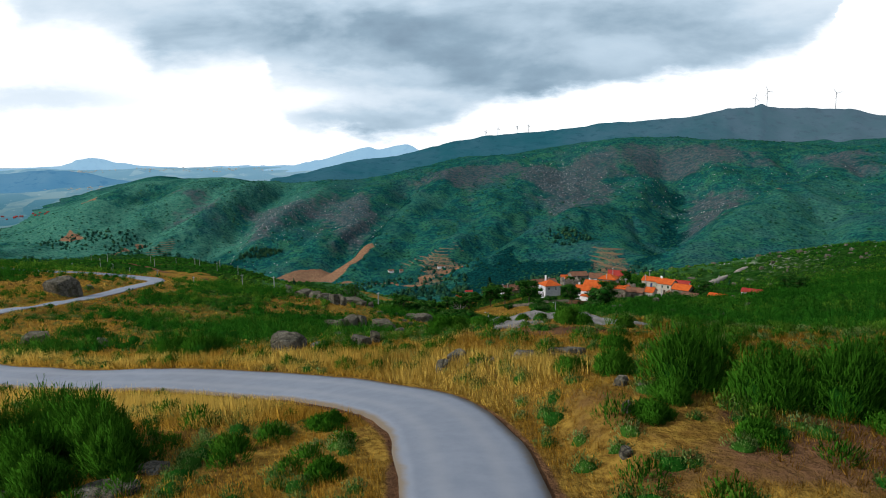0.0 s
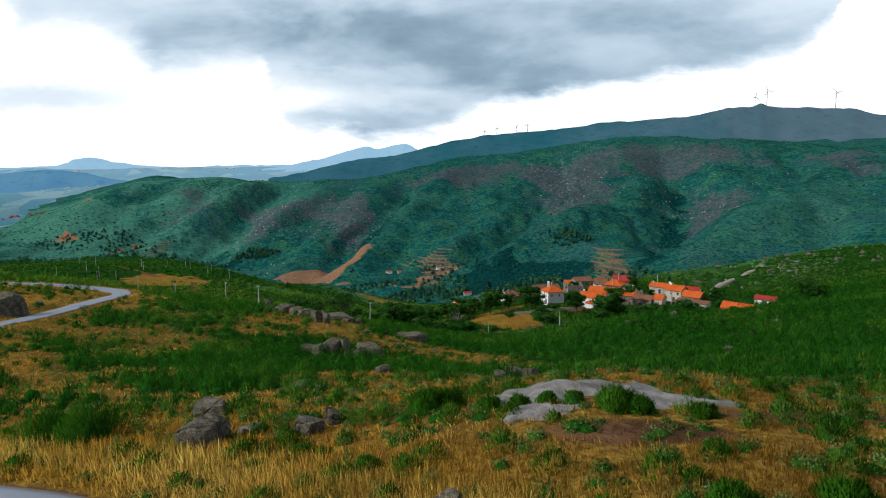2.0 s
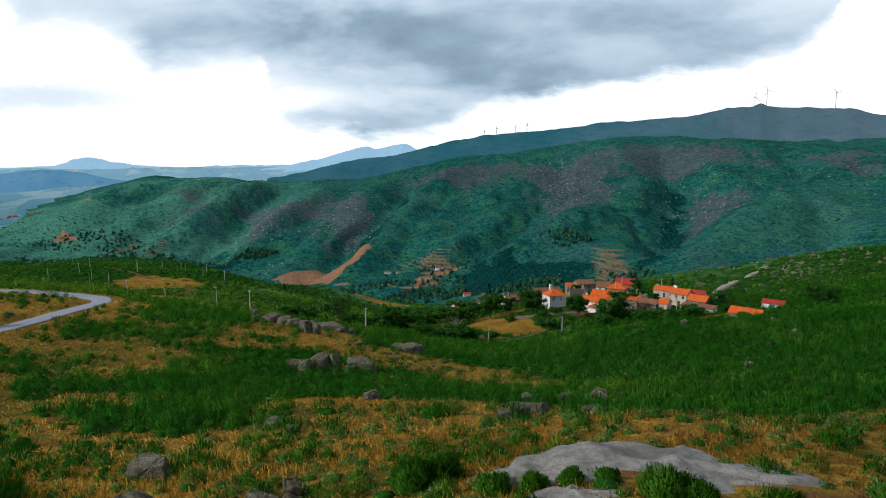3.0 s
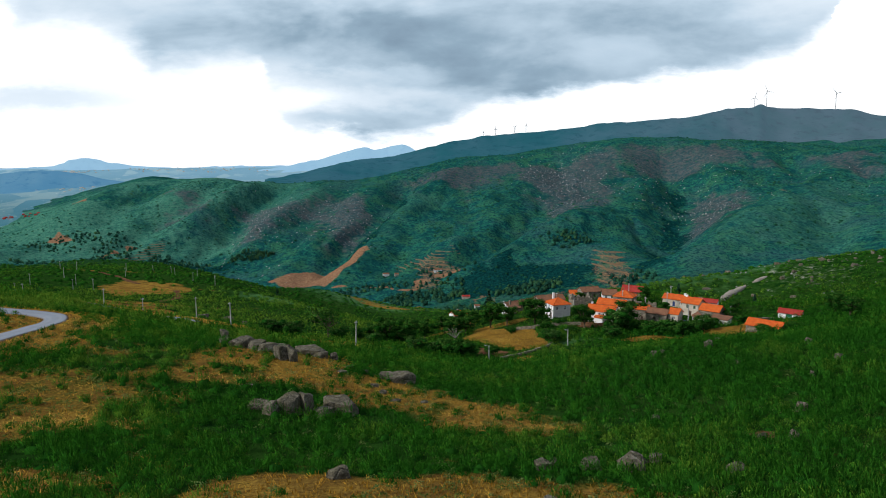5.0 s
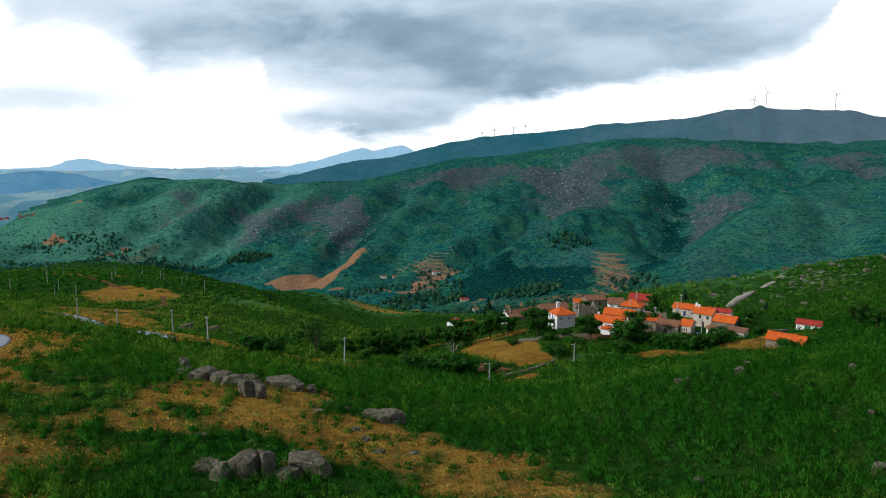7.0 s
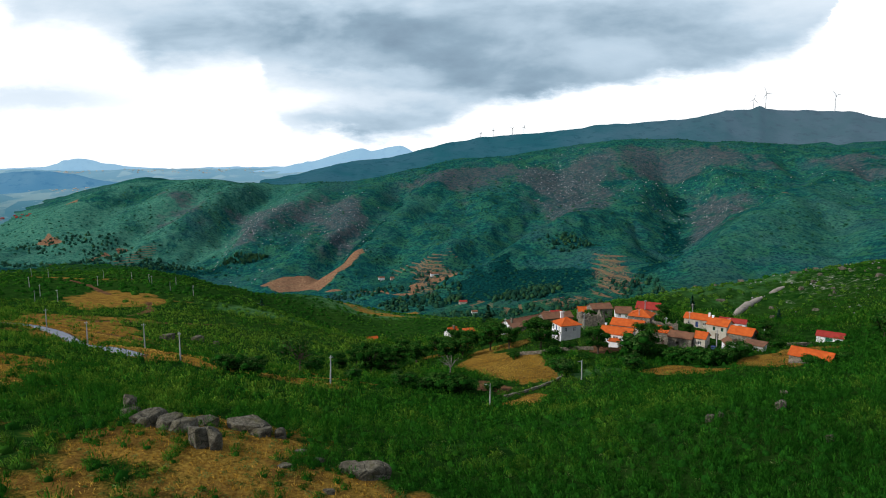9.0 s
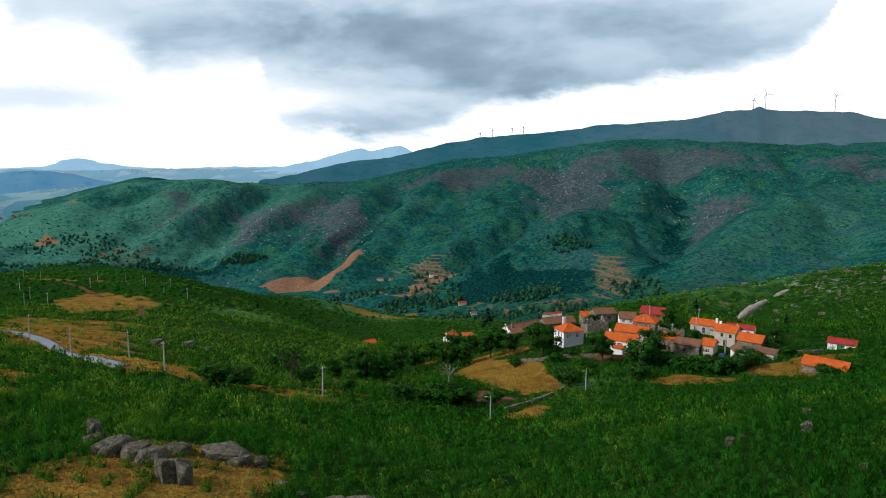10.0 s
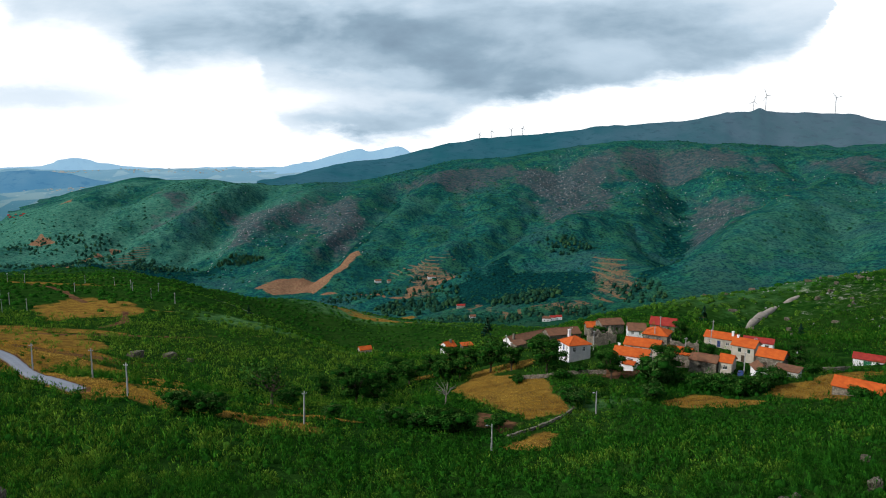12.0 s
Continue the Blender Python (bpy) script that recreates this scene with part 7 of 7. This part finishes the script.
# Mounds under the sprigs, darker than the scrub to stand for shade inside.
stuff("bush_hearts", SHADY, hearts, "dark mounds within the scrub, coloured as its inner shade", "scrub")

# the pine wood on the far spur and valley trees
sets = []
x, y = spread(-375, -245, 1738, 1792, 8.0, rng, False)
k = ((x + 310) / 60) ** 2 + ((y - 1764) / 24) ** 2 < 1
x, y = x[k], y[k]
hh = 13 * rng.uniform(0.6, 1.2, len(x))
sets.append(blades(x, y, ground(x, y), hh * 0.28, hh, 30, 1.6, rng.uniform(0.4, 0.95, len(x)), rng, 0.3, 0.7))
for cx, cy, rx, ry, n, h in ((270, 1215, 62, 36, 120, 8), (90, 1290, 80, 60, 150, 8), (250, 1085, 120, 35, 90, 7), (40, 1085, 110, 50, 110, 7), (140, 1400, 70, 60, 60, 6), (-20, 1400, 90, 30, 60, 6), (430, 1130, 40, 70, 60, 7), (-700, 1800, 200, 110, 260, 8), (-820, 2060, 160, 90, 160, 7), (-520, 1800, 100, 60, 90, 7), (420, 1480, 50, 50, 60, 7)):
    a, s = rng.uniform(0, 6.28, n), np.sqrt(rng.uniform(0, 1, n))
    x, y = cx + rx * s * np.cos(a), cy + ry * s * np.sin(a)
    hh = h * rng.uniform(0.45, 1.25, n)
    tint = np.clip(rng.uniform(-0.1, 0.9, n), 0, 1)
    sets.append(cores(x, y, ground(x, y) + hh * 0.25, hh * 0.55, hh * 0.8, tint, rng, 0.9))
    sets.append(puffs(x, y, ground(x, y) + hh * 0.25, hh * 0.55, hh * 0.8, 18, 1.6, 0.8, tint, rng))
stuff("far_woods", PINE, sets, "dark pine wood and leafy groves in the valley", "woods")

# vines in rows by the houses
sets = []
for x0, y0, dx, dy, rows, gap in ((66, 268, 9, -3.5, 5, 1.8), (148, 286, 12, 3, 4, 2.0), (136, 296, 10, 1, 3, 1.9)):
    for q in range(rows):
        s = np.arange(0, 1, 0.05)
        x, y = x0 + dx * s + 0.35 * q * gap, y0 + dy * s + q * gap
        sets.append(blades(x, y, ground(x, y), np.full(20, 0.5), np.full(20, 1.3), 30, 0.22, rng.uniform(0.3, 0.9, 20), rng, 0.8, 0.7))
stuff("vine_rows", VINE, sets, "bright green rows of vines beside the village", "vines")


def town(name, spots, mat, label, seed):
    """Specks of houses in a far town: gabled blocks of many sizes."""
    r_ = np.random.default_rng(seed)
    v, f = [], []
    for cx, cy, rx, ry, n in spots:
        for _ in range(n):
            x, y = cx + r_.normal() * rx, cy + r_.normal() * ry
            s = np.clip((y - 2900) / 1700, 0, 1)
            z = max(float(land(np.array([x]), np.array([y]))[0]), -268 + 195 * float(s) ** 1.1)
            w, d, h = r_.uniform(2, 6), r_.uniform(2, 4), r_.uniform(1.5, 3.5)
            k = len(v)
            v += [(x - w, y - d, z - 8), (x + w, y - d, z - 8), (x + w, y + d, z - 8), (x - w, y + d, z - 8), (x - w, y - d, z + h), (x + w, y - d, z + h), (x + w, y + d, z + h), (x - w, y + d, z + h), (x - w, y, z + h * 1.5), (x + w, y, z + h * 1.5)]
            f += [(k, k + 1, k + 5, k + 4), (k + 2, k + 3, k + 7, k + 6), (k + 4, k + 5, k + 9, k + 8), (k + 6, k + 7, k + 8, k + 9), (k + 3, k, k + 4, k + 7), (k + 1, k + 2, k + 6, k + 5)]
    return tagged(link_mesh(name, v, f, mat), label, "town", kind="stuff")


town("distant_town", [(-1560, 3800, 90, 40, 26), (-1900, 4420, 80, 20, 110), (-1200, 4500, 300, 60, 60), (-420, 3400, 60, 40, 6)], CREAM_RENDER, "white houses of far towns on the plain", 3)
town("distant_roofs", [(-1520, 3080, 50, 30, 12), (-1530, 3040, 40, 20, 6)], TILE_RED, "red-roofed houses of a far town", 4)


# pale stones strewn over the far hillside
r_ = np.random.default_rng(9)
sets_v = []
for cx, cy, rx, ry, n in ((600, 2230, 60, 110, 240), (700, 2120, 90, 120, 120), (860, 1850, 60, 160, 150), (-290, 1960, 60, 150, 190), (-90, 2000, 60, 180, 90), (310, 500, 45, 50, 110), (370, 540, 50, 30, 60), (1200, 1900, 150, 160, 90), (1000, 2050, 60, 60, 70)):
    x, y = cx + rx * r_.normal(size=n), cy + ry * r_.normal(size=n)
    z = ground(x, y)
    s = r_.uniform(0.35, 1.0, n) ** 1.6 * np.where(y > 900, 3.0, 1.1)
    d = np.array([(1, 0, 0), (0, 1, 0), (-1, 0, 0), (0, -1, 0), (0.2, 0.1, 0.9), (0, 0, -0.8)])[None] * s[:, None, None] * r_.uniform(0.6, 1.3, (n, 6, 1))
    sets_v.append((np.stack([x, y, z], -1)[:, None] + d).reshape(-1, 3))
v = np.vstack(sets_v)
base = np.arange(0, len(v), 6)[:, None, None]
tri = base + np.array([(0, 1, 4), (1, 2, 4), (2, 3, 4), (3, 0, 4), (1, 0, 5), (2, 1, 5), (3, 2, 5), (0, 3, 5)])[None]
tagged(fast_mesh("far_stones", v, tri.reshape(-1, 3), PALE_STONE), "pale granite stones strewn on the far hillsides", "stones", kind="stuff")
